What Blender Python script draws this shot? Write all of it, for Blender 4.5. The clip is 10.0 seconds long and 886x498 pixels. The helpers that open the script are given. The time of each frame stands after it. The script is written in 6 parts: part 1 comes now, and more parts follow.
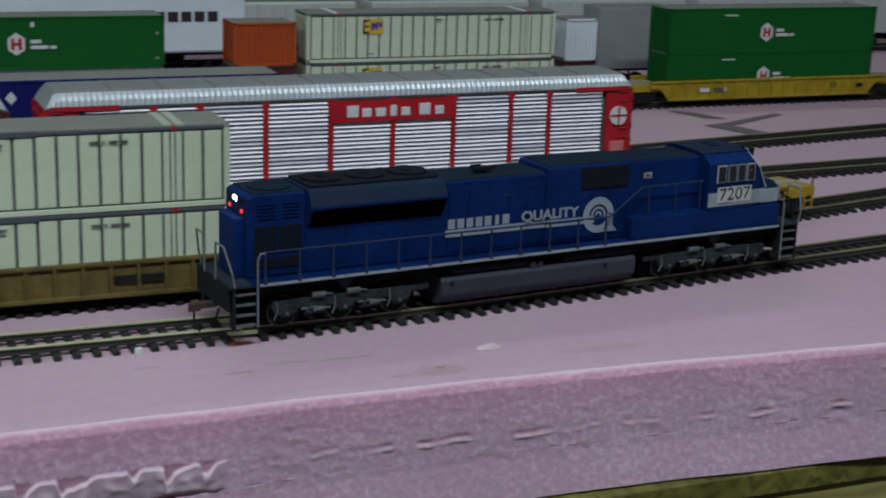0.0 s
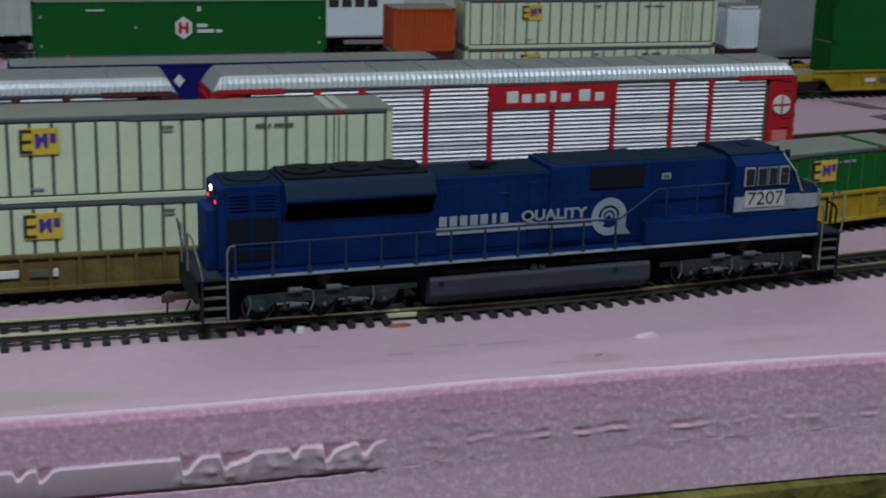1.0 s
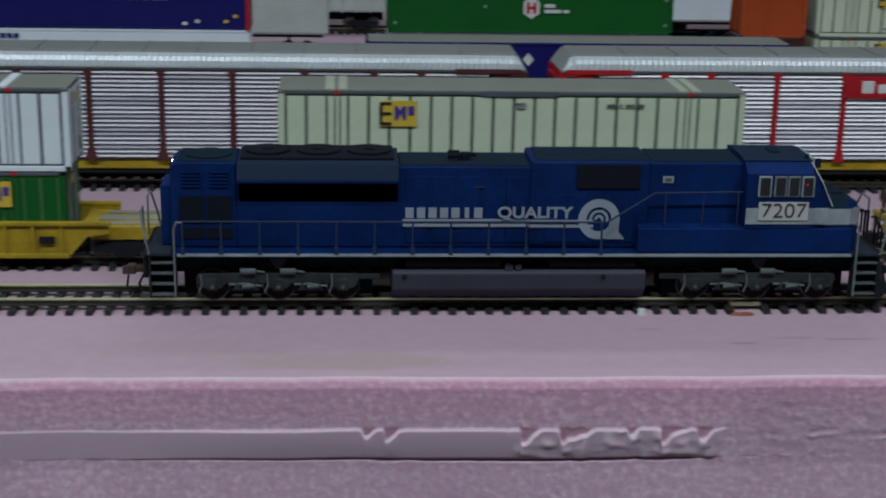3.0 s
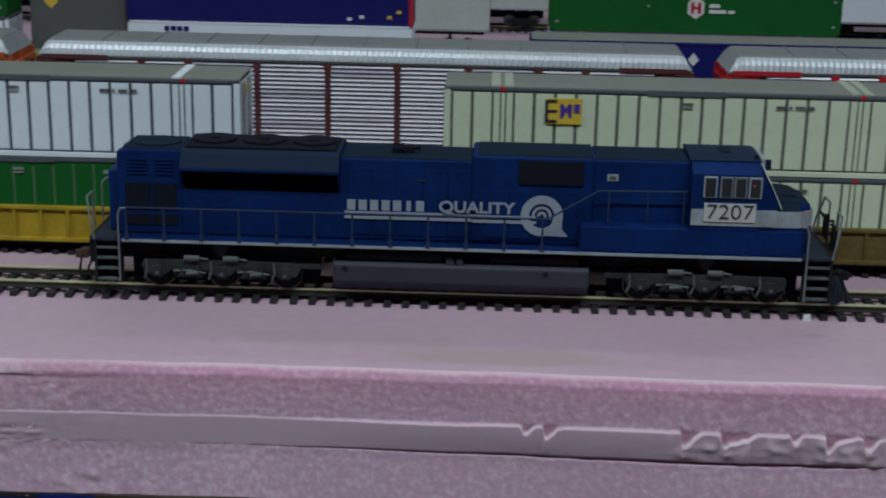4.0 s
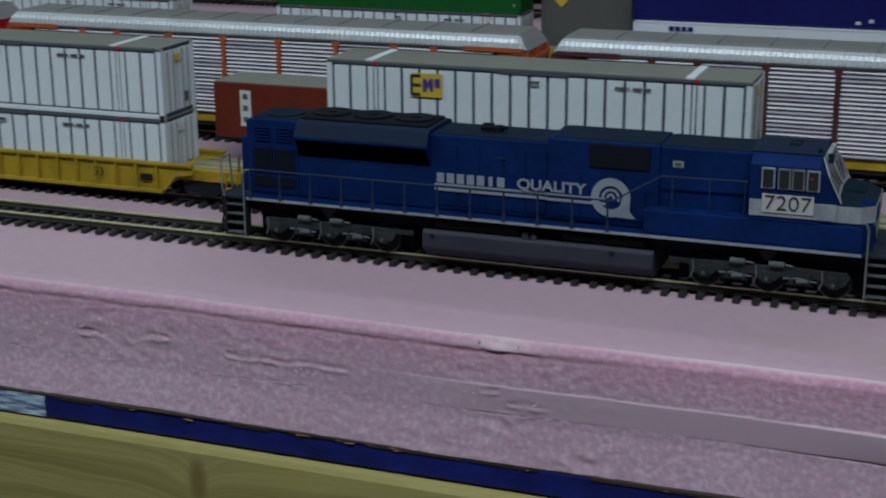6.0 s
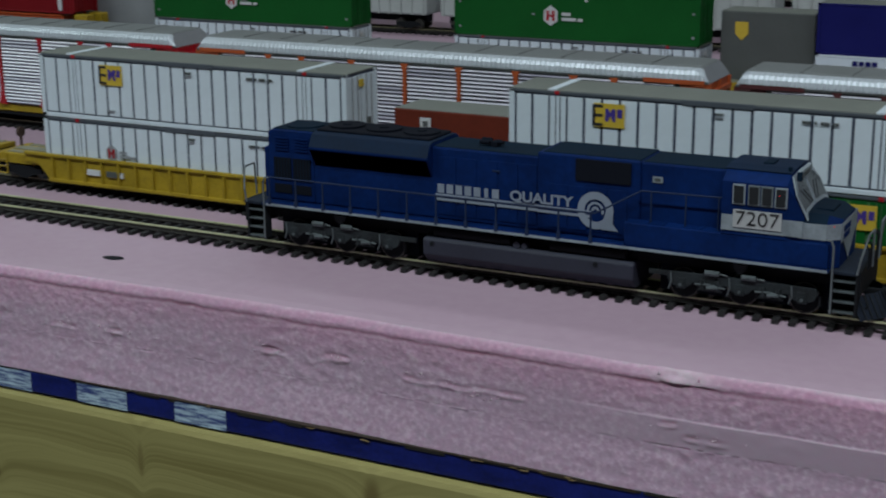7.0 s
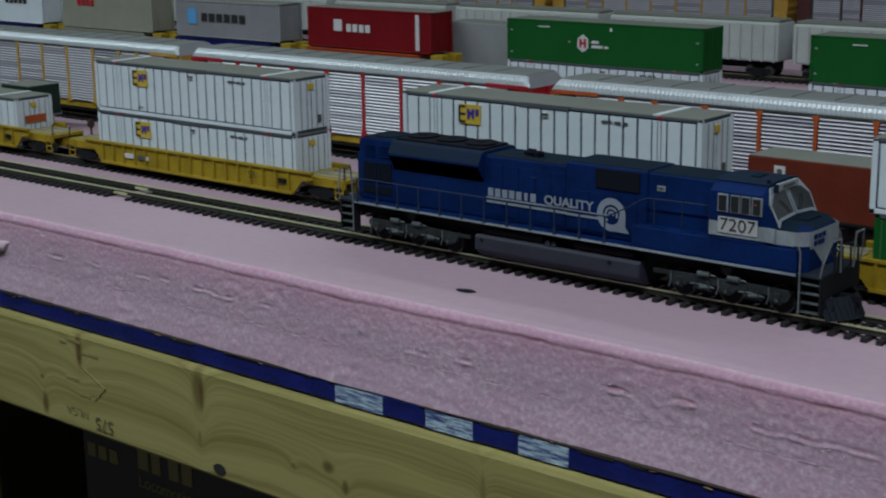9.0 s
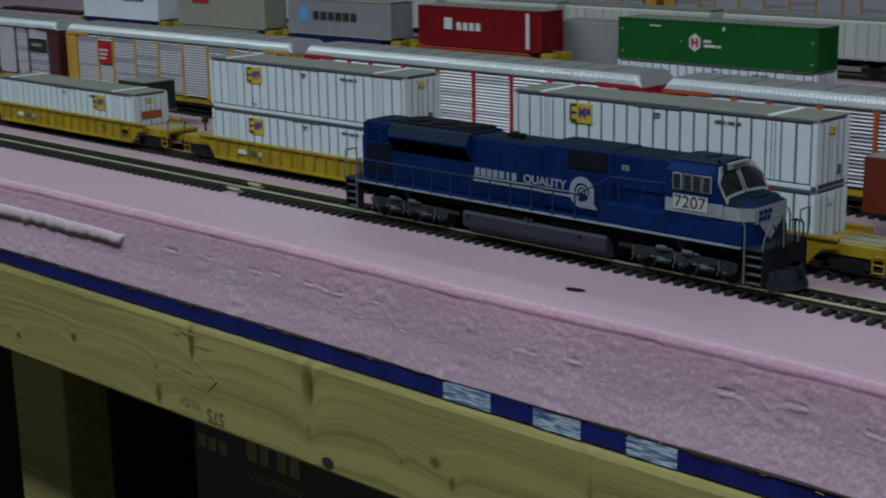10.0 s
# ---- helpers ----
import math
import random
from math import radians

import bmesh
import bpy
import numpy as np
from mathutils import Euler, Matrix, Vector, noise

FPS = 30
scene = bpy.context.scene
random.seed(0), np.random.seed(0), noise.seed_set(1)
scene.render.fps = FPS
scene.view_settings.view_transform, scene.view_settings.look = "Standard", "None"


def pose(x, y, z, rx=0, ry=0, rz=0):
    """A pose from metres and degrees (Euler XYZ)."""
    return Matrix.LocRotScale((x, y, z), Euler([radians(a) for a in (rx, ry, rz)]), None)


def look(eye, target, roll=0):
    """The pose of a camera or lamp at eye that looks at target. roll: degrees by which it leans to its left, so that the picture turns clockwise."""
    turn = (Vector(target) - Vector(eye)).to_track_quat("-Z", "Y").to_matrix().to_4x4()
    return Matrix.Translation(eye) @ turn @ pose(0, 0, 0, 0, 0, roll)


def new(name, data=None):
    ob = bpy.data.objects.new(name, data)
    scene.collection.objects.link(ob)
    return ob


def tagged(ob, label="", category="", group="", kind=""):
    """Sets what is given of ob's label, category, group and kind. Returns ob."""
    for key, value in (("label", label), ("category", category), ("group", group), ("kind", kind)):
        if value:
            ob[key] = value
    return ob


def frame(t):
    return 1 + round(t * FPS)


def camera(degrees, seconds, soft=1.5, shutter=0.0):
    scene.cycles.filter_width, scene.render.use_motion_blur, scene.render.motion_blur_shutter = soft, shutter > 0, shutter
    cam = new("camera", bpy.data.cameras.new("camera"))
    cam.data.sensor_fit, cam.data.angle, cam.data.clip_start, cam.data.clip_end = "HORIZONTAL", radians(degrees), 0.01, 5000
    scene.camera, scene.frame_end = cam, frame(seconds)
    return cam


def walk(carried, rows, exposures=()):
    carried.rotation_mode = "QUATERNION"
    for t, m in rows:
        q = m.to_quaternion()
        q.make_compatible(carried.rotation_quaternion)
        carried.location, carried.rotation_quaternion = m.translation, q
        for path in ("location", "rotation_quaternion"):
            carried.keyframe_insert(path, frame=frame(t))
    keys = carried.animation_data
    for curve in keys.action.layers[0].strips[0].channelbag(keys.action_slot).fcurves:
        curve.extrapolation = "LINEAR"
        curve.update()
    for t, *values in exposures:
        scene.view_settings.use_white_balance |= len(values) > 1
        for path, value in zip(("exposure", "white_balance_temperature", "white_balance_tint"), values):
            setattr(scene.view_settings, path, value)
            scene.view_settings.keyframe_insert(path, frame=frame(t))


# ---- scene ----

# ================= camera =================
cam = camera(33.28, 10.0, soft=2.0, shutter=0.4)
PATH = [
    (0.0, (-0.1441, -0.5334, 0.1820), (0.2263, 0.3585, -0.0775), 1.80),
    (0.5, (-0.1467, -0.5335, 0.1818), (0.1724, 0.3765, -0.0828), 1.61),
    (1.0, (-0.1486, -0.5330, 0.1816), (0.1272, 0.3893, -0.0891), 1.46),
    (1.5, (-0.1521, -0.5336, 0.1818), (0.0680, 0.4004, -0.0995), 1.46),
    (2.0, (-0.1532, -0.5333, 0.1815), (0.0372, 0.4071, -0.1002), 1.40),
    (2.5, (-0.1560, -0.5332, 0.1809), (-0.0189, 0.4158, -0.1030), 1.19),
    (2.7, (-0.1572, -0.5333, 0.1808), (-0.0455, 0.4190, -0.1035), 1.18),
    (3.8, (-0.1640, -0.5344, 0.1800), (-0.1905, 0.4226, -0.1079), 1.12),
    (4.0, (-0.1650, -0.5345, 0.1799), (-0.1979, 0.4225, -0.1083), 1.11),
    (4.3, (-0.1680, -0.5370, 0.1799), (-0.2842, 0.4121, -0.1103), 0.85),
    (4.5, (-0.1698, -0.5383, 0.1799), (-0.3291, 0.4045, -0.1130), 0.70),
    (5.0, (-0.1703, -0.5386, 0.1803), (-0.3533, 0.4004, -0.1107), 0.80),
    (5.5, (-0.1745, -0.5431, 0.1814), (-0.4553, 0.3710, -0.1111), 0.06),
    (6.0, (-0.1762, -0.5460, 0.1822), (-0.5148, 0.3490, -0.1082), -0.43),
    (6.2, (-0.1773, -0.5469, 0.1821), (-0.5362, 0.3402, -0.1068), -0.45),
    (7.3, (-0.1834, -0.5516, 0.1812), (-0.6440, 0.2955, -0.0839), -0.56),
    (7.5, (-0.1829, -0.5519, 0.1811), (-0.6581, 0.2865, -0.0857), -0.68),
    (8.0, (-0.1857, -0.5573, 0.1816), (-0.7422, 0.2393, -0.0549), -0.60),
    (8.5, (-0.1877, -0.5593, 0.1818), (-0.7828, 0.2085, -0.0554), -0.76),
    (9.0, (-0.1888, -0.5607, 0.1818), (-0.8140, 0.1824, -0.0566), -0.86),
    (9.5, (-0.1891, -0.5625, 0.1819), (-0.8368, 0.1613, -0.0560), -0.91),
    (10.0, (-0.1897, -0.5636, 0.1819), (-0.8671, 0.1324, -0.0563), -1.06),
]
walk(cam, [(t, look(eye, aim, roll)) for t, eye, aim, roll in PATH], [(0.0, 0.04), (2.5, 0.0), (5.0, -0.11), (6.0, -0.15), (8.0, -0.12), (10.0, -0.12)])

# ================= world and light =================
world = bpy.data.worlds.new("room_dark")
scene.world = world
world.use_nodes = True
world.node_tree.nodes["Background"].inputs[0].default_value = (0.5, 0.55, 0.6, 1)
world.node_tree.nodes["Background"].inputs[1].default_value = 0.006
scene.view_settings.exposure = 0.0


def area_lamp(x, y, z, sx, sy, watts, color):
    d = bpy.data.lights.new("tube_light", "AREA")
    d.shape, d.size, d.size_y, d.energy, d.color = "RECTANGLE", sx, sy, watts, color
    ob = new("tube_light", d)
    ob.location = (x, y, z)
    return ob


LIGHT = (0.89, 0.96, 1.0)
TUBES = [(-1.7, -0.75, 18.5), (0.1, -0.75, 20), (-1.7, 0.9, 4.1), (0.1, 0.9, 3.7)]
# greener tint for the two lamps at the left
GREENER = (0.83, 0.968, 0.955)
for lx, ly, w in TUBES:
    area_lamp(lx, ly, 1.28, 1.2, 0.10, w, LIGHT if lx > -1 else GREENER)

# ================= materials =================
MATS = {}


def mat(name, color, rough=0.5, metal=0.0, var=0.12, scale=60.0, bump=0.0, bump_scale=400.0, per_piece=0.0, emit=0.0, spec=0.5, grime=None, squash=None):
    """Paint, plastic or metal with wear at two scales."""
    if name in MATS:
        return MATS[name]
    m = bpy.data.materials.new(name)
    m.use_nodes = True
    nt = m.node_tree
    N, L = nt.nodes, nt.links
    bs = N["Principled BSDF"]
    bs.inputs["Roughness"].default_value = rough
    bs.inputs["Metallic"].default_value = metal
    bs.inputs["Specular IOR Level"].default_value = spec
    tc = N.new("ShaderNodeTexCoord")
    n1 = N.new("ShaderNodeTexNoise")
    n1.inputs["Scale"].default_value, n1.inputs["Detail"].default_value = scale, 6
    n2 = N.new("ShaderNodeTexNoise")
    n2.inputs["Scale"].default_value, n2.inputs["Detail"].default_value = scale * 9, 3
    where = tc.outputs["Object"]
    if squash:
        mp = N.new("ShaderNodeMapping")
        mp.inputs["Scale"].default_value = (squash, 1, 3)
        L.new(where, mp.inputs["Vector"])
        where = mp.outputs[0]
    L.new(where, n1.inputs["Vector"])
    L.new(where, n2.inputs["Vector"])
    add = N.new("ShaderNodeMath")
    add.operation = "ADD"
    half = N.new("ShaderNodeMath")
    half.operation, half.inputs[1].default_value = "MULTIPLY", 0.5
    L.new(n2.outputs["Fac"], half.inputs[0])
    L.new(n1.outputs["Fac"], add.inputs[0])
    L.new(half.outputs[0], add.inputs[1])
    last = add.outputs[0]
    if per_piece:
        oi = N.new("ShaderNodeObjectInfo")
        mm = N.new("ShaderNodeMath")
        mm.operation = "MULTIPLY_ADD"
        mm.inputs[1].default_value = per_piece
        L.new(oi.outputs["Random"], mm.inputs[0])
        L.new(last, mm.inputs[2])
        last = mm.outputs[0]
    ramp = N.new("ShaderNodeMapRange")
    ramp.inputs["From Min"].default_value, ramp.inputs["From Max"].default_value = 0.45, 1.05 + per_piece
    if squash:
        ramp.inputs["From Min"].default_value, ramp.inputs["From Max"].default_value = 0.62, 0.86
    L.new(last, ramp.inputs["Value"])
    mix = N.new("ShaderNodeMix")
    mix.data_type = "RGBA"
    lo = grime or tuple(c * (1 - var) for c in color)
    hi = tuple(min(1, c * (1 + var)) for c in color)
    mix.inputs[6].default_value = (*lo, 1)
    mix.inputs[7].default_value = (*hi, 1)
    L.new(ramp.outputs[0], mix.inputs[0])
    L.new(mix.outputs[2], bs.inputs["Base Color"])
    rr = N.new("ShaderNodeMapRange")
    rr.inputs["To Min"].default_value, rr.inputs["To Max"].default_value = max(0.05, rough - 0.1), min(1, rough + 0.12)
    L.new(n1.outputs["Fac"], rr.inputs["Value"])
    L.new(rr.outputs[0], bs.inputs["Roughness"])
    if bump:
        nb = N.new("ShaderNodeTexNoise")
        nb.inputs["Scale"].default_value, nb.inputs["Detail"].default_value = bump_scale, 4
        L.new(tc.outputs["Object"], nb.inputs["Vector"])
        b = N.new("ShaderNodeBump")
        b.inputs["Strength"].default_value, b.inputs["Distance"].default_value = bump, 0.001
        L.new(nb.outputs["Fac"], b.inputs["Height"])
        L.new(b.outputs[0], bs.inputs["Normal"])
    if emit:
        bs.inputs["Emission Color"].default_value = (*color, 1)
        bs.inputs["Emission Strength"].default_value = emit
    MATS[name] = m
    return m


BLUE = mat("loco_blue", (0.0012, 0.0145, 0.082), 0.6, spec=0.10, var=0.40, scale=45, bump=0.05, bump_scale=900)
DUSTBLUE = mat("loco_dusty_cab_roof", (0.0030, 0.0125, 0.034), 0.75, spec=0.2, var=0.3, scale=60)
ROOFBLUE = mat("loco_roof_dusty_blue", (0.0034, 0.0125, 0.026), 0.85, spec=0.12, var=0.25, scale=50)
DARK = mat("loco_dark_underframe", (0.0085, 0.0100, 0.0125), 0.8, spec=0.15, var=0.35, scale=90)
GRILLE = mat("black_grille", (0.0036, 0.0054, 0.011), 0.85, spec=0.15)
RADGRILLE = mat("radiator_mesh", (0.020, 0.020, 0.025), 0.85, spec=0.15, var=0.3, scale=300)
PIPE = mat("bare_pipe_grey", (0.058, 0.074, 0.080), 0.6, var=0.4, scale=200)
TRUCK = mat("weathered_truck_grey", (0.014, 0.019, 0.022), 0.75, spec=0.3, var=0.7, scale=120)
TANK = mat("tank_grey", (0.024, 0.027, 0.042), 0.6, spec=0.3, var=0.2, scale=60)
RAILGREY = mat("handrail_blue_grey", (0.010, 0.022, 0.060), 0.65, spec=0.25)
SILLWHITE = mat("sill_white", (0.21, 0.25, 0.28), 0.6, var=0.3, scale=100)
WHITE = mat("white_lettering", (0.20, 0.24, 0.30), 0.6, var=0.1)
PLATEWHITE = mat("paper_white", (0.50, 0.53, 0.55), 0.7, var=0.06)
BLACK = mat("black_ink", (0.012, 0.012, 0.015), 0.6)
WINDSHIELD = mat("windshield_glass", (0.018, 0.019, 0.023), 0.10)
PLATEPAPER = mat("dull_number_paper", (0.37, 0.39, 0.40), 0.75, var=0.08)
GLASS = mat("cab_glass_dark", (0.020, 0.022, 0.026), 0.10)
STEEL = mat("wheel_steel", (0.075, 0.075, 0.07), 0.45, 0.6)
FRAMEGREY = mat("window_frame_grey", (0.12, 0.145, 0.16), 0.6, var=0.3, scale=150)
PLATFORM = mat("dark_platform", (0.012, 0.018, 0.030), 0.8, spec=0.2, var=0.4, scale=150)
GRAB = mat("pale_grab_iron", (0.10, 0.12, 0.13), 0.6, var=0.3, scale=150)
RUST = mat("coupler_rust", (0.04, 0.022, 0.017), 0.8, var=0.4, scale=200)
LAMPWHITE = mat("headlight_glow", (1.0, 0.97, 0.9), 0.4, emit=9)
LAMPRED = mat("red_marker_glow", (1.0, 0.03, 0.04), 0.4, emit=1.2)
MARKRED = mat("red_marker_dim", (0.6, 0.02, 0.03), 0.4, emit=0.5)
TIE = mat("black_plastic_tie", (0.008, 0.008, 0.009), 0.7, var=0.4, scale=300, per_piece=0.3)
# bright rail heads carry reflected light in their base colour
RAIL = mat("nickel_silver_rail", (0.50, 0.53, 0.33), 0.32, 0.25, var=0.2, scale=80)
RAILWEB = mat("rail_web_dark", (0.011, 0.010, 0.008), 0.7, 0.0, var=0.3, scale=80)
RAILDARK = mat("dull_rail", (0.20, 0.185, 0.11), 0.45, 0.2, var=0.3, scale=80)
OLIVE = mat("car_weathered_olive", (0.105, 0.080, 0.022), 0.7, spec=0.3, var=0.35, scale=60, grime=(0.045, 0.032, 0.010))
YELLOW = mat("car_yellow", (0.285, 0.200, 0.012), 0.55, spec=0.3, var=0.38, scale=70)
YELLOWGREY = mat("car_platform_grey", (0.20, 0.20, 0.15), 0.7, var=0.3, scale=90)
CREAM = mat("container_cream", (0.455, 0.535, 0.41), 0.55, var=0.08, scale=40)
CREAMBAND = mat("container_cream_dusty", (0.27, 0.31, 0.25), 0.65, var=0.12, scale=60)
CREAMGROOVESHADE = mat("container_cream_groove_shade", (0.085, 0.100, 0.085), 0.7, var=0.2)
CWHITE = mat("container_white", (0.55, 0.635, 0.70), 0.5, var=0.06, scale=40)
WHITEGROOVESHADE = mat("container_white_groove_shade", (0.045, 0.060, 0.095), 0.7, var=0.2)
FARWHITE = mat("far_car_white", (0.40, 0.44, 0.44), 0.6, spec=0.2, var=0.12, scale=40)
CROOF = mat("container_roof_grey", (0.14, 0.155, 0.14), 0.75, var=0.15, scale=50)
GREEN = mat("container_green", (0.002, 0.078, 0.012), 0.55, spec=0.2, var=0.12, scale=40)
SEAM = mat("container_dark_seam", (0.055, 0.068, 0.085), 0.7)
DARKGREEN = mat("trailer_dark_green", (0.006, 0.022, 0.014), 0.5, spec=0.3)
GREENGROOVE = mat("container_green_post", (0.05, 0.14, 0.06), 0.6)
BROWN = mat("container_brown", (0.105, 0.017, 0.008), 0.65, spec=0.2, var=0.2, scale=50)
ORANGE = mat("container_orange", (0.33, 0.058, 0.013), 0.55, spec=0.25, var=0.15)
REDC = mat("container_red", (0.17, 0.006, 0.010), 0.5, spec=0.2, var=0.12)
NAVY = mat("container_navy", (0.006, 0.008, 0.098), 0.45, spec=0.2, var=0.12)
GREYC = mat("container_grey", (0.22, 0.24, 0.26), 0.55, var=0.1)
TANC = mat("container_tan_grey", (0.25, 0.27, 0.22), 0.55, var=0.1)
DARKGREY = mat("trailer_dark_grey", (0.066, 0.075, 0.074), 0.55, var=0.1)
LOGOYELLOW = mat("logo_yellow", (0.50, 0.36, 0.035), 0.5)
LOGOVIOLET = mat("logo_violet", (0.045, 0.028, 0.22), 0.5)
LOGOBLUE = mat("logo_sky_blue", (0.08, 0.30, 0.60), 0.5)
RED = mat("rack_red", (0.33, 0.010, 0.018), 0.5, spec=0.3, var=0.15)
MAROON = mat("rack_maroon", (0.06, 0.010, 0.012), 0.6, var=0.2)
RORANGE = mat("rack_orange", (0.36, 0.075, 0.022), 0.55, spec=0.3, var=0.15)
RYELLOW = mat("rack_yellow", (0.42, 0.25, 0.045), 0.55, spec=0.3, var=0.15)
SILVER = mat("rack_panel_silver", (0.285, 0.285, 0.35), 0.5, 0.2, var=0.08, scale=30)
SLATLIT = mat("rack_slat_highlight", (0.82, 0.85, 0.92), 0.45, 0.0, var=0.06, scale=30)
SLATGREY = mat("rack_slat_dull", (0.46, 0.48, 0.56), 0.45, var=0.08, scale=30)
SLATMID = mat("rack_slat_dim_highlight", (0.52, 0.53, 0.60), 0.5, var=0.1, scale=30)
SILVERDULL = mat("rack_panel_dull", (0.215, 0.215, 0.26), 0.55, 0.1, var=0.12, scale=30)
ROOFSILVER = mat("rack_roof_lit_slope", (0.43, 0.48, 0.53), 0.42, 0.35, var=0.12, scale=30)
ROOFTOP = mat("rack_roof_unlit_top", (0.14, 0.155, 0.16), 0.7, 0.0, var=0.12, scale=40)


def foam_mat(name, lo, mid, hi, bump, bscale, rough=0.85, core=None, stains=()):
    m = bpy.data.materials.new(name)
    m.use_nodes = True
    nt = m.node_tree
    N, L = nt.nodes, nt.links
    bs = N["Principled BSDF"]
    bs.inputs["Roughness"].default_value = rough
    bs.inputs["Specular IOR Level"].default_value = 0.3 if rough < 0.6 else 0.08
    tc = N.new("ShaderNodeTexCoord")
    big = N.new("ShaderNodeTexNoise")
    big.inputs["Scale"].default_value, big.inputs["Detail"].default_value = 14, 6
    fine = N.new("ShaderNodeTexNoise")
    fine.inputs["Scale"].default_value, fine.inputs["Detail"].default_value = bscale, 2.5 if core else 5
    spots = N.new("ShaderNodeTexNoise")
    spots.inputs["Scale"].default_value, spots.inputs["Detail"].default_value = 120, 4
    vor = N.new("ShaderNodeTexVoronoi")
    vor.inputs["Scale"].default_value = bscale * 1.3
    for n in (big, fine, vor, spots):
        L.new(tc.outputs["Object"], n.inputs["Vector"])
    mx = N.new("ShaderNodeMath")
    mx.operation, mx.inputs[1].default_value = "MULTIPLY_ADD", 0.75 if core else 0.45
    L.new(fine.outputs["Fac"], mx.inputs[0])
    soft = N.new("ShaderNodeMath")
    soft.operation, soft.inputs[1].default_value, soft.inputs[2].default_value = "MULTIPLY_ADD", 0.35, 0.325
    L.new(big.outputs["Fac"], soft.inputs[0])
    L.new(soft.outputs[0], mx.inputs[2])
    cr = N.new("ShaderNodeValToRGB")
    cr.color_ramp.elements[0].position, cr.color_ramp.elements[0].color = 0.5, (*lo, 1)
    cr.color_ramp.elements[1].position, cr.color_ramp.elements[1].color = 0.95, (*hi, 1)
    if core:
        cr.color_ramp.elements[0].position, cr.color_ramp.elements[1].position = 0.60, 1.15
    e = cr.color_ramp.elements.new(0.87 if core else 0.72)
    e.color = (*mid, 1)
    L.new(mx.outputs[0], cr.inputs[0])
    if core:
        # the foam is dyed stronger near its skin than in its core
        sep = N.new("ShaderNodeSeparateXYZ")
        L.new(tc.outputs["Object"], sep.inputs[0])
        wob = N.new("ShaderNodeMath")
        wob.operation, wob.inputs[1].default_value = "MULTIPLY_ADD", 0.012
        L.new(big.outputs["Fac"], wob.inputs[0])
        L.new(sep.outputs["Z"], wob.inputs[2])
        rg = N.new("ShaderNodeMapRange")
        rg.inputs["From Min"].default_value, rg.inputs["From Max"].default_value = -0.012, 0.004
        L.new(wob.outputs[0], rg.inputs["Value"])
        tint = N.new("ShaderNodeMix")
        tint.data_type = "RGBA"
        tint.inputs[6].default_value = (*core, 1)
        tint.inputs[7].default_value = (1.07, 0.88, 0.97, 1)
        L.new(rg.outputs[0], tint.inputs[0])
        mul = N.new("ShaderNodeMix")
        mul.data_type, mul.blend_type = "RGBA", "MULTIPLY"
        mul.inputs[0].default_value = 1.0
        L.new(cr.outputs[0], mul.inputs[6])
        L.new(tint.outputs[2], mul.inputs[7])
        last = mul.outputs[2]
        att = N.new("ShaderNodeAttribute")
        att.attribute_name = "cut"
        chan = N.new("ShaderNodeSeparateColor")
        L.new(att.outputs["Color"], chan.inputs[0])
        # tones: smooth skin, pale torn edges with painted highlights, deep pink recess shade
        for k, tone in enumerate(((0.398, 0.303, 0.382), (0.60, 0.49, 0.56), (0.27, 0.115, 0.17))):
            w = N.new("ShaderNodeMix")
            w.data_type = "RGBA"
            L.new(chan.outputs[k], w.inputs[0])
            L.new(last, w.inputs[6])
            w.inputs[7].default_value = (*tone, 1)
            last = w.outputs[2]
        L.new(last, bs.inputs["Base Color"])
        bs.inputs["Subsurface Weight"].default_value = 0.6
        bs.inputs["Subsurface Radius"].default_value = (1.0, 0.55, 0.75)
        bs.inputs["Subsurface Scale"].default_value = 0.0022
    else:
        last = cr.outputs[0]
        for sx, sy, rx, ry, dark, tone in stains:
            mp = N.new("ShaderNodeMapping")
            mp.inputs["Scale"].default_value, mp.inputs["Location"].default_value = (1 / rx, 1 / ry, 0), (-sx / rx, -sy / ry, 0)
            L.new(tc.outputs["Object"], mp.inputs["Vector"])
            ln = N.new("ShaderNodeVectorMath")
            ln.operation = "LENGTH"
            L.new(mp.outputs[0], ln.inputs[0])
            rag = N.new("ShaderNodeMath")
            rag.operation, rag.inputs[1].default_value = "MULTIPLY_ADD", 1.1
            L.new(spots.outputs["Fac"], rag.inputs[0])
            L.new(ln.outputs["Value"], rag.inputs[2])
            rg = N.new("ShaderNodeMapRange")
            rg.interpolation_type = "SMOOTHSTEP"
            rg.inputs["From Min"].default_value, rg.inputs["From Max"].default_value, rg.inputs["To Max"].default_value = 1.65, 1.15, dark
            L.new(rag.outputs[0], rg.inputs["Value"])
            w = N.new("ShaderNodeMix")
            w.data_type = "RGBA"
            L.new(rg.outputs[0], w.inputs[0])
            L.new(last, w.inputs[6])
            w.inputs[7].default_value = (*tone, 1)
            last = w.outputs[2]
        L.new(last, bs.inputs["Base Color"])
    sm = N.new("ShaderNodeMath")
    sm.operation = "ADD"
    L.new(fine.outputs["Fac"], sm.inputs[0])
    L.new(vor.outputs["Distance"], sm.inputs[1])
    b = N.new("ShaderNodeBump")
    b.inputs["Strength"].default_value, b.inputs["Distance"].default_value = bump, 0.0005
    if core:
        inv = N.new("ShaderNodeMath")
        inv.operation, inv.inputs[1].default_value, inv.inputs[2].default_value = "MULTIPLY_ADD", -0.85 * bump, bump
        L.new(chan.outputs[0], inv.inputs[0])
        L.new(inv.outputs[0], b.inputs["Strength"])
    L.new(sm.outputs[0], b.inputs["Height"])
    L.new(b.outputs[0], bs.inputs["Normal"])
    return m


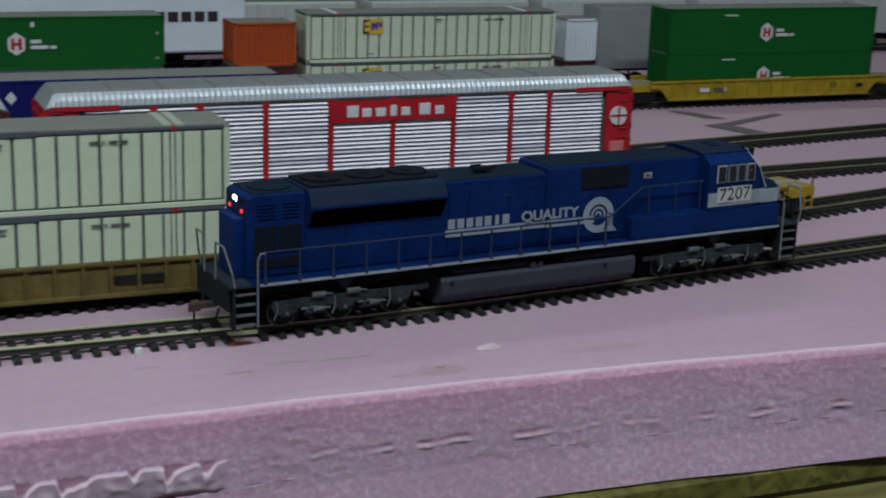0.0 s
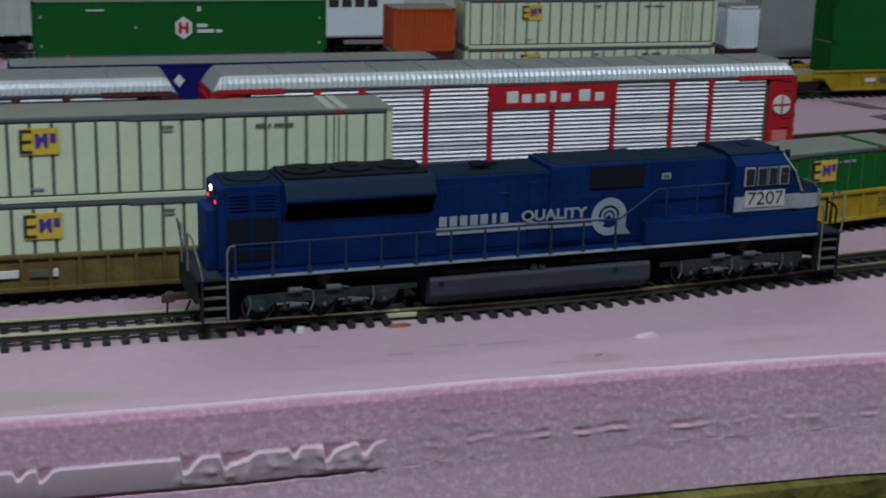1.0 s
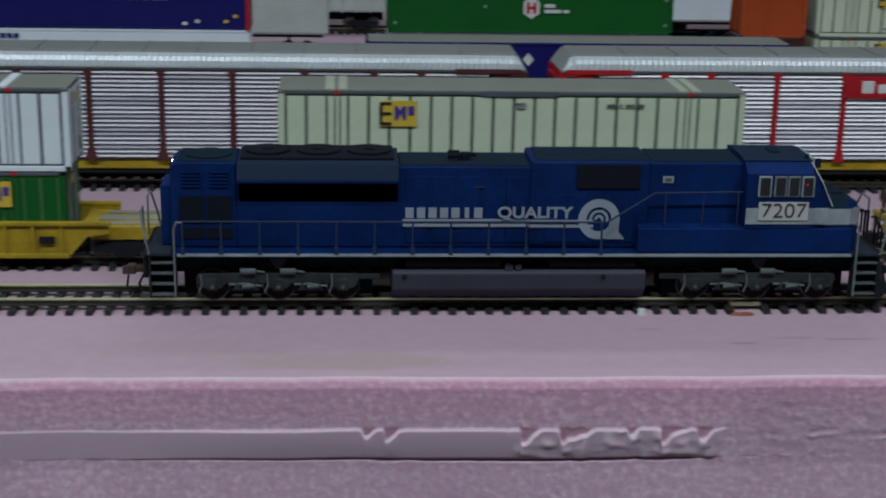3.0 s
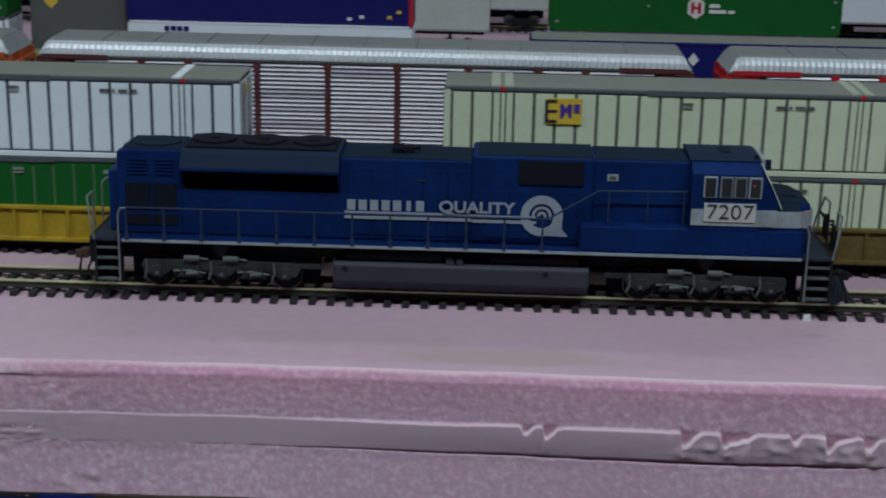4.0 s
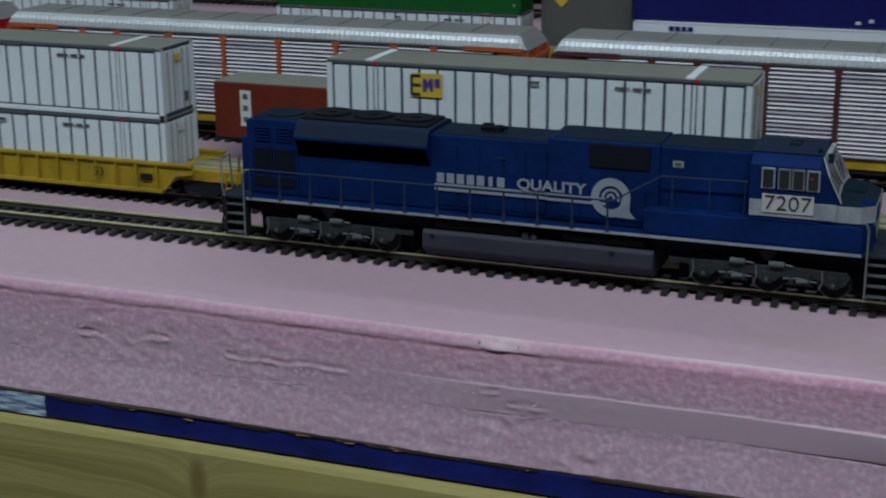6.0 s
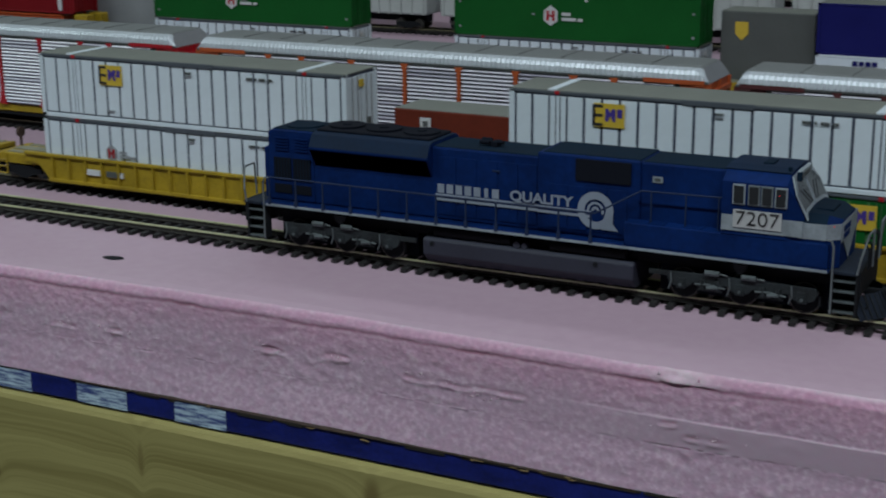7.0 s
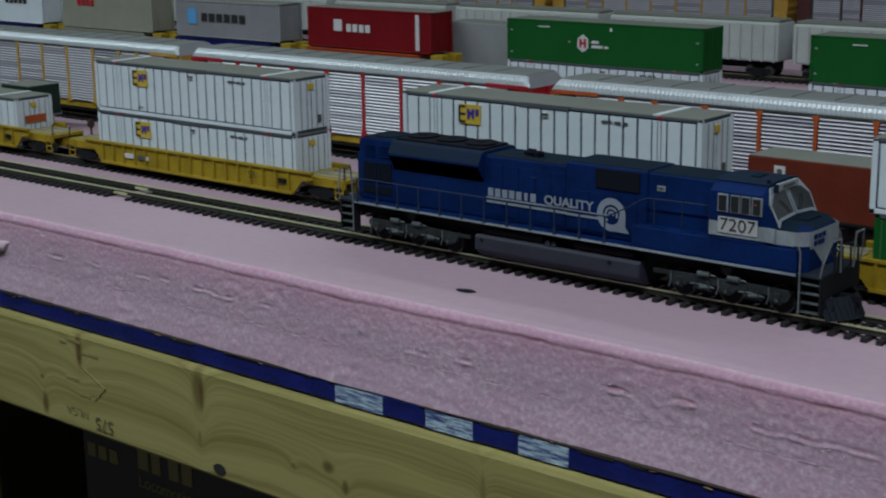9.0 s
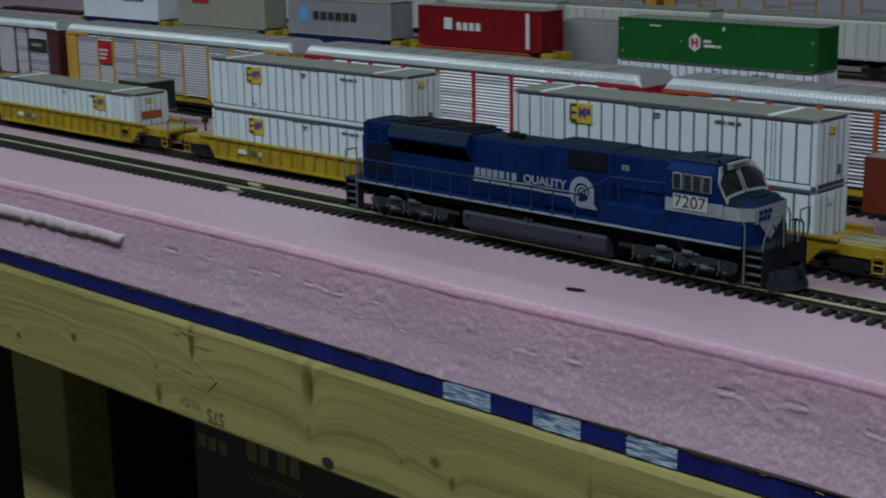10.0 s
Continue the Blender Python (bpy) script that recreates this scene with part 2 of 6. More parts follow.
TAN, BROWNISH, GREYISH = (0.335, 0.275, 0.275), (0.30, 0.215, 0.235), (0.25, 0.18, 0.22)
# places and half sizes of the dried smears and scuffs on the top
STAINS = ((-0.160, -0.0625, 0.045, 0.0085, 0.75, TAN), (-0.215, -0.050, 0.040, 0.010, 0.35, TAN), (0.0515, -0.0645, 0.0125, 0.0055, 0.6, BROWNISH), (-0.018, -0.0458, 0.006, 0.0012, 0.7, GREYISH),
          (0.0215, -0.0420, 0.012, 0.0012, 0.6, GREYISH), (0.002, -0.0405, 0.010, 0.0010, 0.5, GREYISH), (-0.048, -0.031, 0.006, 0.0010, 0.5, GREYISH), (0.036, -0.0660, 0.005, 0.0010, 0.6, GREYISH), (0.12, -0.060, 0.02, 0.004, 0.35, BROWNISH))
FOAMTOP = foam_mat("pink_foam_skin", (0.37, 0.265, 0.335), (0.40, 0.29, 0.365), (0.42, 0.32, 0.385), 0.05, 160, 0.5, stains=STAINS)
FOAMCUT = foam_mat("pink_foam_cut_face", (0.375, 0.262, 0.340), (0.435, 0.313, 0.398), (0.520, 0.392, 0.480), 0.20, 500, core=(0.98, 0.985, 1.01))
FOAMRIM = foam_mat("pink_foam_crushed_rim", (0.44, 0.32, 0.40), (0.52, 0.41, 0.48), (0.62, 0.53, 0.58), 0.2, 300)
BOARDBLUE = mat("board_blue_paint", (0.005, 0.011, 0.120), 0.5, spec=0.25, var=0.55, scale=55, bump=0.35)
VENEER = mat("torn_brown_veneer", (0.030, 0.019, 0.012), 0.8, var=0.5, scale=150)
SPLINTER = mat("bare_wood_splinter", (0.24, 0.17, 0.085), 0.7, var=0.4, scale=200)
BOARDWHITE = mat("board_pale_blue_paint", (0.34, 0.45, 0.55), 0.6, var=0.3, scale=330, grime=(0.02, 0.04, 0.19), squash=0.35)
# near-black painted in for the shade of gaps, knot hole and space below
GAPSHADE = mat("gap_shade", (0.012, 0.010, 0.009), 0.9)


def wood_mat(name, lo, hi, along=1.3, knots=()):
    """Flat-sawn softwood: long wandering growth lines, and knots given as (x, z, half width, half height, darkness)."""
    m = bpy.data.materials.new(name)
    m.use_nodes = True
    nt = m.node_tree
    N, L = nt.nodes, nt.links
    bs = N["Principled BSDF"]
    bs.inputs["Roughness"].default_value = 0.6
    bs.inputs["Specular IOR Level"].default_value = 0.3
    tc = N.new("ShaderNodeTexCoord")

    def mapped(src, scale, loc=(0, 0, 0)):
        mp = N.new("ShaderNodeMapping")
        mp.inputs["Scale"].default_value, mp.inputs["Location"].default_value = scale, loc
        L.new(src, mp.inputs["Vector"])
        return mp.outputs[0]

    def math_node(op, a, b, c=None):
        nd = N.new("ShaderNodeMath")
        nd.operation = op
        for k, v in enumerate((a, b, c)):
            if v is None:
                continue
            if isinstance(v, (int, float)):
                nd.inputs[k].default_value = v
            else:
                L.new(v, nd.inputs[k])
        return nd.outputs[0]
    obj = tc.outputs["Object"]
    masks = []
    total = None
    for kx, kz, rx, rz, dark in knots:
        ln = N.new("ShaderNodeVectorMath")
        ln.operation = "LENGTH"
        L.new(mapped(obj, (1 / rx, 0, 1 / rz), (-kx / rx, 0, -kz / rz)), ln.inputs[0])
        rg = N.new("ShaderNodeMapRange")
        rg.interpolation_type = "SMOOTHSTEP"
        rg.inputs["From Min"].default_value, rg.inputs["From Max"].default_value = 1.25, 0.35
        rg.inputs["To Max"].default_value = dark
        L.new(ln.outputs["Value"], rg.inputs["Value"])
        masks.append(rg.outputs[0])
        # the growth lines swing round the knot
        swing = math_node("POWER", 2.718, math_node("MULTIPLY", ln.outputs["Value"], -0.55))
        total = swing if total is None else math_node("ADD", total, swing)
    wander = N.new("ShaderNodeTexNoise")
    wander.inputs["Scale"].default_value, wander.inputs["Detail"].default_value = 1.0, 3
    L.new(mapped(obj, (along * 7, 18, 22)), wander.inputs["Vector"])
    shift = math_node("MULTIPLY", wander.outputs["Fac"], 0.028)
    if total is not None:
        shift = math_node("MULTIPLY_ADD", total, 0.010, shift)
    comb = N.new("ShaderNodeCombineXYZ")
    L.new(shift, comb.inputs[2])
    moved = N.new("ShaderNodeVectorMath")
    L.new(obj, moved.inputs[0])
    L.new(comb.outputs[0], moved.inputs[1])
    lines = N.new("ShaderNodeTexNoise")
    lines.inputs["Scale"].default_value, lines.inputs["Detail"].default_value = 1.0, 4
    L.new(mapped(moved.outputs[0], (along * 4, 60, 300)), lines.inputs["Vector"])
    wide = N.new("ShaderNodeTexNoise")
    wide.inputs["Scale"].default_value, wide.inputs["Detail"].default_value = 1.0, 3
    L.new(mapped(moved.outputs[0], (along * 5, 20, 55)), wide.inputs["Vector"])
    fac = math_node("MULTIPLY_ADD", lines.outputs["Fac"], 0.6, math_node("MULTIPLY", wide.outputs["Fac"], 0.4))
    cr = N.new("ShaderNodeValToRGB")
    cr.color_ramp.elements[0].position, cr.color_ramp.elements[0].color = 0.36, (*lo, 1)
    cr.color_ramp.elements[1].position, cr.color_ramp.elements[1].color = 0.58, (*hi, 1)
    L.new(fac, cr.inputs[0])
    last = cr.outputs[0]
    for mask in masks:
        mx = N.new("ShaderNodeMix")
        mx.data_type = "RGBA"
        grainy = math_node("MULTIPLY", mask, math_node("MULTIPLY_ADD", lines.outputs["Fac"], 1.2, 0.6))
        L.new(grainy, mx.inputs[0])
        L.new(last, mx.inputs[6])
        mx.inputs[7].default_value = (0.085, 0.050, 0.014, 1)
        last = mx.outputs[2]
    L.new(last, bs.inputs["Base Color"])
    b = N.new("ShaderNodeBump")
    b.inputs["Strength"].default_value, b.inputs["Distance"].default_value = 0.35, 0.001
    L.new(fac, b.inputs["Height"])
    L.new(b.outputs[0], bs.inputs["Normal"])
    return m


KNOTS = ((-0.848, -0.065, 0.0032, 0.0115, 0.75), (-0.7487, -0.067, 0.0055, 0.0140, 0.55), (-0.7465, -0.069, 0.0018, 0.0100, 0.6), (-0.7494, -0.0935, 0.0018, 0.0050, 0.4), (-0.883, -0.1030, 0.0032, 0.0075, 0.75), (-0.8845, -0.0875, 0.0020, 0.0018, 0.6),
         (-1.038, -0.0990, 0.0028, 0.0028, 0.8), (-0.971, -0.0868, 0.0036, 0.0034, 0.8), (-0.657, -0.0863, 0.0045, 0.0036, 0.6), (-0.646, -0.0940, 0.0025, 0.0042, 0.6), (-0.6806, -0.0915, 0.0018, 0.0018, 0.5), (-0.563, -0.073, 0.0016, 0.0090, 0.35), (-0.450, -0.0690, 0.0045, 0.0110, 0.5))
WOOD = wood_mat("pine_lumber", (0.215, 0.188, 0.066), (0.325, 0.295, 0.116), 0.9)
BEAMWOOD = wood_mat("pine_beam_lumber", (0.198, 0.172, 0.058), (0.318, 0.288, 0.112), 0.9, KNOTS)
WOODDARK = mat("pine_knot", (0.125, 0.090, 0.030), 0.6, var=0.3, scale=200)
MOSSWOOD = wood_mat("olive_stained_board", (0.030, 0.030, 0.006), (0.16, 0.145, 0.035), 14)
STAMP = mat("grey_stamp_ink", (0.115, 0.100, 0.048), 0.7)
STAMPFAINT = mat("faded_stamp_ink", (0.222, 0.198, 0.082), 0.7)
BOXBLACK = mat("black_carton", (0.02, 0.019, 0.016), 0.45, var=0.2)
GOLD = mat("gold_print", (0.24, 0.19, 0.07), 0.5)
WALLPAINT = mat("room_wall_paint", (0.42, 0.42, 0.40), 0.85, var=0.05, scale=4)
FLOORMAT = mat("concrete_floor", (0.16, 0.155, 0.15), 0.8, var=0.2, scale=6)


# ================= mesh helpers =================
def bm_new():
    return bmesh.new()


def add_box(bm, x0, x1, y0, y1, z0, z1, bevel=0.0):
    v = [bm.verts.new(p) for p in ((x0, y0, z0), (x1, y0, z0), (x1, y1, z0), (x0, y1, z0), (x0, y0, z1), (x1, y0, z1), (x1, y1, z1), (x0, y1, z1))]
    f = [bm.faces.new([v[i] for i in q]) for q in ((3, 2, 1, 0), (4, 5, 6, 7), (0, 1, 5, 4), (1, 2, 6, 5), (2, 3, 7, 6), (3, 0, 4, 7))]
    if bevel:
        edges = list({e for g in f for e in g.edges})
        bmesh.ops.bevel(bm, geom=edges, offset=bevel, segments=2, affect="EDGES", profile=0.5)
    return bm


def add_prism(bm, poly, axis, a, b, bevel=0.0):
    """Extrudes a polygon: axis 'x' takes (y, z) points, 'y' takes (x, z), 'z' takes (x, y)."""
    def at(p, s):
        return {"x": (s, p[0], p[1]), "y": (p[0], s, p[1]), "z": (p[0], p[1], s)}[axis]
    lo = [bm.verts.new(at(p, a)) for p in poly]
    hi = [bm.verts.new(at(p, b)) for p in poly]
    n = len(poly)
    fs = [bm.faces.new(lo), bm.faces.new(hi[::-1])]
    for i in range(n):
        fs.append(bm.faces.new((lo[i], hi[i], hi[(i + 1) % n], lo[(i + 1) % n])))
    bmesh.ops.recalc_face_normals(bm, faces=fs)
    if bevel:
        bmesh.ops.bevel(bm, geom=list({e for g in fs for e in g.edges}), offset=bevel, segments=2, affect="EDGES", profile=0.5)
    return bm


def add_rod(bm, p, q, r, seg=8):
    p, q = Vector(p), Vector(q)
    d = (q - p)
    up = Vector((0, 0, 1)) if abs(d.normalized().z) < 0.9 else Vector((1, 0, 0))
    a = d.cross(up).normalized()
    b = d.cross(a).normalized()
    c0, c1 = [], []
    for i in range(seg):
        t = 2 * math.pi * i / seg
        o = (a * math.cos(t) + b * math.sin(t)) * r
        c0.append(bm.verts.new(p + o))
        c1.append(bm.verts.new(q + o))
    fs = [bm.faces.new(c0), bm.faces.new(c1[::-1])]
    for i in range(seg):
        fs.append(bm.faces.new((c0[i], c0[(i + 1) % seg], c1[(i + 1) % seg], c1[i])))
    bmesh.ops.recalc_face_normals(bm, faces=fs)
    return bm


def add_path(bm, pts, r, seg=6):
    for p, q in zip(pts, pts[1:]):
        add_rod(bm, p, q, r, seg)
    return bm


def mesh_of(name, bm, material):
    me = bpy.data.meshes.new(name)
    bm.to_mesh(me)
    bm.free()
    for m in (material if isinstance(material, (list, tuple)) else [material]):
        me.materials.append(m)
    return me


def part(name, bm, material, parent, label=""):
    ob = new(name, mesh_of(name, bm, material))
    ob.parent = parent
    if label:
        tagged(ob, label)
    return ob


def piece(name, me, parent, loc, scale=None):
    ob = new(name, me)
    ob.parent = parent
    ob.location = loc
    if scale:
        ob.scale = scale
    return ob


def thing(name, label, category, group="", kind="", at=None):
    ob = new(name)
    ob.empty_display_size = 0.01
    if at is not None:
        ob.matrix_basis = at
    return tagged(ob, label, category, group, kind)


def text_mesh(name, text, size, material, parent, m, width=None, depth=0.0001, bold=0.0):
    cu = bpy.data.curves.new(name, "FONT")
    cu.body, cu.size, cu.align_x, cu.align_y, cu.extrude, cu.offset = text, size, "CENTER", "CENTER", depth, bold
    tmp = bpy.data.objects.new(name, cu)
    scene.collection.objects.link(tmp)
    bpy.context.view_layer.update()
    me = bpy.data.meshes.new_from_object(tmp.evaluated_get(bpy.context.evaluated_depsgraph_get()))
    bpy.data.objects.remove(tmp)
    if width:
        xs = [v.co.x for v in me.vertices]
        k = width / (max(xs) - min(xs))
        for v in me.vertices:
            v.co.x *= k
    me.materials.clear()
    me.materials.append(material)
    ob = new(name, me)
    ob.parent = parent
    ob.matrix_basis = m
    return ob


FRONT = (90, 0, 0)


def bend(x, x0, w, s):
    if x < x0:
        return 0.0
    if x < x0 + w:
        return s * (x - x0) ** 2 / (2 * w)
    return s * w / 2 + s * (x - x0 - w)


def track_y(k, x):
    return {"a": lambda: bend(x, 0.0, 0.10, 0.125), "b": lambda: 0.0540 + bend(x, -0.02, 0.14, 0.2),
            "c": lambda: 0.1820 + bend(x, 0.05, 0.2, 0.06), "d": lambda: 0.245 + bend(x, 0.0, 0.2, 0.13),
            "e": lambda: 0.437, "f": lambda: 0.700, "g": lambda: 0.950}[k]()


def track_pose(k, x0, x1, z=0.0):
    """The pose of a car whose ends stand at x0 and x1 of a track."""
    ya, yb = track_y(k, x0), track_y(k, x1)
    return pose((x0 + x1) / 2, (ya + yb) / 2, z, 0, 0, math.degrees(math.atan2(yb - ya, x1 - x0)))


RAILTOP = 0.0046

# ================= the room and the table =================
def build_room():
    bm = bm_new()
    add_box(bm, -4.5, 3.5, -3.2, 4.5, -1.0, -0.95)
    tagged(new("floor", mesh_of("floor", bm, FLOORMAT)), "grey concrete floor of the layout room", "floor", kind="structure")
    bm = bm_new()
    add_box(bm, -4.5, 3.5, -3.2, 4.5, 1.45, 1.5)
    tagged(new("ceiling", mesh_of("ceiling", bm, WALLPAINT)), "plain pale painted ceiling", "ceiling", kind="structure")
    for nm, b in (("wall_south", (-4.5, 3.5, -3.3, -3.2)), ("wall_north", (-4.5, 3.5, 4.5, 4.6)), ("wall_west", (-4.6, -4.5, -3.3, 4.6)), ("wall_east", (3.5, 3.6, -3.3, 4.6))):
        bm = bm_new()
        add_box(bm, *b, -1.0, 1.5)
        tagged(new(nm, mesh_of(nm, bm, WALLPAINT)), "plain pale painted room wall", "wall", kind="structure")
    for lx, ly, _ in TUBES:
            t = thing("ceiling_light", "white fluorescent batten light under the ceiling", "ceiling light", "ceiling lights")
            part("housing", add_box(bm_new(), lx - 0.62, lx + 0.62, ly - 0.06, ly + 0.06, 1.30, 1.45, 0.005), PLATEWHITE, t)


FRONT_EDGE = -0.077


def edge_y(x):
    """The foam's cut front edge, slightly wavy, and further out at the curve."""
    return FRONT_EDGE + 0.0022 * noise.noise((x * 7, 3.1, 0)) + 0.0012 * noise.noise((x * 31, 1.7, 0)) - 0.09 * max(0, x - 0.02) ** 1.5


def build_foam():
    # the top skin, out to the far rows
    xs = np.linspace(-2.6, 1.6, 421)
    bm = bm_new()
    rows = []
    for k, y in enumerate((None, -0.0705, -0.03, 0.1, 0.4, 1.0, 2.6)):
        row = []
        for x in xs:
            yy = edge_y(x) + 0.0012 if y is None else y
            z = -0.0006 if y is None else 0.0
            row.append(bm.verts.new((x, yy, z)))
        rows.append(row)
    for a, b in zip(rows, rows[1:]):
        for i in range(len(xs) - 1):
            bm.faces.new((a[i], a[i + 1], b[i + 1], b[i]))
    lower = [bm.verts.new((x, y, -0.044)) for x, y in ((-2.6, 2.6), (1.6, 2.6))]
    bm.faces.new((rows[-1][0], rows[-1][-1], lower[1], lower[0]))
    ob = new("ground", mesh_of("ground", bm, FOAMTOP))
    tagged(ob, "smooth pink insulation foam board top of the layout", "foam board", kind="structure")
    # the cut front face: granular cut, a smooth proud band at the sheet joint, bites torn out of it and a slot below
    xs = np.concatenate([np.linspace(-1.75, -1.255, 120), np.linspace(-1.25, 0.46, 2200), np.linspace(0.465, 0.62, 60)])
    bites = ((-0.1515, 0.0035, 0.0030), (-0.1440, 0.0050, 0.0042), (-0.0985, 0.0050, 0.0052), (-0.0835, 0.0085, 0.0062), (-0.0635, 0.0030, 0.0028), (-0.0510, 0.0075, 0.0058), (-0.0385, 0.0050, 0.0040))
    tears = ((-0.5036, -0.0184, 0.004), (-0.4728, -0.0171, 0.006), (-0.4324, -0.0187, 0.011), (-0.4182, -0.0187, 0.008), (-0.3995, -0.0185, 0.012), (-0.3207, -0.0227, 0.010), (-0.3344, -0.0185, 0.004),
             (-0.8776, -0.0176, 0.010), (-0.842, -0.0168, 0.004), (-0.8018, -0.0172, 0.006), (-0.7842, -0.0167, 0.004), (-0.7538, -0.0163, 0.008), (-0.7377, -0.0171, 0.010), (-0.7068, -0.0174, 0.004),
             (-0.6069, -0.0214, 0.008), (-0.5809, -0.0201, 0.006), (-0.5023, -0.0174, 0.009), (-0.4715, -0.016, 0.007), (-0.0183, -0.0196, 0.007), (0.0018, -0.0187, 0.006), (0.0225, -0.0194, 0.005),
             (0.0429, -0.0197, 0.009), (0.0534, -0.0196, 0.004), (0.081, -0.0201, 0.009), (0.102, -0.0199, 0.006), (0.124, -0.0204, 0.008), (0.150, -0.0207, 0.007), (0.178, -0.0212, 0.010), (0.209, -0.0216, 0.007), (0.245, -0.0222, 0.009), (0.28, -0.0226, 0.008))

    def ease(v):
        v = min(1.0, max(0.0, v))
        return v * v * (3 - 2 * v)
    verts, cut, n_rows = [], [], 0
    for x in xs:
        base = edge_y(x)
        lift = 0.0018 * max(0, -x - 0.25)
        band = ease((x + 0.40) / 0.10) * ease((-0.030 - x) / 0.010)
        proud = (0.0002 + 0.0015 * ease((x + 0.24) / 0.06)) * band
        full = -0.0168 - 0.0009 * noise.noise((x * 5, 9.0, 0)) - lift
        bite = 0.0
        for bx, bw, bd in bites:
            u = (x - bx) / bw + 0.35 * noise.noise((x * 420, bx * 90, 0))
            # steep on one side, torn out at a slant on the other
            bite = max(bite, bd * min(1, max(0, (u + 0.55) / 0.14)) * min(1, max(0, (0.75 - u) / (0.35 + 4 * bw / 0.04))))
        crumble = ease((x + 0.108) / 0.01) * band
        top = full - bite - 0.0003 * abs(noise.noise((x * 260, 1, 3))) * band
        low = -0.0268 - 0.0010 * noise.noise((x * 4, 2.0, 0)) - lift
        slot = 0.0004 * ease((x + 0.26) / 0.12) * ease((-0.034 - x) / 0.012)
        slot_h = 0.00015 + 0.0009 * ease((x + 0.24) / 0.15) * ease((-0.034 - x) / 0.02) * (1 + 0.5 * noise.noise((x * 120, 7, 0)))
        lip = ease((-0.24 - x) / 0.10)
        lump = math.exp(-((x + 0.330) / 0.011) ** 2)
        near = [q for q in tears if abs(x - q[0]) < q[2]]
        col = []
        zs = [(0.0, 0)] + [(z, 0) for z in -0.0055 * np.linspace(0.03, 1.0, 15)] + [(-0.0055 + (top + 0.0055) * k / 24, 0) for k in range(1, 25)]
        zs += [(top - 0.00012, 1)] + [(top - 0.00012 + (low - top + 0.00012) * k / 14, 1) for k in range(1, 15)]
        zs += [(low - 0.00008, 2), (low - slot_h, 2), (low - slot_h - 0.0001, 3)]
        zb = low - slot_h - 0.0001
        zs += [(zb + (-0.0445 - zb) * k / 22, 3) for k in range(1, 23)]
        n_rows = len(zs)
        for j, (z, zone) in enumerate(zs):
            d = -z
            y = base - 0.0026 * min(1, d / 0.003) ** 0.6 - 0.10 * d - 0.0018 * max(0, min(1, (d - 0.030) / 0.0145))
            # the third tone paints shade into the crease, bites, slot and tears
            smooth = rim = pit_shade = 0.0
            grain = 0.00016 * noise.noise((x * 420, z * 420, 0)) + 0.00012 * noise.noise((x * 900, z * 900, 2))
            if zone == 0:
                # arris pale for its torn edge and painted highlight, and further on a rolled lip of skin over a crease
                rim = 0.9 * max(0, 1 - d / (0.0014 + 0.0008 * noise.noise((x * 25, 4, 0)))) * (1 - 0.6 * lip)
                if lip > 0:
                    zc = 0.0048 + 0.0009 * noise.noise((x * 30, 2, 0)) + 0.0005 * noise.noise((x * 160, 2, 5)) + 0.0003 * noise.noise((x * 420, 2, 5))
                    inside = ease((zc - d) / 0.0007)
                    y -= lip * 0.00018 * inside
                    smooth = max(smooth, 0.25 * lip * inside)
                    groove = math.exp(-((d - zc - 0.0002) / 0.0007) ** 2) * lip * (0.6 + 0.9 * noise.noise((x * 45, 0, 0)))
                    y += 0.00022 * groove
                    pit_shade = max(pit_shade, 0.75 * groove)
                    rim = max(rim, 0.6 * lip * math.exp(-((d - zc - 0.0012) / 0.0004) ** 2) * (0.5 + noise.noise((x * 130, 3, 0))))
                if d < 0.004 and lump > 0.02:
                    y -= lump * 0.0009 * (0.5 + noise.noise((x * 210, z * 300, 0)))
                    z += lump * 0.0010 * max(0, 0.4 + noise.noise((x * 170, 5, 0))) * (1 - d / 0.004)
                    rim = max(rim, lump * 0.8)
                if bite > 0.0006 and z < full:
                    y += 0.0003 * min(1, bite / 0.002)
                    pit_shade = max(pit_shade, 0.6 * ease((z - top) / max(0.0004, 0.35 * bite)))
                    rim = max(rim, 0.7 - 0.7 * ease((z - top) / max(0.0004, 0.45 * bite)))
            elif zone == 1:
                u = (top - z) / max(1e-5, top - low)
                torn = max(0, noise.noise((x * 230, z * 300, 6)) + 0.12) * crumble
                y -= proud * (1 - 0.85 * u * u) + 0.0011 * torn
                smooth = band
                rim = max(0.8 * band * max(0, 1 - (top - z) / 0.0005), min(1, 1.5 * torn) * (1 - u))
                grain *= 1 - 0.9 * band * (1 - 0.7 * crumble)
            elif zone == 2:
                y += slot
                pit_shade = min(1, slot / 0.0003)
            for tx, tz, tw in near:
                tz = tz + 0.0012 * noise.noise((x * 90, tx * 50, 0))
                fade = ease((tw - abs(x - tx)) / (0.4 * tw)) * (0.5 + 0.8 * noise.noise((x * 170, tx * 30, 2)))
                q = math.exp(-((z - tz) / 0.00055) ** 2) * max(0, fade)
                y += 0.0008 * q
                pit_shade = max(pit_shade, 0.9 * q)
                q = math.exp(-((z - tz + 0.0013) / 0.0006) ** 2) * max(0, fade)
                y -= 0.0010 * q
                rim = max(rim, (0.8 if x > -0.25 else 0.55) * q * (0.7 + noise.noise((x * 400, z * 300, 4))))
            if (x < -0.28 or x > -0.03 and d < 0.032) and zone != 2 and d > 0.008:
                rough = noise.noise((x * 150, z * 260, 5)) * noise.noise((x * 35, z * 60, 8))
                y -= 0.0011 * rough
                rim = max(rim, min(0.6, max(0, rough - 0.16) * 2.2))
            verts.append((x, y + grain, z))
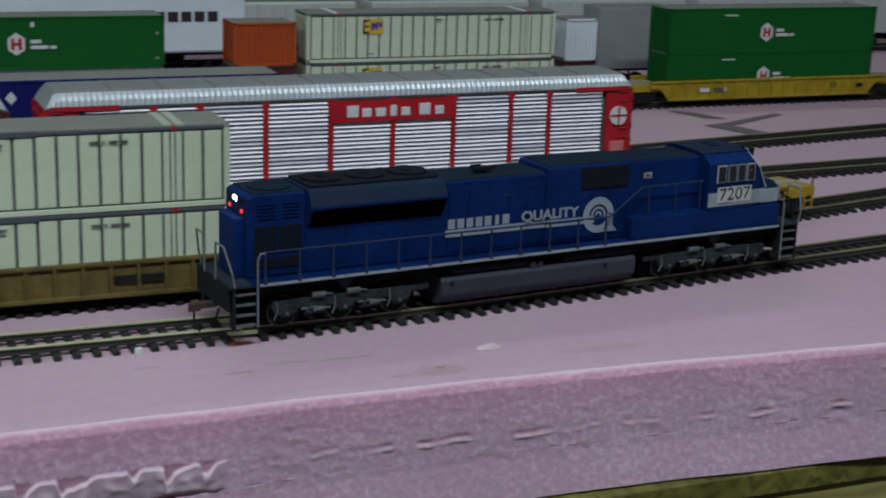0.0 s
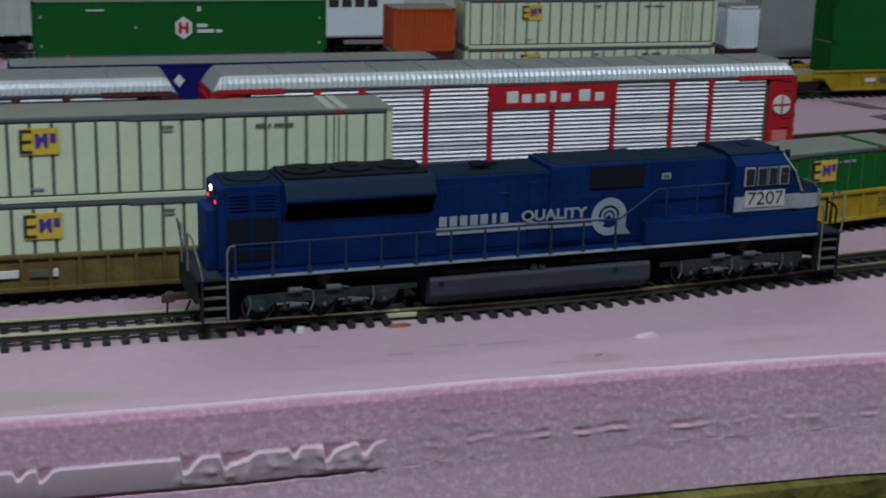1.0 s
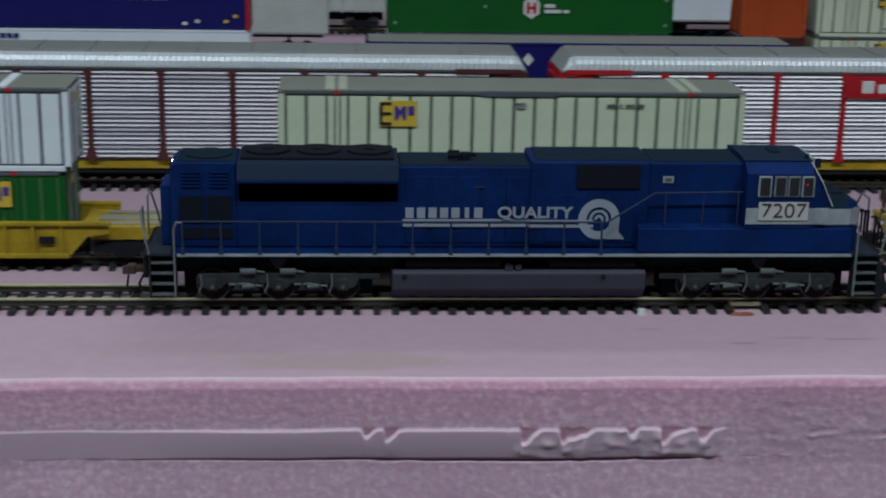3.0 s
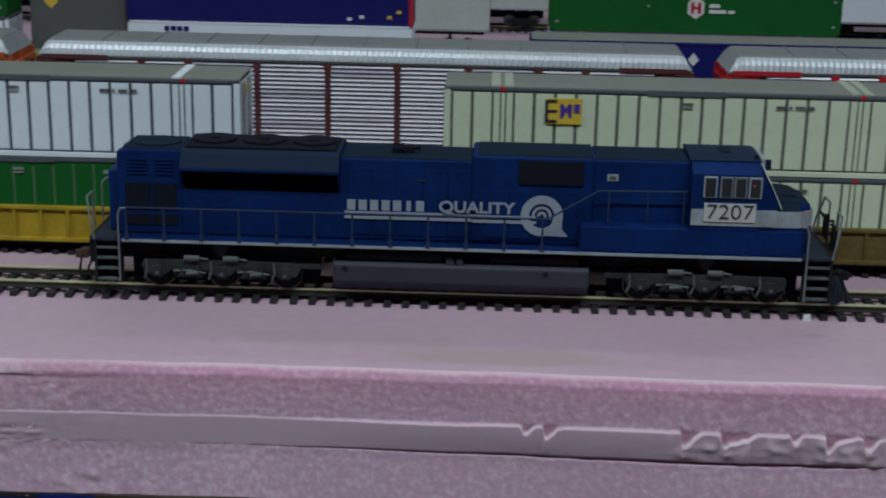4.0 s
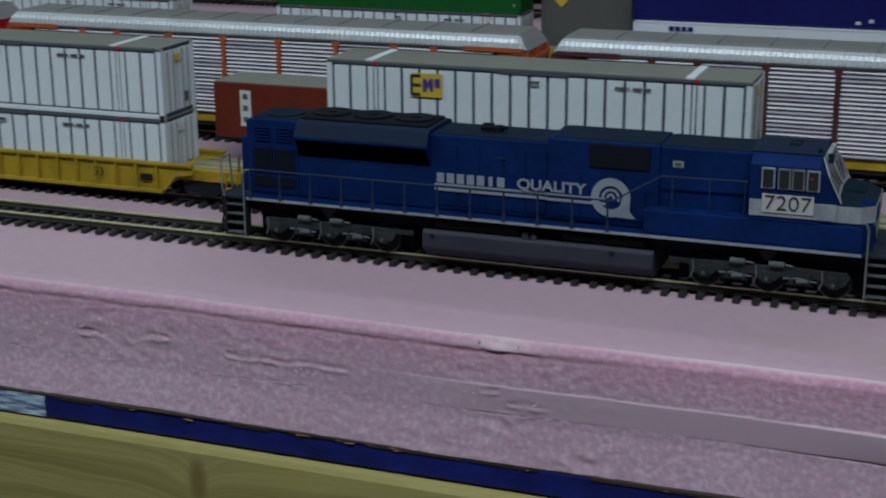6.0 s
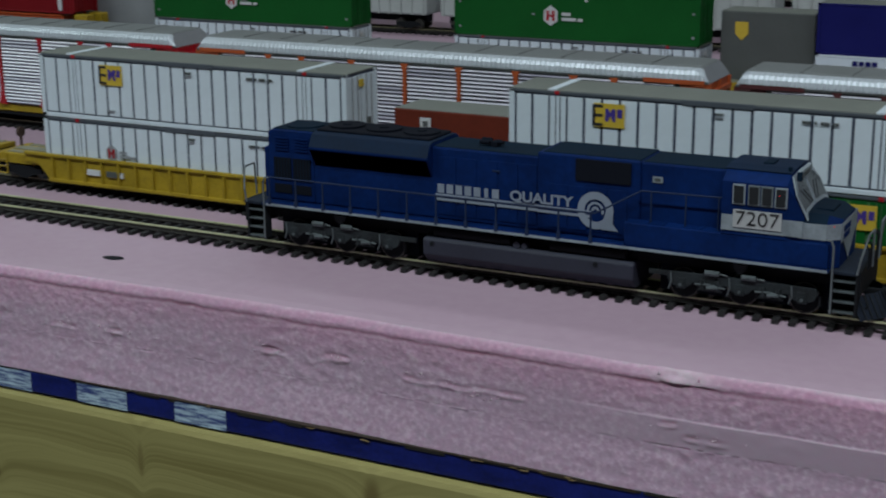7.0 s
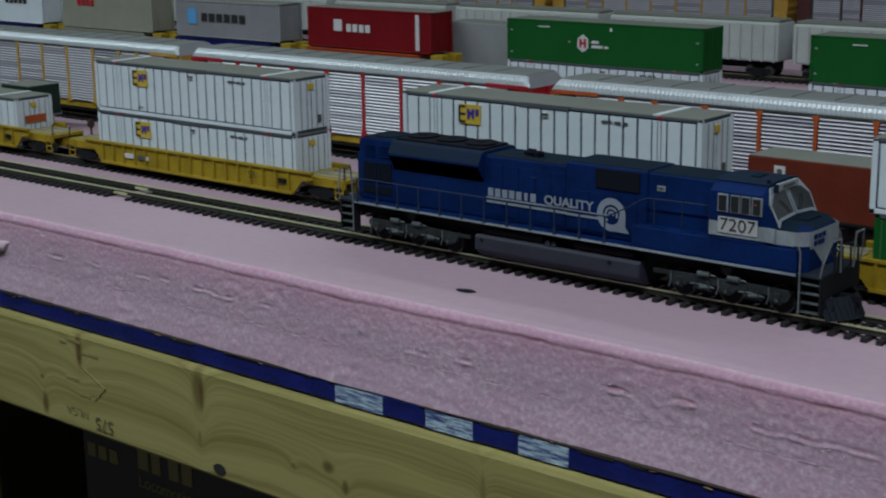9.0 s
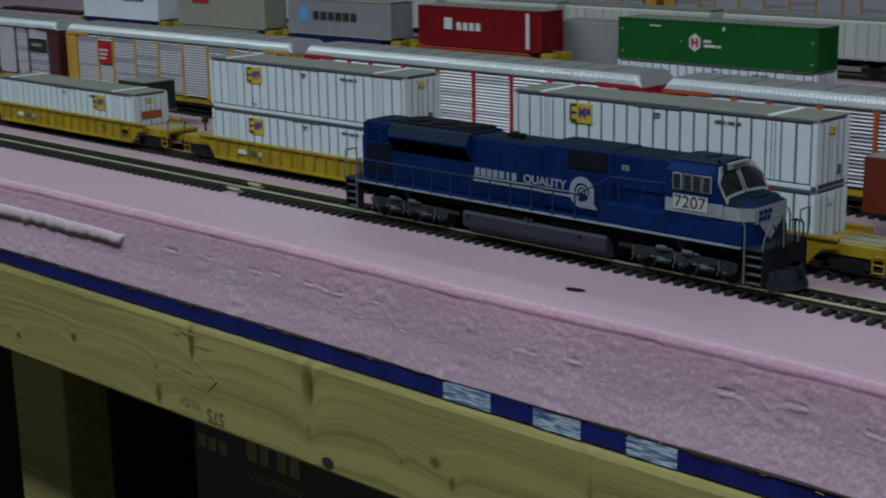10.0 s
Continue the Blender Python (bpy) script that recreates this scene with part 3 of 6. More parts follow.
            cut.extend((min(1, max(0, smooth)), min(1, max(0, rim)), min(1, max(0, pit_shade)), 1.0))
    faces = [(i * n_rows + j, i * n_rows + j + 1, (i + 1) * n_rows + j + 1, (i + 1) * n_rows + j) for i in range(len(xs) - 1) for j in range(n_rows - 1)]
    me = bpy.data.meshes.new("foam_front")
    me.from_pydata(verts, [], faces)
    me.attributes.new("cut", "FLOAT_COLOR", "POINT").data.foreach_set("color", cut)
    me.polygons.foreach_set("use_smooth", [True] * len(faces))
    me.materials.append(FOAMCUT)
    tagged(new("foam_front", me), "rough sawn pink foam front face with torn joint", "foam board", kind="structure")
    # torn flakes that stand out of the cut face
    rnd = random.Random(5)
    bm = bm_new()
    spots = [(-0.8776, -0.0180), (-0.8182, -0.0212), (-0.7538, -0.0168), (-0.672, -0.0214), (-0.607, -0.0216), (-0.581, -0.0205), (-0.5023, -0.0178), (-0.4715, -0.0165), (-0.4054, -0.0215), (-0.4182, -0.0190), (-0.3207, -0.0230), (-0.330, -0.003)]
    for cx, cz in spots:
        for _ in range(6 if cz < -0.01 else 3):
            x, z = cx + rnd.gauss(0, 0.009), cz + rnd.gauss(0, 0.0013)
            y = edge_y(x) - 0.0026 - 0.10 * -z - (0.0012 if -0.245 < x < -0.03 and -0.026 < z < -0.017 else 0)
            a, h, o = rnd.uniform(0.0003, 0.0009), rnd.uniform(0.0003, 0.0013), rnd.uniform(0.0004, 0.0010)
            p = [bm.verts.new(q) for q in ((x - a, y + 0.0002, z - h), (x + a, y + 0.0002, z - h * rnd.random()), (x + a * rnd.uniform(-1, 1), y - o, z + h * rnd.uniform(0, 1)), (x + a * 0.4, y + 0.0002, z + h))]
            for q in ((0, 1, 2), (1, 3, 2), (3, 0, 2)):
                bm.faces.new([p[i] for i in q])
    bmesh.ops.recalc_face_normals(bm, faces=bm.faces[:])
    tagged(new("foam_flakes", mesh_of("foam_flakes", bm, FOAMRIM)), "pale torn flakes on the sawn foam face", "foam flakes", kind="stuff")
    # a long pale sliver that still clings to the cut face, torn off at one end
    bm = bm_new()
    rings = []
    for i in range(111):
        x = -1.120 + 0.198 * i / 110
        torn = max(0, (i - 84) / 26)
        n1, n2, n3 = noise.noise((x * 35, 1, 0)), noise.noise((x * 140, 4, 0)), noise.noise((x * 320, 7, 0))
        zt = -0.0158 - 0.0006 * n1 - 0.0005 * n2 * (1 + 2 * torn) - 0.004 * (x + 1.0) * 0.4
        zl = zt - (0.0066 + 0.0014 * n1 + 0.0008 * n2 + torn * 0.0010 * n3) * (1.15 - 0.3 * torn if i < 109 else 0.2)
        yf = edge_y(x) - 0.0026 - 0.10 * 0.018
        p = 0.0018 + 0.0004 * n2 + torn * 0.0008 * (0.6 + n3) if i < 109 else 0.0002
        prof = [(yf + 0.001, zt), (yf - 0.3 * p, zt - 0.0001), (yf - 0.8 * p, zt - 0.0008), (yf - p, (zt + zl) / 2), (yf - 1.15 * p, zl), (yf + 0.001, zl - 0.0001)]
        rings.append([bm.verts.new((x, y, z)) for y, z in prof])
    for a, b in zip(rings, rings[1:]):
        for j in range(5):
            bm.faces.new((a[j], a[j + 1], b[j + 1], b[j])).smooth = True
    bm.faces.new(rings[-1])
    bmesh.ops.recalc_face_normals(bm, faces=bm.faces[:])
    tagged(new("foam_sliver", mesh_of("foam_sliver", bm, FOAMRIM)), "loose pale pink foam sliver stuck on the cut face", "foam scrap")


BLUE_END = -0.060


def build_front_board():
    t = thing("painted_board", "blue painted board edge with pale rectangles under the foam", "board", kind="structure")
    part("board", add_box(bm_new(), -1.9, BLUE_END, -0.0868, 0.6, -0.0545, -0.0450, 0.0006), BOARDBLUE, t)
    part("bare_board", add_box(bm_new(), BLUE_END, 0.75, -0.0930, 0.6, -0.0550, -0.0455, 0.0006), MOSSWOOD, t, "bare olive-stained board edge")
    for x0, x1 in ((-0.655, -0.625), (-0.599, -0.572), (-0.547, -0.521)):
        bm = bm_new()
        n = 26
        lo = [bm.verts.new((x0 + (x1 - x0) * i / n, -0.0871, -0.0543 + 0.0003 * noise.noise((x0 * 50 + i, 0, 0)))) for i in range(n + 1)]
        hi = [bm.verts.new((x0 + (x1 - x0) * i / n, -0.0871, -0.0454 + 0.0003 * noise.noise((x0 * 50 + i, 5, 0)))) for i in range(n + 1)]
        for i in range(n):
            bm.faces.new((lo[i], lo[i + 1], hi[i + 1], hi[i]))
        part("painted_patch", bm, BOARDWHITE, t, "pale blue scuffed rectangle")
    # torn dark veneer along the top of the board
    bm = bm_new()
    x = -1.75
    rnd = random.Random(4)
    while x < 0.6:
        w = rnd.uniform(0.01, 0.05)
        add_box(bm, x, x + w, -0.0866 - rnd.uniform(0, 0.0010), -0.08, -0.0448 - (rnd.uniform(0, 0.0009) if rnd.random() < 0.3 else 0), -0.0445)
        x += w
    part("veneer", bm, VENEER, t, "dark brown torn veneer edge")
    bm = bm_new()
    for _ in range(60):
        x, w = rnd.uniform(-1.2, 0.3), rnd.uniform(0.001, 0.006)
        zc, h, o = -0.0450 - rnd.uniform(-0.0004, 0.0010), rnd.uniform(0.0001, 0.00025), rnd.uniform(0.0001, 0.0005)
        add_prism(bm, [(x, zc), (x + w * 0.5, zc - h), (x + w, zc + rnd.uniform(-0.0004, 0.0004)), (x + w * 0.4, zc + h)], "y", -0.0872 - o, -0.0862)
    part("splinter", bm, SPLINTER, t, "pale torn wood splinters")
    bm = bm_new()
    for _ in range(60):
        x, w = rnd.uniform(-1.2, 0.3), rnd.uniform(0.002, 0.022)
        add_box(bm, x, x + w, -0.0870 - rnd.uniform(0, 0.0003), -0.0860, -0.0454 - rnd.uniform(0, 0.0006), -0.0448)
    part("torn_notch", bm, GAPSHADE, t, "dark tears at the board's top edge")

    bm = bm_new()
    nx = 260
    prof = [(-0.0905, -0.1125), (-0.0915, -0.111), (-0.0915, -0.0575), (-0.0905, -0.0555), (-0.053, -0.0555), (-0.053, -0.1125)]
    rings = []
    for i in range(nx + 1):
        x = -1.9 + 2.65 * i / nx
        w = 0.0006 * noise.noise((x * 4, 0, 3))
        rings.append([bm.verts.new((x, y + 0.0002 * noise.noise((x * 40, z * 300, 1)), z + w)) for y, z in prof])
    for a, b in zip(rings, rings[1:]):
        for j in range(len(prof)):
            bm.faces.new((a[j], b[j], b[(j + 1) % len(prof)], a[(j + 1) % len(prof)]))
    bmesh.ops.recalc_face_normals(bm, faces=bm.faces[:])
    beam = tagged(new("lumber_beam", mesh_of("lumber_beam", bm, BEAMWOOD)), "yellowish pine lumber beam carrying the layout", "beam")
    bm = bm_new()
    add_rod(bm, (-0.735, -0.0920, -0.1070), (-0.735, -0.0905, -0.1070), 0.0030, 14)
    for v in bm.verts:
        v.co.x = -0.735 + (v.co.x + 0.735) * 1.5
    part("knot_hole", bm, GAPSHADE, beam, "dark open knot hole")
    text_mesh("stamp", "575", 0.011, STAMP, beam, pose(-0.829, -0.0920, -0.1045, 90, 180, 0), depth=0.00005)
    text_mesh("stamp", "NLGA", 0.0075, STAMPFAINT, beam, pose(-0.853, -0.0920, -0.1015, 90, 180, 0), depth=0.00005)
    for k, (cx, cz, w) in enumerate(((-0.862, -0.0625, 0.006), (-0.845, -0.091, 0.010), (-0.855, -0.083, 0.012), (-0.838, -0.066, 0.014), (-0.852, -0.0605, 0.012))):
        part("stamp_bar", add_box(bm_new(), cx - w / 2, cx + w / 2, -0.0918, -0.0910, cz - 0.0008, cz + 0.0008), STAMPFAINT, beam)
    bm = bm_new()
    add_path(bm, [(-0.846, -0.0918, -0.074), (-0.826, -0.0918, -0.083), (-0.836, -0.0916, -0.092)], 0.0003, 4)
    part("stamp_mark", bm, STAMPFAINT, beam)

    for x in (-1.185, 0.35):
        leg = thing("table_leg", "pine lumber leg standing under the layout", "leg", "table legs")
        part("post", add_box(bm_new(), x, x + 0.071, -0.018, 0.021, -0.95, -0.0550, 0.002), WOOD, leg)
    t = thing("backing_and_shelf", "dark backing sheet and wooden shelf below the layout", "frame", kind="structure")
    # near-black sheet added so that the space under the layout stays dark
    part("rear_panel", add_box(bm_new(), -1.9, 0.75, 0.57, 0.59, -0.95, -0.0550), GAPSHADE, t)
    part("shelf", add_box(bm_new(), -1.9, 0.75, -0.02, 0.56, -0.36, -0.34), WOODDARK, t)
    # cartons stored under the layout
    c = thing("carton", "black locomotive model carton with gold print on the shelf", "box")
    part("carton_body", add_box(bm_new(), -0.937, -0.74, -0.03, 0.05, -0.34, -0.112, 0.001), BOXBLACK, c)
    text_mesh("print", "Locomotive", 0.0115, GOLD, c, pose(-0.856, -0.0302, -0.1715, 90, 0, 0), width=0.052)
    for x0, x1, z0, z1 in ((-0.882, -0.872, -0.163, -0.148), (-0.869, -0.861, -0.163, -0.148), (-0.853, -0.844, -0.163, -0.148), (-0.841, -0.832, -0.163, -0.148), (-0.932, -0.924, -0.166, -0.157), (-0.921, -0.913, -0.166, -0.157), (-0.910, -0.902, -0.166, -0.157)):
        part("print_bar", add_box(bm_new(), x0, x1, -0.0304, -0.0295, z0, z1), GOLD, c)
    c = thing("carton", "grey carton beside the black one on the shelf", "box")
    part("carton_body", add_box(bm_new(), -0.72, -0.50, -0.03, 0.05, -0.34, -0.160, 0.001), DARKGREY, c)


def build_scraps():
    def chip(name, label, x, y, rx, ry, h, m, cat="scrap"):
        bm = bm_new()
        n = 11
        top = [bm.verts.new((x + 0.75 * rx * math.cos(a) * (1 + 0.3 * noise.noise((a, x * 30, 0))), y + 0.75 * ry * math.sin(a), h * (0.7 + 0.3 * noise.noise((a * 2, 0, y * 50))))) for a in np.linspace(0, 2 * math.pi, n, endpoint=False)]
        bot = [bm.verts.new((x + rx * math.cos(a) * (1 + 0.3 * noise.noise((a, x * 30, 0))), y + ry * math.sin(a), 0.0001)) for a in np.linspace(0, 2 * math.pi, n, endpoint=False)]
        bm.faces.new(top)
        for i in range(n):
            bm.faces.new((bot[i], bot[(i + 1) % n], top[(i + 1) % n], top[i]))
        tagged(new(name, mesh_of(name, bm, m)), label, cat)
    chip("foam_crumb", "pale foam crumb lying on the pink board", 0.078, -0.047, 0.0052, 0.0024, 0.0018, FOAMRIM)
    chip("white_speck", "tiny white crumb beside the track ties", -0.0485, -0.0150, 0.0018, 0.0014, 0.003, PLATEWHITE)
    chip("orange_scrap", "small rusty orange scrap under the rail", -0.010, -0.0155, 0.005, 0.0014, 0.0012, SCRAP)
    chip("dark_spot", "dark blue-grey chip lying on the pink board", -0.605, -0.050, 0.0055, 0.0032, 0.0006, DARK)
    chip("foam_crumb", "tiny pale crumb on the pink board", 0.052, -0.062, 0.0015, 0.001, 0.001, FOAMTOP)
    chip("foam_crumb", "white crumb beside the second track", 0.365, 0.106, 0.003, 0.002, 0.0015, PLATEWHITE)
    # marker lines drawn on the foam
    for poly in (((0.425, 0.412), (0.440, 0.404), (0.452, 0.372), (0.437, 0.378)), ((0.420, 0.352), (0.437, 0.356), (0.452, 0.312), (0.435, 0.309)), ((0.437, 0.356), (0.50, 0.384), (0.505, 0.379), (0.44, 0.347)), ((0.62, 0.40), (0.66, 0.40), (0.66, 0.394), (0.62, 0.394)), ((0.71, 0.405), (0.75, 0.405), (0.75, 0.399), (0.71, 0.399))):
        bm = bm_new()
        f = bm.faces.new([bm.verts.new((x, y, 0.0005)) for x, y in poly])
        bmesh.ops.recalc_face_normals(bm, faces=[f])
        tagged(new("marker_line", mesh_of("marker_line", bm, MARKER)), "dark marker line drawn on the pink board", "mark")


SCRAP = mat("rusty_scrap", (0.20, 0.055, 0.03), 0.8, var=0.3, scale=200)
MARKER = mat("marker_ink", (0.10, 0.085, 0.095), 0.8)
build_room()
build_foam()
build_front_board()
build_scraps()


# ================= tracks =================
def rail_mesh(k, x0, x1, off, material):
    bm = bm_new()
    prof = [(-0.0012, 0.0018), (0.0012, 0.0018), (0.0012, 0.0022), (0.0004, 0.0026), (0.0004, 0.0038), (0.0006, 0.004), (0.0006, RAILTOP), (-0.0006, RAILTOP), (-0.0006, 0.004), (-0.0004, 0.0038), (-0.0004, 0.0026), (-0.0012, 0.0022)]
    rings = []
    n = int((x1 - x0) / 0.02)
    for i in range(n + 1):
        x = x0 + (x1 - x0) * i / n
        yc = track_y(k, x) + off
        rings.append([bm.verts.new((x, yc + y, z)) for y, z in prof])
    for a, b in zip(rings, rings[1:]):
        for j in range(len(prof)):
            bm.faces.new((a[j], a[(j + 1) % len(prof)], b[(j + 1) % len(prof)], b[j]))
    bm.faces.new(rings[0][::-1])
    bm.faces.new(rings[-1])
    bmesh.ops.recalc_face_normals(bm, faces=bm.faces[:])
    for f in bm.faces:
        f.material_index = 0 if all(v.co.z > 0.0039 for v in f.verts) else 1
    return bm


def tie_mesh():
    bm = bm_new()
    add_box(bm, -0.00135, 0.00135, -0.0149, 0.0149, 0.0, 0.0018)
    for s in (-1, 1):
        for e in (-1, 1):
            yy = s * 0.00825 + e * 0.0017
            add_box(bm, -0.0009, 0.0009, yy - 0.0006, yy + 0.0006, 0.0018, 0.0026)
    return mesh_of("tie", bm, TIE)


TIE_ME = tie_mesh()
PITCH = 0.0070


def build_track(k, x0, x1, label, single, bright):
    t = thing("track", label, "track", "yard tracks")
    for off in (-0.00825, 0.00825):
        if bright:
            # joints where lengths of rail meet
            for a, b in ((x0, -0.9095), (-0.9090, -0.0085), (-0.008, x1)):
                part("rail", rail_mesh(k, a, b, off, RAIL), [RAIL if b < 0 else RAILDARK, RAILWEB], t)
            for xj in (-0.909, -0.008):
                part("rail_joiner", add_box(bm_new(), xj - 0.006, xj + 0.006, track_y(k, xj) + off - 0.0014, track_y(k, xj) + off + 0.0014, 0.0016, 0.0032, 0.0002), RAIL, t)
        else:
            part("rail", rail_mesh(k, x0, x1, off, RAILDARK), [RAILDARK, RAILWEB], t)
    n = int((x1 - x0) / PITCH)
    rnd = random.Random(ord(k))
    me = TIE_ME
    verts, faces = [], []
    src_v = [v.co.copy() for v in me.vertices]
    src_f = [tuple(p.vertices) for p in me.polygons]
    for i in range(n):
        x = x0 + (i + 0.5) * PITCH
        if bright and (abs(x + 0.909) < 0.006 or abs(x + 0.008) < 0.0035):
            continue
        ang = math.degrees(math.atan2(track_y(k, x + 0.005) - track_y(k, x - 0.005), 0.01)) + rnd.uniform(-0.7, 0.7)
        m = pose(x + rnd.uniform(-0.0002, 0.0002), track_y(k, x) + rnd.uniform(-0.0002, 0.0002), 0.0, 0, 0, ang)
        if single and -1.22 < x < 0.5:
            ob = new("tie", me)
            ob.parent = t
            ob.matrix_basis = m
        else:
            base = len(verts)
            verts += [m @ v for v in src_v]
            faces += [tuple(base + q for q in f) for f in src_f]
    if faces:
        me2 = bpy.data.meshes.new("ties")
        me2.from_pydata([tuple(v) for v in verts], [], faces)
        me2.materials.append(TIE)
        ob = new("tie_strip", me2)
        ob.parent = t
        tagged(ob, kind="stuff")

# ================= containers =================
K = 1 / 87.1
L53, W53, H96 = 0.1855, 0.0298, 0.0333


def panel_mesh(name, w, h, m):
    return mesh_of(name, add_box(bm_new(), -w / 2, w / 2, -0.0006, 0.0, -h / 2, h / 2, 0.00012), m)


PANELS = {}


def shared_panel(key, w, h, m):
    k = (key, round(w, 5), round(h, 5))
    if k not in PANELS:
        PANELS[k] = panel_mesh("panel", w, h, m)
    return PANELS[k]


def plain_mark(parent, x, z, w, h, y, m, name="marking"):
    part(name, add_box(bm_new(), x - w / 2, x + w / 2, y - 0.00025, y + 0.0003, z - h / 2, z + h / 2), m, parent)


def block_logo(parent, x, z, y, s=1.0):
    """A yellow plate with a black and a violet block."""
    part("logo_plate", add_box(bm_new(), x - 0.0070 * s, x + 0.0070 * s, y - 0.0003, y + 0.0002, z - 0.0051 * s, z + 0.0051 * s), LOGOYELLOW, parent)
    bm = bm_new()
    x0 = x - 0.0074 * s
    add_box(bm, x0, x0 + 0.0011 * s, y - 0.0005, y, z - 0.0045 * s, z + 0.0045 * s)
    for zz in (-0.0040, 0.0, 0.0040):
        add_box(bm, x0 + 0.0011 * s, x0 + 0.0046 * s, y - 0.0005, y, z + (zz - 0.0006) * s, z + (zz + 0.0006) * s)
    part("logo_mark", bm, BLACK, parent)
    bm = bm_new()
    add_prism(bm, [(x - 0.0016 * s, z - 0.0026 * s), (x - 0.0004 * s, z - 0.0026 * s), (x + 0.0009 * s, z + 0.0001 * s), (x + 0.0020 * s, z - 0.0026 * s), (x + 0.0030 * s, z - 0.0026 * s), (x + 0.0030 * s, z + 0.0030 * s), (x + 0.0016 * s, z + 0.0030 * s), (x + 0.0006 * s, z + 0.0012 * s), (x - 0.0004 * s, z + 0.0030 * s), (x - 0.0016 * s, z + 0.0030 * s)], "y", y - 0.0005, y)
    add_box(bm, x + 0.0038 * s, x + 0.0061 * s, y - 0.0005, y, z - 0.0006 * s, z + 0.0030 * s)
    part("logo_mark", bm, LOGOVIOLET, parent)


def hex_logo(parent, x, z, y, s=1.0, plate=None, ink=None):
    bm = bm_new()
    add_prism(bm, [(x + 0.0052 * s * math.sin(a), z + 0.0062 * s * math.cos(a)) for a in np.linspace(0, 2 * math.pi, 6, endpoint=False)], "y", y - 0.0003, y + 0.0002)
    part("logo_plate", bm, plate or PLATEWHITE, parent)
    bm = bm_new()
    for sx in (-1, 1):
        add_box(bm, x + sx * 0.0019 * s - 0.0009 * s, x + sx * 0.0019 * s + 0.0009 * s, y - 0.0005, y, z - 0.0031 * s, z + 0.0031 * s)
    add_box(bm, x - 0.0015 * s, x + 0.0015 * s, y - 0.0005, y, z - 0.0007 * s, z + 0.0007 * s)
    part("logo_mark", bm, ink or RED, parent)
    bm = bm_new()
    add_box(bm, x + 0.0074 * s, x + 0.0132 * s, y - 0.0004, y, z + 0.0003 * s, z + 0.0022 * s)
    add_box(bm, x + 0.0074 * s, x + 0.0168 * s, y - 0.0004, y, z - 0.0028 * s, z - 0.0009 * s)
    add_box(bm, x + 0.0180 * s, x + 0.0212 * s, y - 0.0004, y, z - 0.0028 * s, z - 0.0011 * s)
    part("logo_lettering", bm, plate or PLATEWHITE, parent)


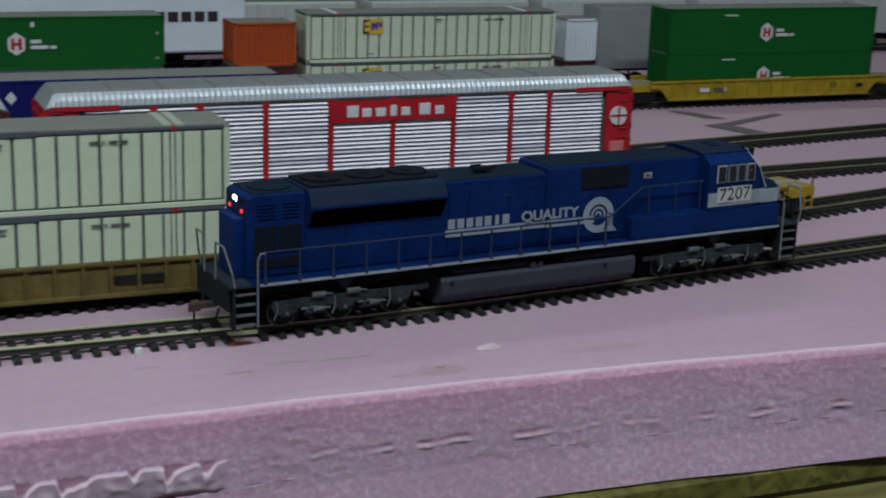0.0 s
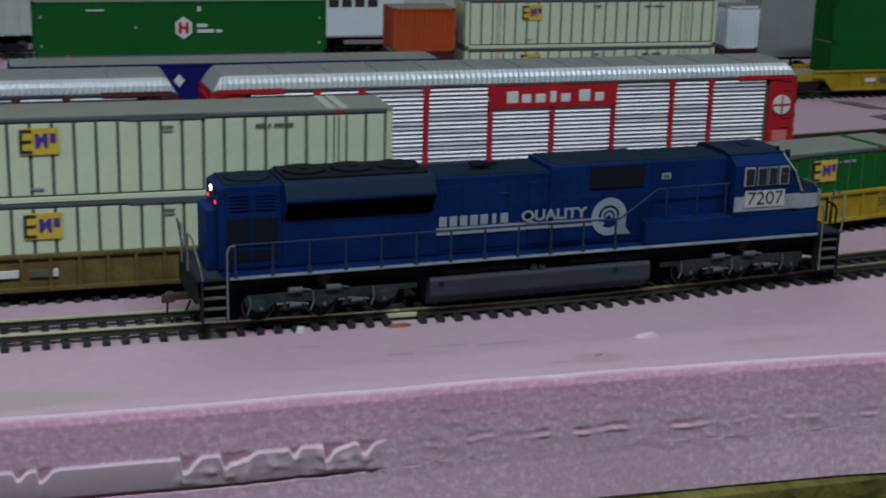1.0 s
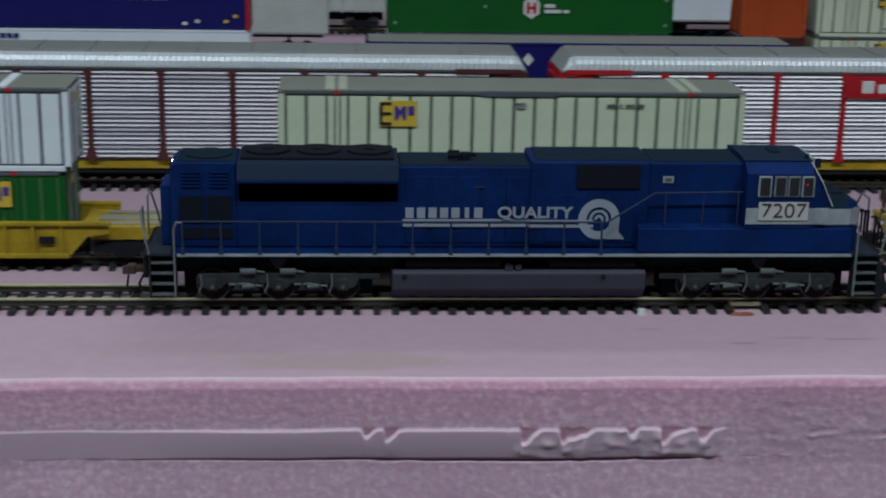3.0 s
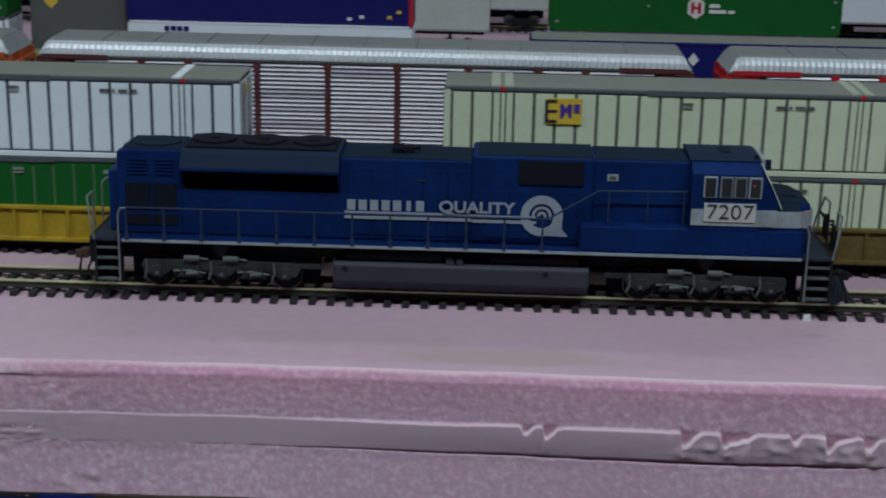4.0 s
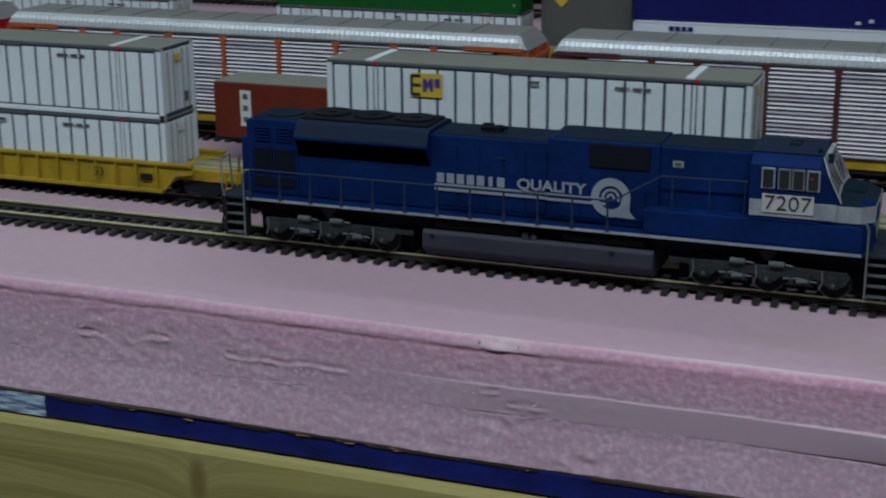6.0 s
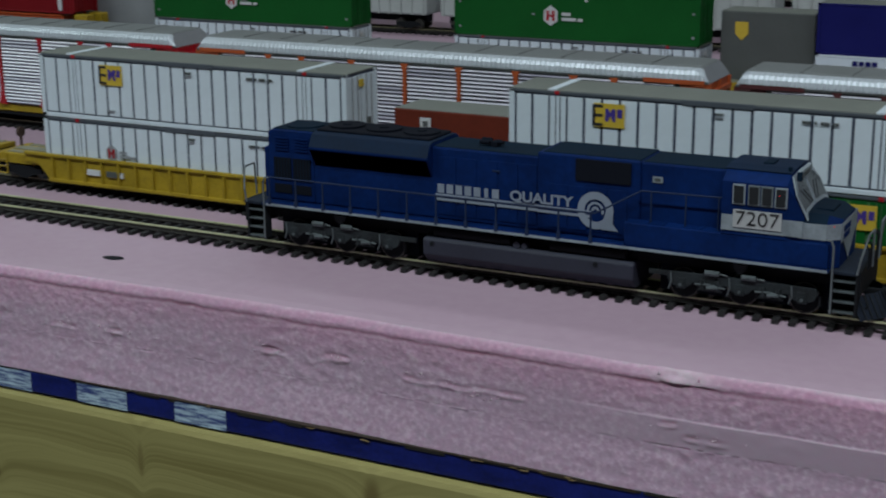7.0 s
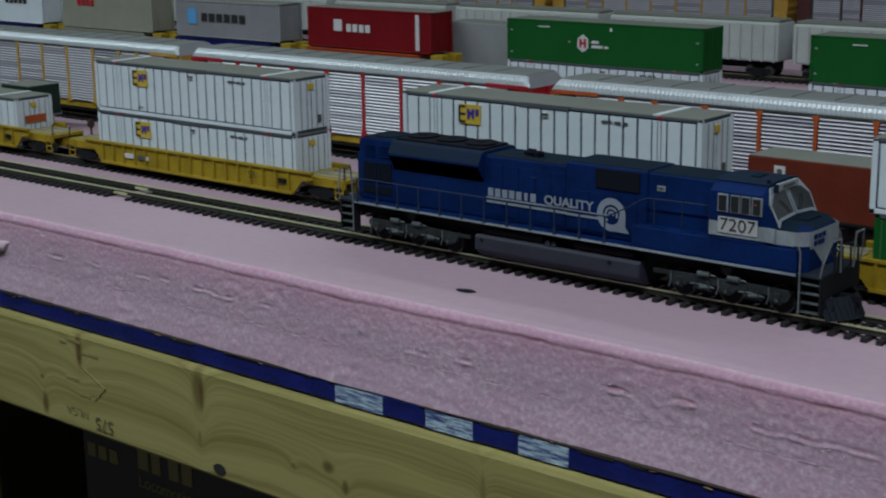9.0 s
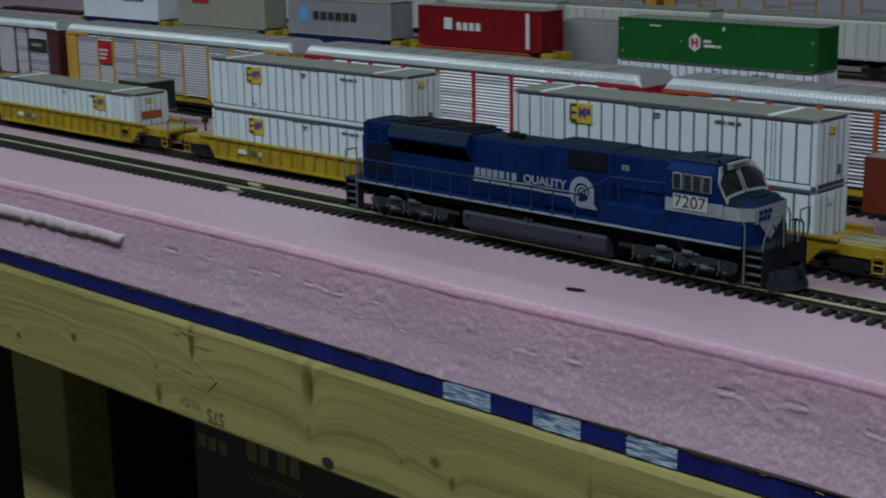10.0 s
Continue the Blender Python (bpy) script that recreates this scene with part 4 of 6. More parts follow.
def ribbed_container(label, at, skin, groove, length=L53, height=H96, logo="block", band=None, light=0.0, logo_x=None):
    """A domestic container with side posts and panels; its base stands at z = 0."""
    c = thing("container", label, "container", "ribbed containers", at=at)
    w, h = W53, height
    hl = length / 2
    # cream and white: the body is coloured dark for the shade between panels
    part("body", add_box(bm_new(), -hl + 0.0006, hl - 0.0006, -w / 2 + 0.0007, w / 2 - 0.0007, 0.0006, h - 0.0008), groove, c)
    # frame: rails and corner posts
    for zz, hh in ((0.0, 0.0021), (h - 0.0019, 0.0013)):
        for sy in (-1, 1):
            y0, y1 = sorted((sy * w / 2, sy * (w / 2 - 0.0012)))
            part("side_rail", add_box(bm_new(), -hl, hl, y0, y1, zz, zz + hh, 0.0002), skin if zz == 0 else SEAM, c)
    for sx in (-1, 1):
        for sy in (-1, 1):
            x0, x1 = sorted((sx * hl, sx * (hl - 0.0026)))
            y0, y1 = sorted((sy * w / 2, sy * (w / 2 - 0.0022)))
            part("corner_post", add_box(bm_new(), x0, x1, y0, y1, 0.0, h - 0.0006, 0.0002), skin, c)
    part("roof", add_box(bm_new(), -hl + 0.0002, hl - 0.0002, -w / 2 + 0.0004, w / 2 - 0.0004, h - 0.0008, h, 0.0003), CROOF, c, "dusty grey roof")
    for sx in (-1, 1):
        part("roof_band", add_box(bm_new(), sx * 0.0700 - 0.0042, sx * 0.0700 - 0.0006, -w / 2 + 0.0003, w / 2 - 0.0003, h - 0.0004, h + 0.0003), band or skin, c)
        if light:
            part("roof_band", add_box(bm_new(), sx * 0.0700 + 0.0010, sx * 0.0700 + 0.0044, -w / 2 + 0.0003, w / 2 - 0.0003, h - 0.0004, h + 0.0003), band or skin, c)
        part("lift_mark", add_box(bm_new(), sx * 0.0700 - 0.0008, sx * 0.0700 + 0.0012, -w / 2 - 0.0004, -w / 2 + 0.001, h - 0.0019, h - 0.0004), RED, c, "red lifting mark")
    # panels between posts, narrower at the lifting posts
    edges = list(np.linspace(-hl + 0.003, -0.0735, 3)) + [-0.0705, -0.0685] + list(np.linspace(-0.0655, 0.0655, 17)) + [0.0685, 0.0705] + list(np.linspace(0.0735, hl - 0.003, 3))
    for a, b in zip(edges, edges[1:]):
        gap = 0.0013 if b - a > 0.004 else 0.0006
        me = shared_panel(skin.name, b - a - gap, h - 0.0056, skin)
        for sy in (-1, 1):
            ob = piece("panel", me, c, ((a + b) / 2, sy * (w / 2 - 0.0007), h / 2 + 0.0001))
            if sy > 0:
                ob.rotation_euler = (0, 0, math.pi)
    # end doors and posts
    for sx in (-1, 1):
        for sy in (-1, 1):
            bm = bm_new()
            x0, x1 = sorted((sx * (hl - 0.0003), sx * (hl - 0.001)))
            add_box(bm, x0, x1, min(sy * 0.0004, sy * (w / 2 - 0.0026)), max(sy * 0.0004, sy * (w / 2 - 0.0026)), 0.0022, h - 0.0022, 0.0002)
            d = part("end_door", bm, skin, c)
            bm = bm_new()
            for q in (0.004, 0.009):
                add_rod(bm, (sx * (hl + 0.0001), sy * q, 0.0025), (sx * (hl + 0.0001), sy * q, h - 0.0025), 0.0003, 6)
            part("lock_rod", bm, GREYC, d)
        plain = bm_new()
        x0, x1 = sorted((sx * (hl + 0.0005), sx * (hl - 0.0005)))
        add_box(plain, x0, x1, -0.0030, 0.0012, h * 0.77, h * 0.87)
        part("end_label", plain, LOGOYELLOW if logo == "block" else PLATEWHITE, c)
        plain = bm_new()
        add_box(plain, x0, x1, 0.0040, 0.0072, h * 0.16, h * 0.30)
        part("end_label", plain, DARKGREY, c)
    yf = -w / 2 - 0.0003
    if logo == "block":
        block_logo(c, logo_x if logo_x is not None else -hl + 0.0472, h - 0.0093, yf)
    elif logo == "hex":
        hex_logo(c, -hl + 0.0445, h * 0.50, yf, 0.72, GREYC, RED)
    # faint reporting marks, and the roof sheet that hangs lower over the middle bays
    ink = GREYC if skin is GREEN else DARKGREY
    for k, w_ in enumerate((0.0011, 0.0011, 0.0011, 0.0, 0.0009, 0.0, 0.0011, 0.0011, 0.0011, 0.0, 0.0011, 0.0011)):
        if w_:
            plain_mark(c, 0.0375 + 0.00125 * k, h - 0.0057, w_ * 0.85, 0.0013, yf, ink)
    for k in range(4):
        plain_mark(c, 0.0010 + 0.00105 * k, h - 0.0052, 0.0007, 0.0010, yf, ink)
    plain_mark(c, 0.0026, h - 0.0067, 0.0036, 0.0004, yf, GREYC)
    plain_mark(c, -0.047, 0.0055, 0.0045, 0.0009, yf, GREYC)
    part("roof_sheet", add_box(bm_new(), -0.0135, 0.0172, -w / 2 - 0.0004, -w / 2 + 0.0006, h - 0.0024, h - 0.0002, 0.0001), SEAM, c)
    return c


def smooth_container(label, at, skin, length=L53, height=H96, width=W53, corrugated=False, name="container"):
    c = thing(name, label, "container", "smooth containers", at=at)
    hl, w, h = length / 2, width, height
    bm = bm_new()
    if corrugated:
        pts = []
        n = int(length / 0.0034)
        for i in range(n):
            xa = -hl + 0.002 + (length - 0.004) * i / n
            st = (length - 0.004) / n
            pts += [(xa, -w / 2 + 0.0004), (xa + st * 0.38, -w / 2 + 0.0004), (xa + st * 0.5, -w / 2 + 0.0012), (xa + st * 0.88, -w / 2 + 0.0012)]
        pts += [(hl - 0.002, -w / 2 + 0.0004), (hl - 0.002, w / 2 - 0.0004), (-hl + 0.002, w / 2 - 0.0004)]
        add_prism(bm, pts, "z", 0.0012, h - 0.0012)
    else:
        add_box(bm, -hl + 0.0008, hl - 0.0008, -w / 2 + 0.0004, w / 2 - 0.0004, 0.0006, h - 0.0006, 0.0003)
    part("body", bm, skin, c)
    for zz in (0.0, h - 0.0015):
        for sy in (-1, 1):
            y0, y1 = sorted((sy * w / 2, sy * (w / 2 - 0.0012)))
            part("side_rail", add_box(bm_new(), -hl, hl, y0, y1, zz, zz + 0.0015, 0.0002), skin, c)
    for sx in (-1, 1):
        for sy in (-1, 1):
            x0, x1 = sorted((sx * hl, sx * (hl - 0.0022)))
            y0, y1 = sorted((sy * w / 2, sy * (w / 2 - 0.0020)))
            part("corner_post", add_box(bm_new(), x0, x1, y0, y1, 0, h, 0.0002), skin, c)
        bm = bm_new()
        for q in (-0.009, -0.004, 0.004, 0.009):
            add_rod(bm, (sx * hl, q, 0.002), (sx * hl, q, h - 0.002), 0.0004, 6)
        part("lock_rod", bm, skin, c)
    part("roof", add_box(bm_new(), -hl + 0.0006, hl - 0.0006, -w / 2 + 0.0006, w / 2 - 0.0006, h - 0.0008, h - 0.0001, 0.0002), CROOF, c, "dusty grey roof")
    return c


# ================= rail cars =================
def wheelset_bm(bm, x, r=0.0048, y=0.0082):
    for s in (-1, 1):
        add_rod(bm, (x, s * (y + 0.0011), RAILTOP + r - 0.0001), (x, s * (y - 0.0008), RAILTOP + r - 0.0001), r, 18)
        add_rod(bm, (x, s * (y - 0.0008), RAILTOP + r - 0.0001), (x, s * (y - 0.0014), RAILTOP + r - 0.0001), r + 0.0004, 18)
    add_rod(bm, (x, -y, RAILTOP + r), (x, y, RAILTOP + r), 0.0011, 8)
    return bm


def car_truck(parent, x, frame_m=None):
    bm = bm_new()
    for s in (-1, 1):
        add_prism(bm, [(x - 0.0125, 0.0105), (x - 0.0125, 0.0080), (x - 0.006, 0.0070), (x - 0.003, 0.0052), (x + 0.003, 0.0052), (x + 0.006, 0.0070), (x + 0.0125, 0.0080), (x + 0.0125, 0.0105), (x + 0.004, 0.0118), (x - 0.004, 0.0118)], "y", s * 0.0118 - 0.0007, s * 0.0118 + 0.0007)
    add_box(bm, x - 0.002, x + 0.002, -0.0115, 0.0115, 0.0075, 0.0100)
    t = part("truck", bm, frame_m or DARK, parent)
    for s in (-1, 1):
        part("wheelset", wheelset_bm(bm_new(), x + s * 0.0099), STEEL if frame_m is None else RUST, t)


def coupler(parent, x, d):
    bm = bm_new()
    add_box(bm, min(x, x + d * 0.007), max(x, x + d * 0.007), -0.0012, 0.0012, 0.0085, 0.0112, 0.0003)
    add_box(bm, min(x + d * 0.006, x + d * 0.011), max(x + d * 0.006, x + d * 0.011), -0.0025, 0.0022, 0.0075, 0.0122, 0.0006)
    add_path(bm, [(x + d * 0.008, -0.001, 0.0080), (x + d * 0.0085, -0.0015, 0.0050), (x + d * 0.0060, -0.0030, 0.0038)], 0.00035, 6)
    part("coupler", bm, DARK, parent)


def well_car(label, at, length=0.2680, well=0.1930, plate=PLATEWHITE, paint=None):
    """An intermodal well car, base at the foam, centred on its well."""
    c = thing("well_car", label, "rail car", "well cars", at=at)
    paint = paint or YELLOW
    hw, y0 = well / 2, 0.0158
    zt, zb = 0.0205, 0.0066
    for s in (-1, 1):
        ya, yb = sorted((s * y0, s * (y0 - 0.0009)))
        bm = bm_new()
        add_prism(bm, [(-hw - 0.010, zt), (-hw - 0.010, zt - 0.0045), (-hw - 0.001, zt - 0.006), (-hw + 0.006, zb), (hw - 0.006, zb), (hw + 0.001, zt - 0.006), (hw + 0.010, zt - 0.0045), (hw + 0.010, zt)], "y", ya, yb)
        side = part("well_side", bm, paint, c)
        ya, yb = sorted((s * (y0 + 0.0012), s * (y0 - 0.0012)))
        part("top_chord", add_box(bm_new(), -hw - 0.010, hw + 0.010, ya, yb, zt - 0.0012, zt + 0.0004, 0.0003), paint, side)
        part("bottom_chord", add_box(bm_new(), -hw + 0.006, hw - 0.006, ya, yb, zb - 0.0006, zb + 0.0012, 0.0003), paint, side)
        n = 17
        rib = mesh_of("rib", add_box(bm_new(), -0.0006, 0.0006, -0.0010, 0.0010, 0.0, zt - zb - 0.0022), paint)
        for i in range(n):
            x = -hw + 0.009 + (well - 0.018) * i / (n - 1)
            piece("rib", rib, side, (x, s * (y0 + 0.0002), zb + 0.0011))
        if s < 0:
            for xx, w, m in ((-0.060, 0.0085, plate), (-0.047, 0.009, DARKGREY), (-0.0425, 0.003, plate), (0.082, 0.006, DARK) if paint is YELLOW else (0.055, 0.020, DARK)):
                part("reporting_mark", add_box(bm_new(), xx - w / 2, xx + w / 2, -y0 - 0.0011, -y0 + 0.0001, 0.0120, 0.0148), m, side)
    if paint is YELLOW:
        text_mesh("length_mark", "53", 0.0060, BLACK, c, pose(hw - 0.040, -y0 - 0.0012, 0.0140, 90, 0, 0), depth=0.00005)
    part("well_floor", add_box(bm_new(), -hw, hw, -y0 + 0.001, y0 - 0.001, zb - 0.0002, zb + 0.0010), DARK, c)
    for e in (-1, 1):
        xa, xb = sorted((e * hw, e * (length / 2 - 0.004)))
        bm = bm_new()
        add_prism(bm, [(e * (hw - 0.002), -0.0155), (e * (hw + 0.012), -0.0125), (e * (length / 2 - 0.004), -0.0125), (e * (length / 2 - 0.004), 0.0125), (e * (hw + 0.012), 0.0125), (e * (hw - 0.002), 0.0155)], "z", 0.0158, 0.0180, 0.0002)
        plat = part("end_platform", bm, paint, c)
        bm = bm_new()
        add_box(bm, xa + 0.004, xb - 0.003, -0.0035, 0.0035, 0.0180, 0.0186)
        for yy in (-0.0085, 0.0085):
            add_box(bm, xa + 0.006, xb - 0.004, yy - 0.0018, yy + 0.0018, 0.0180, 0.0185)
        part("walkway", bm, YELLOWGREY, plat, "grey grating walkway")
        bm = bm_new()
        for yy in (-0.0125, 0.0125):
            add_box(bm, xa + 0.002, xb, yy - 0.0005, yy + 0.0005, 0.0128, 0.0178)
        add_box(bm, xa, xb - 0.002, -0.003, 0.003, 0.0090, 0.0160)
        part("sill", bm, paint, plat)
        # corner ladder and brake wheel
        for yy in (-0.0132, 0.0132):
            bm = bm_new()
            xl = e * (length / 2 - 0.0085)
            add_path(bm, [(xl - 0.003, yy, 0.0180), (xl - 0.003, yy, 0.0068), (xl + 0.003, yy, 0.0068), (xl + 0.003, yy, 0.0180)], 0.00045, 5)
            add_rod(bm, (xl - 0.003, yy, 0.0105), (xl + 0.003, yy, 0.0105), 0.0004, 5)
            add_rod(bm, (xl - 0.003, yy, 0.0142), (xl + 0.003, yy, 0.0142), 0.0004, 5)
            part("ladder", bm, paint, c)
        bm = bm_new()
        xr = e * (length / 2 - 0.005)
        add_path(bm, [(xr, -0.012, 0.018), (xr, -0.012, 0.0245), (xr, -0.0105, 0.026)], 0.0005, 6)
        if e < 0:
            add_rod(bm, (xr, 0.006, 0.018), (xr, 0.006, 0.026), 0.0008, 6)
            add_rod(bm, (xr - 0.0008, 0.006, 0.0255), (xr + 0.0008, 0.006, 0.0255), 0.0028, 14)
        part("hand_brake", bm, RUST, c)
        car_truck(c, e * (hw + 0.0155))
        coupler(c, e * (length / 2 - 0.004), e)
    return c


def slat_panel_mesh(w, h, seed, lip):
    """Pressed side panel: narrow lips coloured bright for their highlight over dull lavender sheet, some lips dull in
    runs.
    """
    rnd = random.Random(seed)
    bm = bm_new()
    n = 20
    pts = [(0.0004, 0.0)]
    for i in range(n):
        z = h * i / n
        st = h / n
        pts += [(-0.0002, z + st * 0.16), (-0.0012, z + st * 0.44), (-0.0006, z + st * 0.76), (-0.0002, z + st * 0.92)]
    pts += [(0.0004, h)]
    add_prism(bm, pts, "x", -w / 2, w / 2)
    dull, run = {}, 0
    for i in range(n):
        run = run - 1 if run > 0 else (rnd.randint(1, 2) if rnd.random() < 0.22 else 0)
        dull[i] = run > 0
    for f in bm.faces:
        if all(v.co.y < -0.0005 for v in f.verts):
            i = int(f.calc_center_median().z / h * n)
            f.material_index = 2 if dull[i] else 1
    return mesh_of("slat_panel", bm, [SILVER, lip, SLATGREY] if lip is SLATLIT else [SILVERDULL, lip, SILVER])


SLATS = {}


def autorack(label, at, post_m, ends_m, sign=None, length=0.3120, base_m=None):
    """A closed auto carrier: flat car, slatted panels between posts, pressed roof."""
    c = thing("autorack_car", label, "rail car", "auto carriers", at=at)
    hl, w2 = length / 2, 0.0178
    z0, z1, zr = 0.0165, 0.0600, 0.0695
    part("flat_car", add_box(bm_new(), -hl - 0.002, hl + 0.002, -0.0165, 0.0165, 0.0118, z0, 0.0005), base_m or YELLOW, c, "yellow flat car deck")
    part("centre_sill", add_box(bm_new(), -0.11, 0.11, -0.0155, 0.0155, 0.0092, 0.0120, 0.0005), DARK, c)
    part("core", add_box(bm_new(), -hl + 0.004, hl - 0.004, -w2 + 0.0016, w2 - 0.0016, z0, z1), DARKGREY, c)
    half = (0.0167, 0.0505, 0.0835, 0.1060)
    xs = [-v for v in half[::-1]] + list(half)
    bays = [-hl + 0.0165] + xs + [hl - 0.0165]
    for s in (-1, 1):
        for i, (a, b) in enumerate(zip(bays, bays[1:])):
            lip = SLATLIT if post_m is RED else SLATMID
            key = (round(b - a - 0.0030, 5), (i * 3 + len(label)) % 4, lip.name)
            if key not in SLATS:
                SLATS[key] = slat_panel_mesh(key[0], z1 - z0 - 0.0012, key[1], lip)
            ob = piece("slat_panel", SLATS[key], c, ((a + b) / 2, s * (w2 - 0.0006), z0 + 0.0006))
            if s > 0:
                ob.rotation_euler = (0, 0, math.pi)
        bm = bm_new()
        add_prism(bm, [(-0.0010, z0 + 0.010), (-0.0014, z0 + 0.006), (-0.0030, z0), (0.0030, z0), (0.0014, z0 + 0.006), (0.0010, z0 + 0.010), (0.0010, z1 - 0.0035), (0.0024, z1 + 0.0002), (-0.0024, z1 + 0.0002), (-0.0010, z1 - 0.0035)], "y", s * w2 - 0.0009, s * w2 + 0.0009)
        pm = mesh_of("post", bm, post_m)
        for x in xs:
            piece("post", pm, c, (x, 0, 0))
        ya, yb = sorted((s * (w2 + 0.0007), s * (w2 - 0.0016)))
        part("top_rail", add_box(bm_new(), -hl, hl, ya, yb, z1, z1 + 0.0011), DARKGREY, c)
    for e in (-1, 1):
        xa, xb = sorted((e * hl, e * (hl - 0.0150)))
        d = part("end_panel", add_box(bm_new(), xa, xb, -w2 - 0.0002, w2 + 0.0002, z0, z1 + 0.0008, 0.0004), ends_m, c)
        bm = bm_new()
        for k in range(5):
            zz = z0 + 0.006 + k * 0.0078
            add_box(bm, min(e * hl, e * (hl + 0.0016)), max(e * hl, e * (hl + 0.0016)), -w2, w2, zz, zz + 0.0024)
        for yy in (-w2 + 0.001, 0, w2 - 0.001):
            add_box(bm, min(e * hl, e * (hl + 0.0012)), max(e * hl, e * (hl + 0.0012)), yy - 0.001, yy + 0.001, z0, z1)
        part("end_rib", bm, ends_m, d)
        for k in range(9):
            zz = z0 + 0.002 + k * 0.0050
            part("grab_iron", add_rod(bm_new(), (e * (hl - 0.002), -w2 - 0.0008, zz), (e * (hl - 0.0075), -w2 - 0.0008, zz), 0.0003, 4), ends_m, d)
        car_truck(c, e * (hl - 0.040))
        coupler(c, e * hl, e)
    # roof: flat top, fluted slopes with rounded ends
    left = [(-w2 - 0.0010, z1 + 0.0011), (-w2 - 0.0010, z1 + 0.0020), (-w2 - 0.0004, z1 + 0.0042), (-w2 + 0.0008, z1 + 0.0061), (-w2 + 0.0025, z1 + 0.0076), (-0.0132, z1 + 0.0085)]
    prof = left + [(-y, z) for y, z in left[::-1]]
    np_ = len(prof)
    bm = bm_new()
    n = int(length / 0.0014)
    rings = []
    for i in range(n + 1):
        x = -hl - 0.001 + (length + 0.002) * i / n
        fl = 0.00024 * (1 if i % 2 else -1)
        e = max(0, abs(x) - (hl - 0.006)) / 0.007
        ring = []
        for j, (y, z) in enumerate(prof):
            dz = fl if 1 <= j <= 4 or np_ - 5 <= j <= np_ - 2 else 0
            yy = y + (-dz if y < 0 else dz)
            # the ends slope back towards the top
            back = math.copysign(0.6 * e * (z - z1), x)
            ring.append(bm.verts.new((x - back, yy * (1 - 0.04 * e * e), z - 0.0008 * e * e)))
        rings.append(ring)
    for a, b in zip(rings, rings[1:]):
        for j in range(np_):
            f = bm.faces.new((a[j], a[(j + 1) % np_], b[(j + 1) % np_], b[j]))
            # the slopes' reflection is put into their colour; the top stays dull grey
            f.material_index = 1 if 4 <= j <= np_ - 6 else 0
    for ring in (rings[0], rings[-1]):
        bm.faces.new(ring).material_index = 2
    bmesh.ops.recalc_face_normals(bm, faces=bm.faces[:])
    part("roof", bm, [ROOFSILVER, ROOFTOP, GREYC], c, "fluted aluminium roof, slopes coloured brighter for their sheen")
    seam = mesh_of("roof_seam", add_box(bm_new(), -0.0003, 0.0003, -0.0140, 0.0140, z1 + 0.0083, z1 + 0.0089), ROOFTOP)
    for k in range(11):
        piece("roof_seam", seam, c, (-0.125 + 0.025 * k, 0, 0))
    for e in (-1, 1):
        xa, xb = sorted((e * (hl - 0.002), e * (hl - 0.034)))
        part("fascia", add_box(bm_new(), xa, xb, -w2 - 0.0012, -w2, z1 - 0.0006, z1 + 0.0016), ends_m, c)
    yf = -w2 - 0.0011
    if sign == "wide":
        part("sign", add_box(bm_new(), xs[3] - 0.001, xs[5] + 0.001, yf - 0.0004, yf + 0.001, z1 - 0.0115, z1 - 0.0005), RED, c, "red name board")
        for off, lw, lh in ((0.0112, 0.0062, 0.0062), (0.0187, 0.0050, 0.0046), (0.0263, 0.0054, 0.0046), (0.0332, 0.0036, 0.0058), (0.0399, 0.0050, 0.0046), (0.0504, 0.0062, 0.0062), (0.0586, 0.0050, 0.0046)):
            part("sign_letter", add_box(bm_new(), xs[3] + off - lw / 2, xs[3] + off + lw / 2, yf - 0.0006, yf, z1 - 0.0092, z1 - 0.0092 + lh, 0.0004), PLATEWHITE, c)
        bm = bm_new()
        add_rod(bm, (hl - 0.0075, yf - 0.0001, z1 - 0.0145), (hl - 0.0075, yf + 0.0012, z1 - 0.0145), 0.0052, 24)
        part("emblem", bm, PLATEWHITE, c)
        bm = bm_new()
        add_box(bm, hl - 0.0080, hl - 0.0070, yf - 0.0003, yf, z1 - 0.0195, z1 - 0.0095)
        add_box(bm, hl - 0.0125, hl - 0.0025, yf - 0.0003, yf, z1 - 0.0150, z1 - 0.0140)
        part("emblem_cross", bm, RED, c)
        part("data_panel", add_box(bm_new(), hl - 0.0120, hl - 0.0035, yf, yf + 0.0012, z0 + 0.0095, z0 + 0.0150), mat("faded_pink_print", (0.45, 0.14, 0.14), 0.6), c)
    elif sign == "square":
        part("sign", add_box(bm_new(), xs[0] + 0.0014, xs[1] - 0.0014, yf - 0.0004, yf + 0.001, z1 - 0.0240, z1 - 0.0050), RED, c, "red square sign board")
        for k in range(3):
            part("sign_letter", add_box(bm_new(), xs[0] + 0.0030, xs[0] + 0.0170 - 0.002 * k, yf - 0.0006, yf, z1 - 0.0130 - k * 0.0035, z1 - 0.0115 - k * 0.0035), PLATEWHITE, c)
    elif sign == "dark":
        part("sign", add_box(bm_new(), xs[7] + 0.0020, xs[7] + 0.0310, yf - 0.0004, yf + 0.001, z1 - 0.0200, z1 - 0.0090), BLACK, c, "dark sign board")
        part("sign_letter", add_box(bm_new(), xs[7] + 0.0080, xs[7] + 0.0240, yf - 0.0006, yf, z1 - 0.0155, z1 - 0.0130), GREYC, c)
    return c


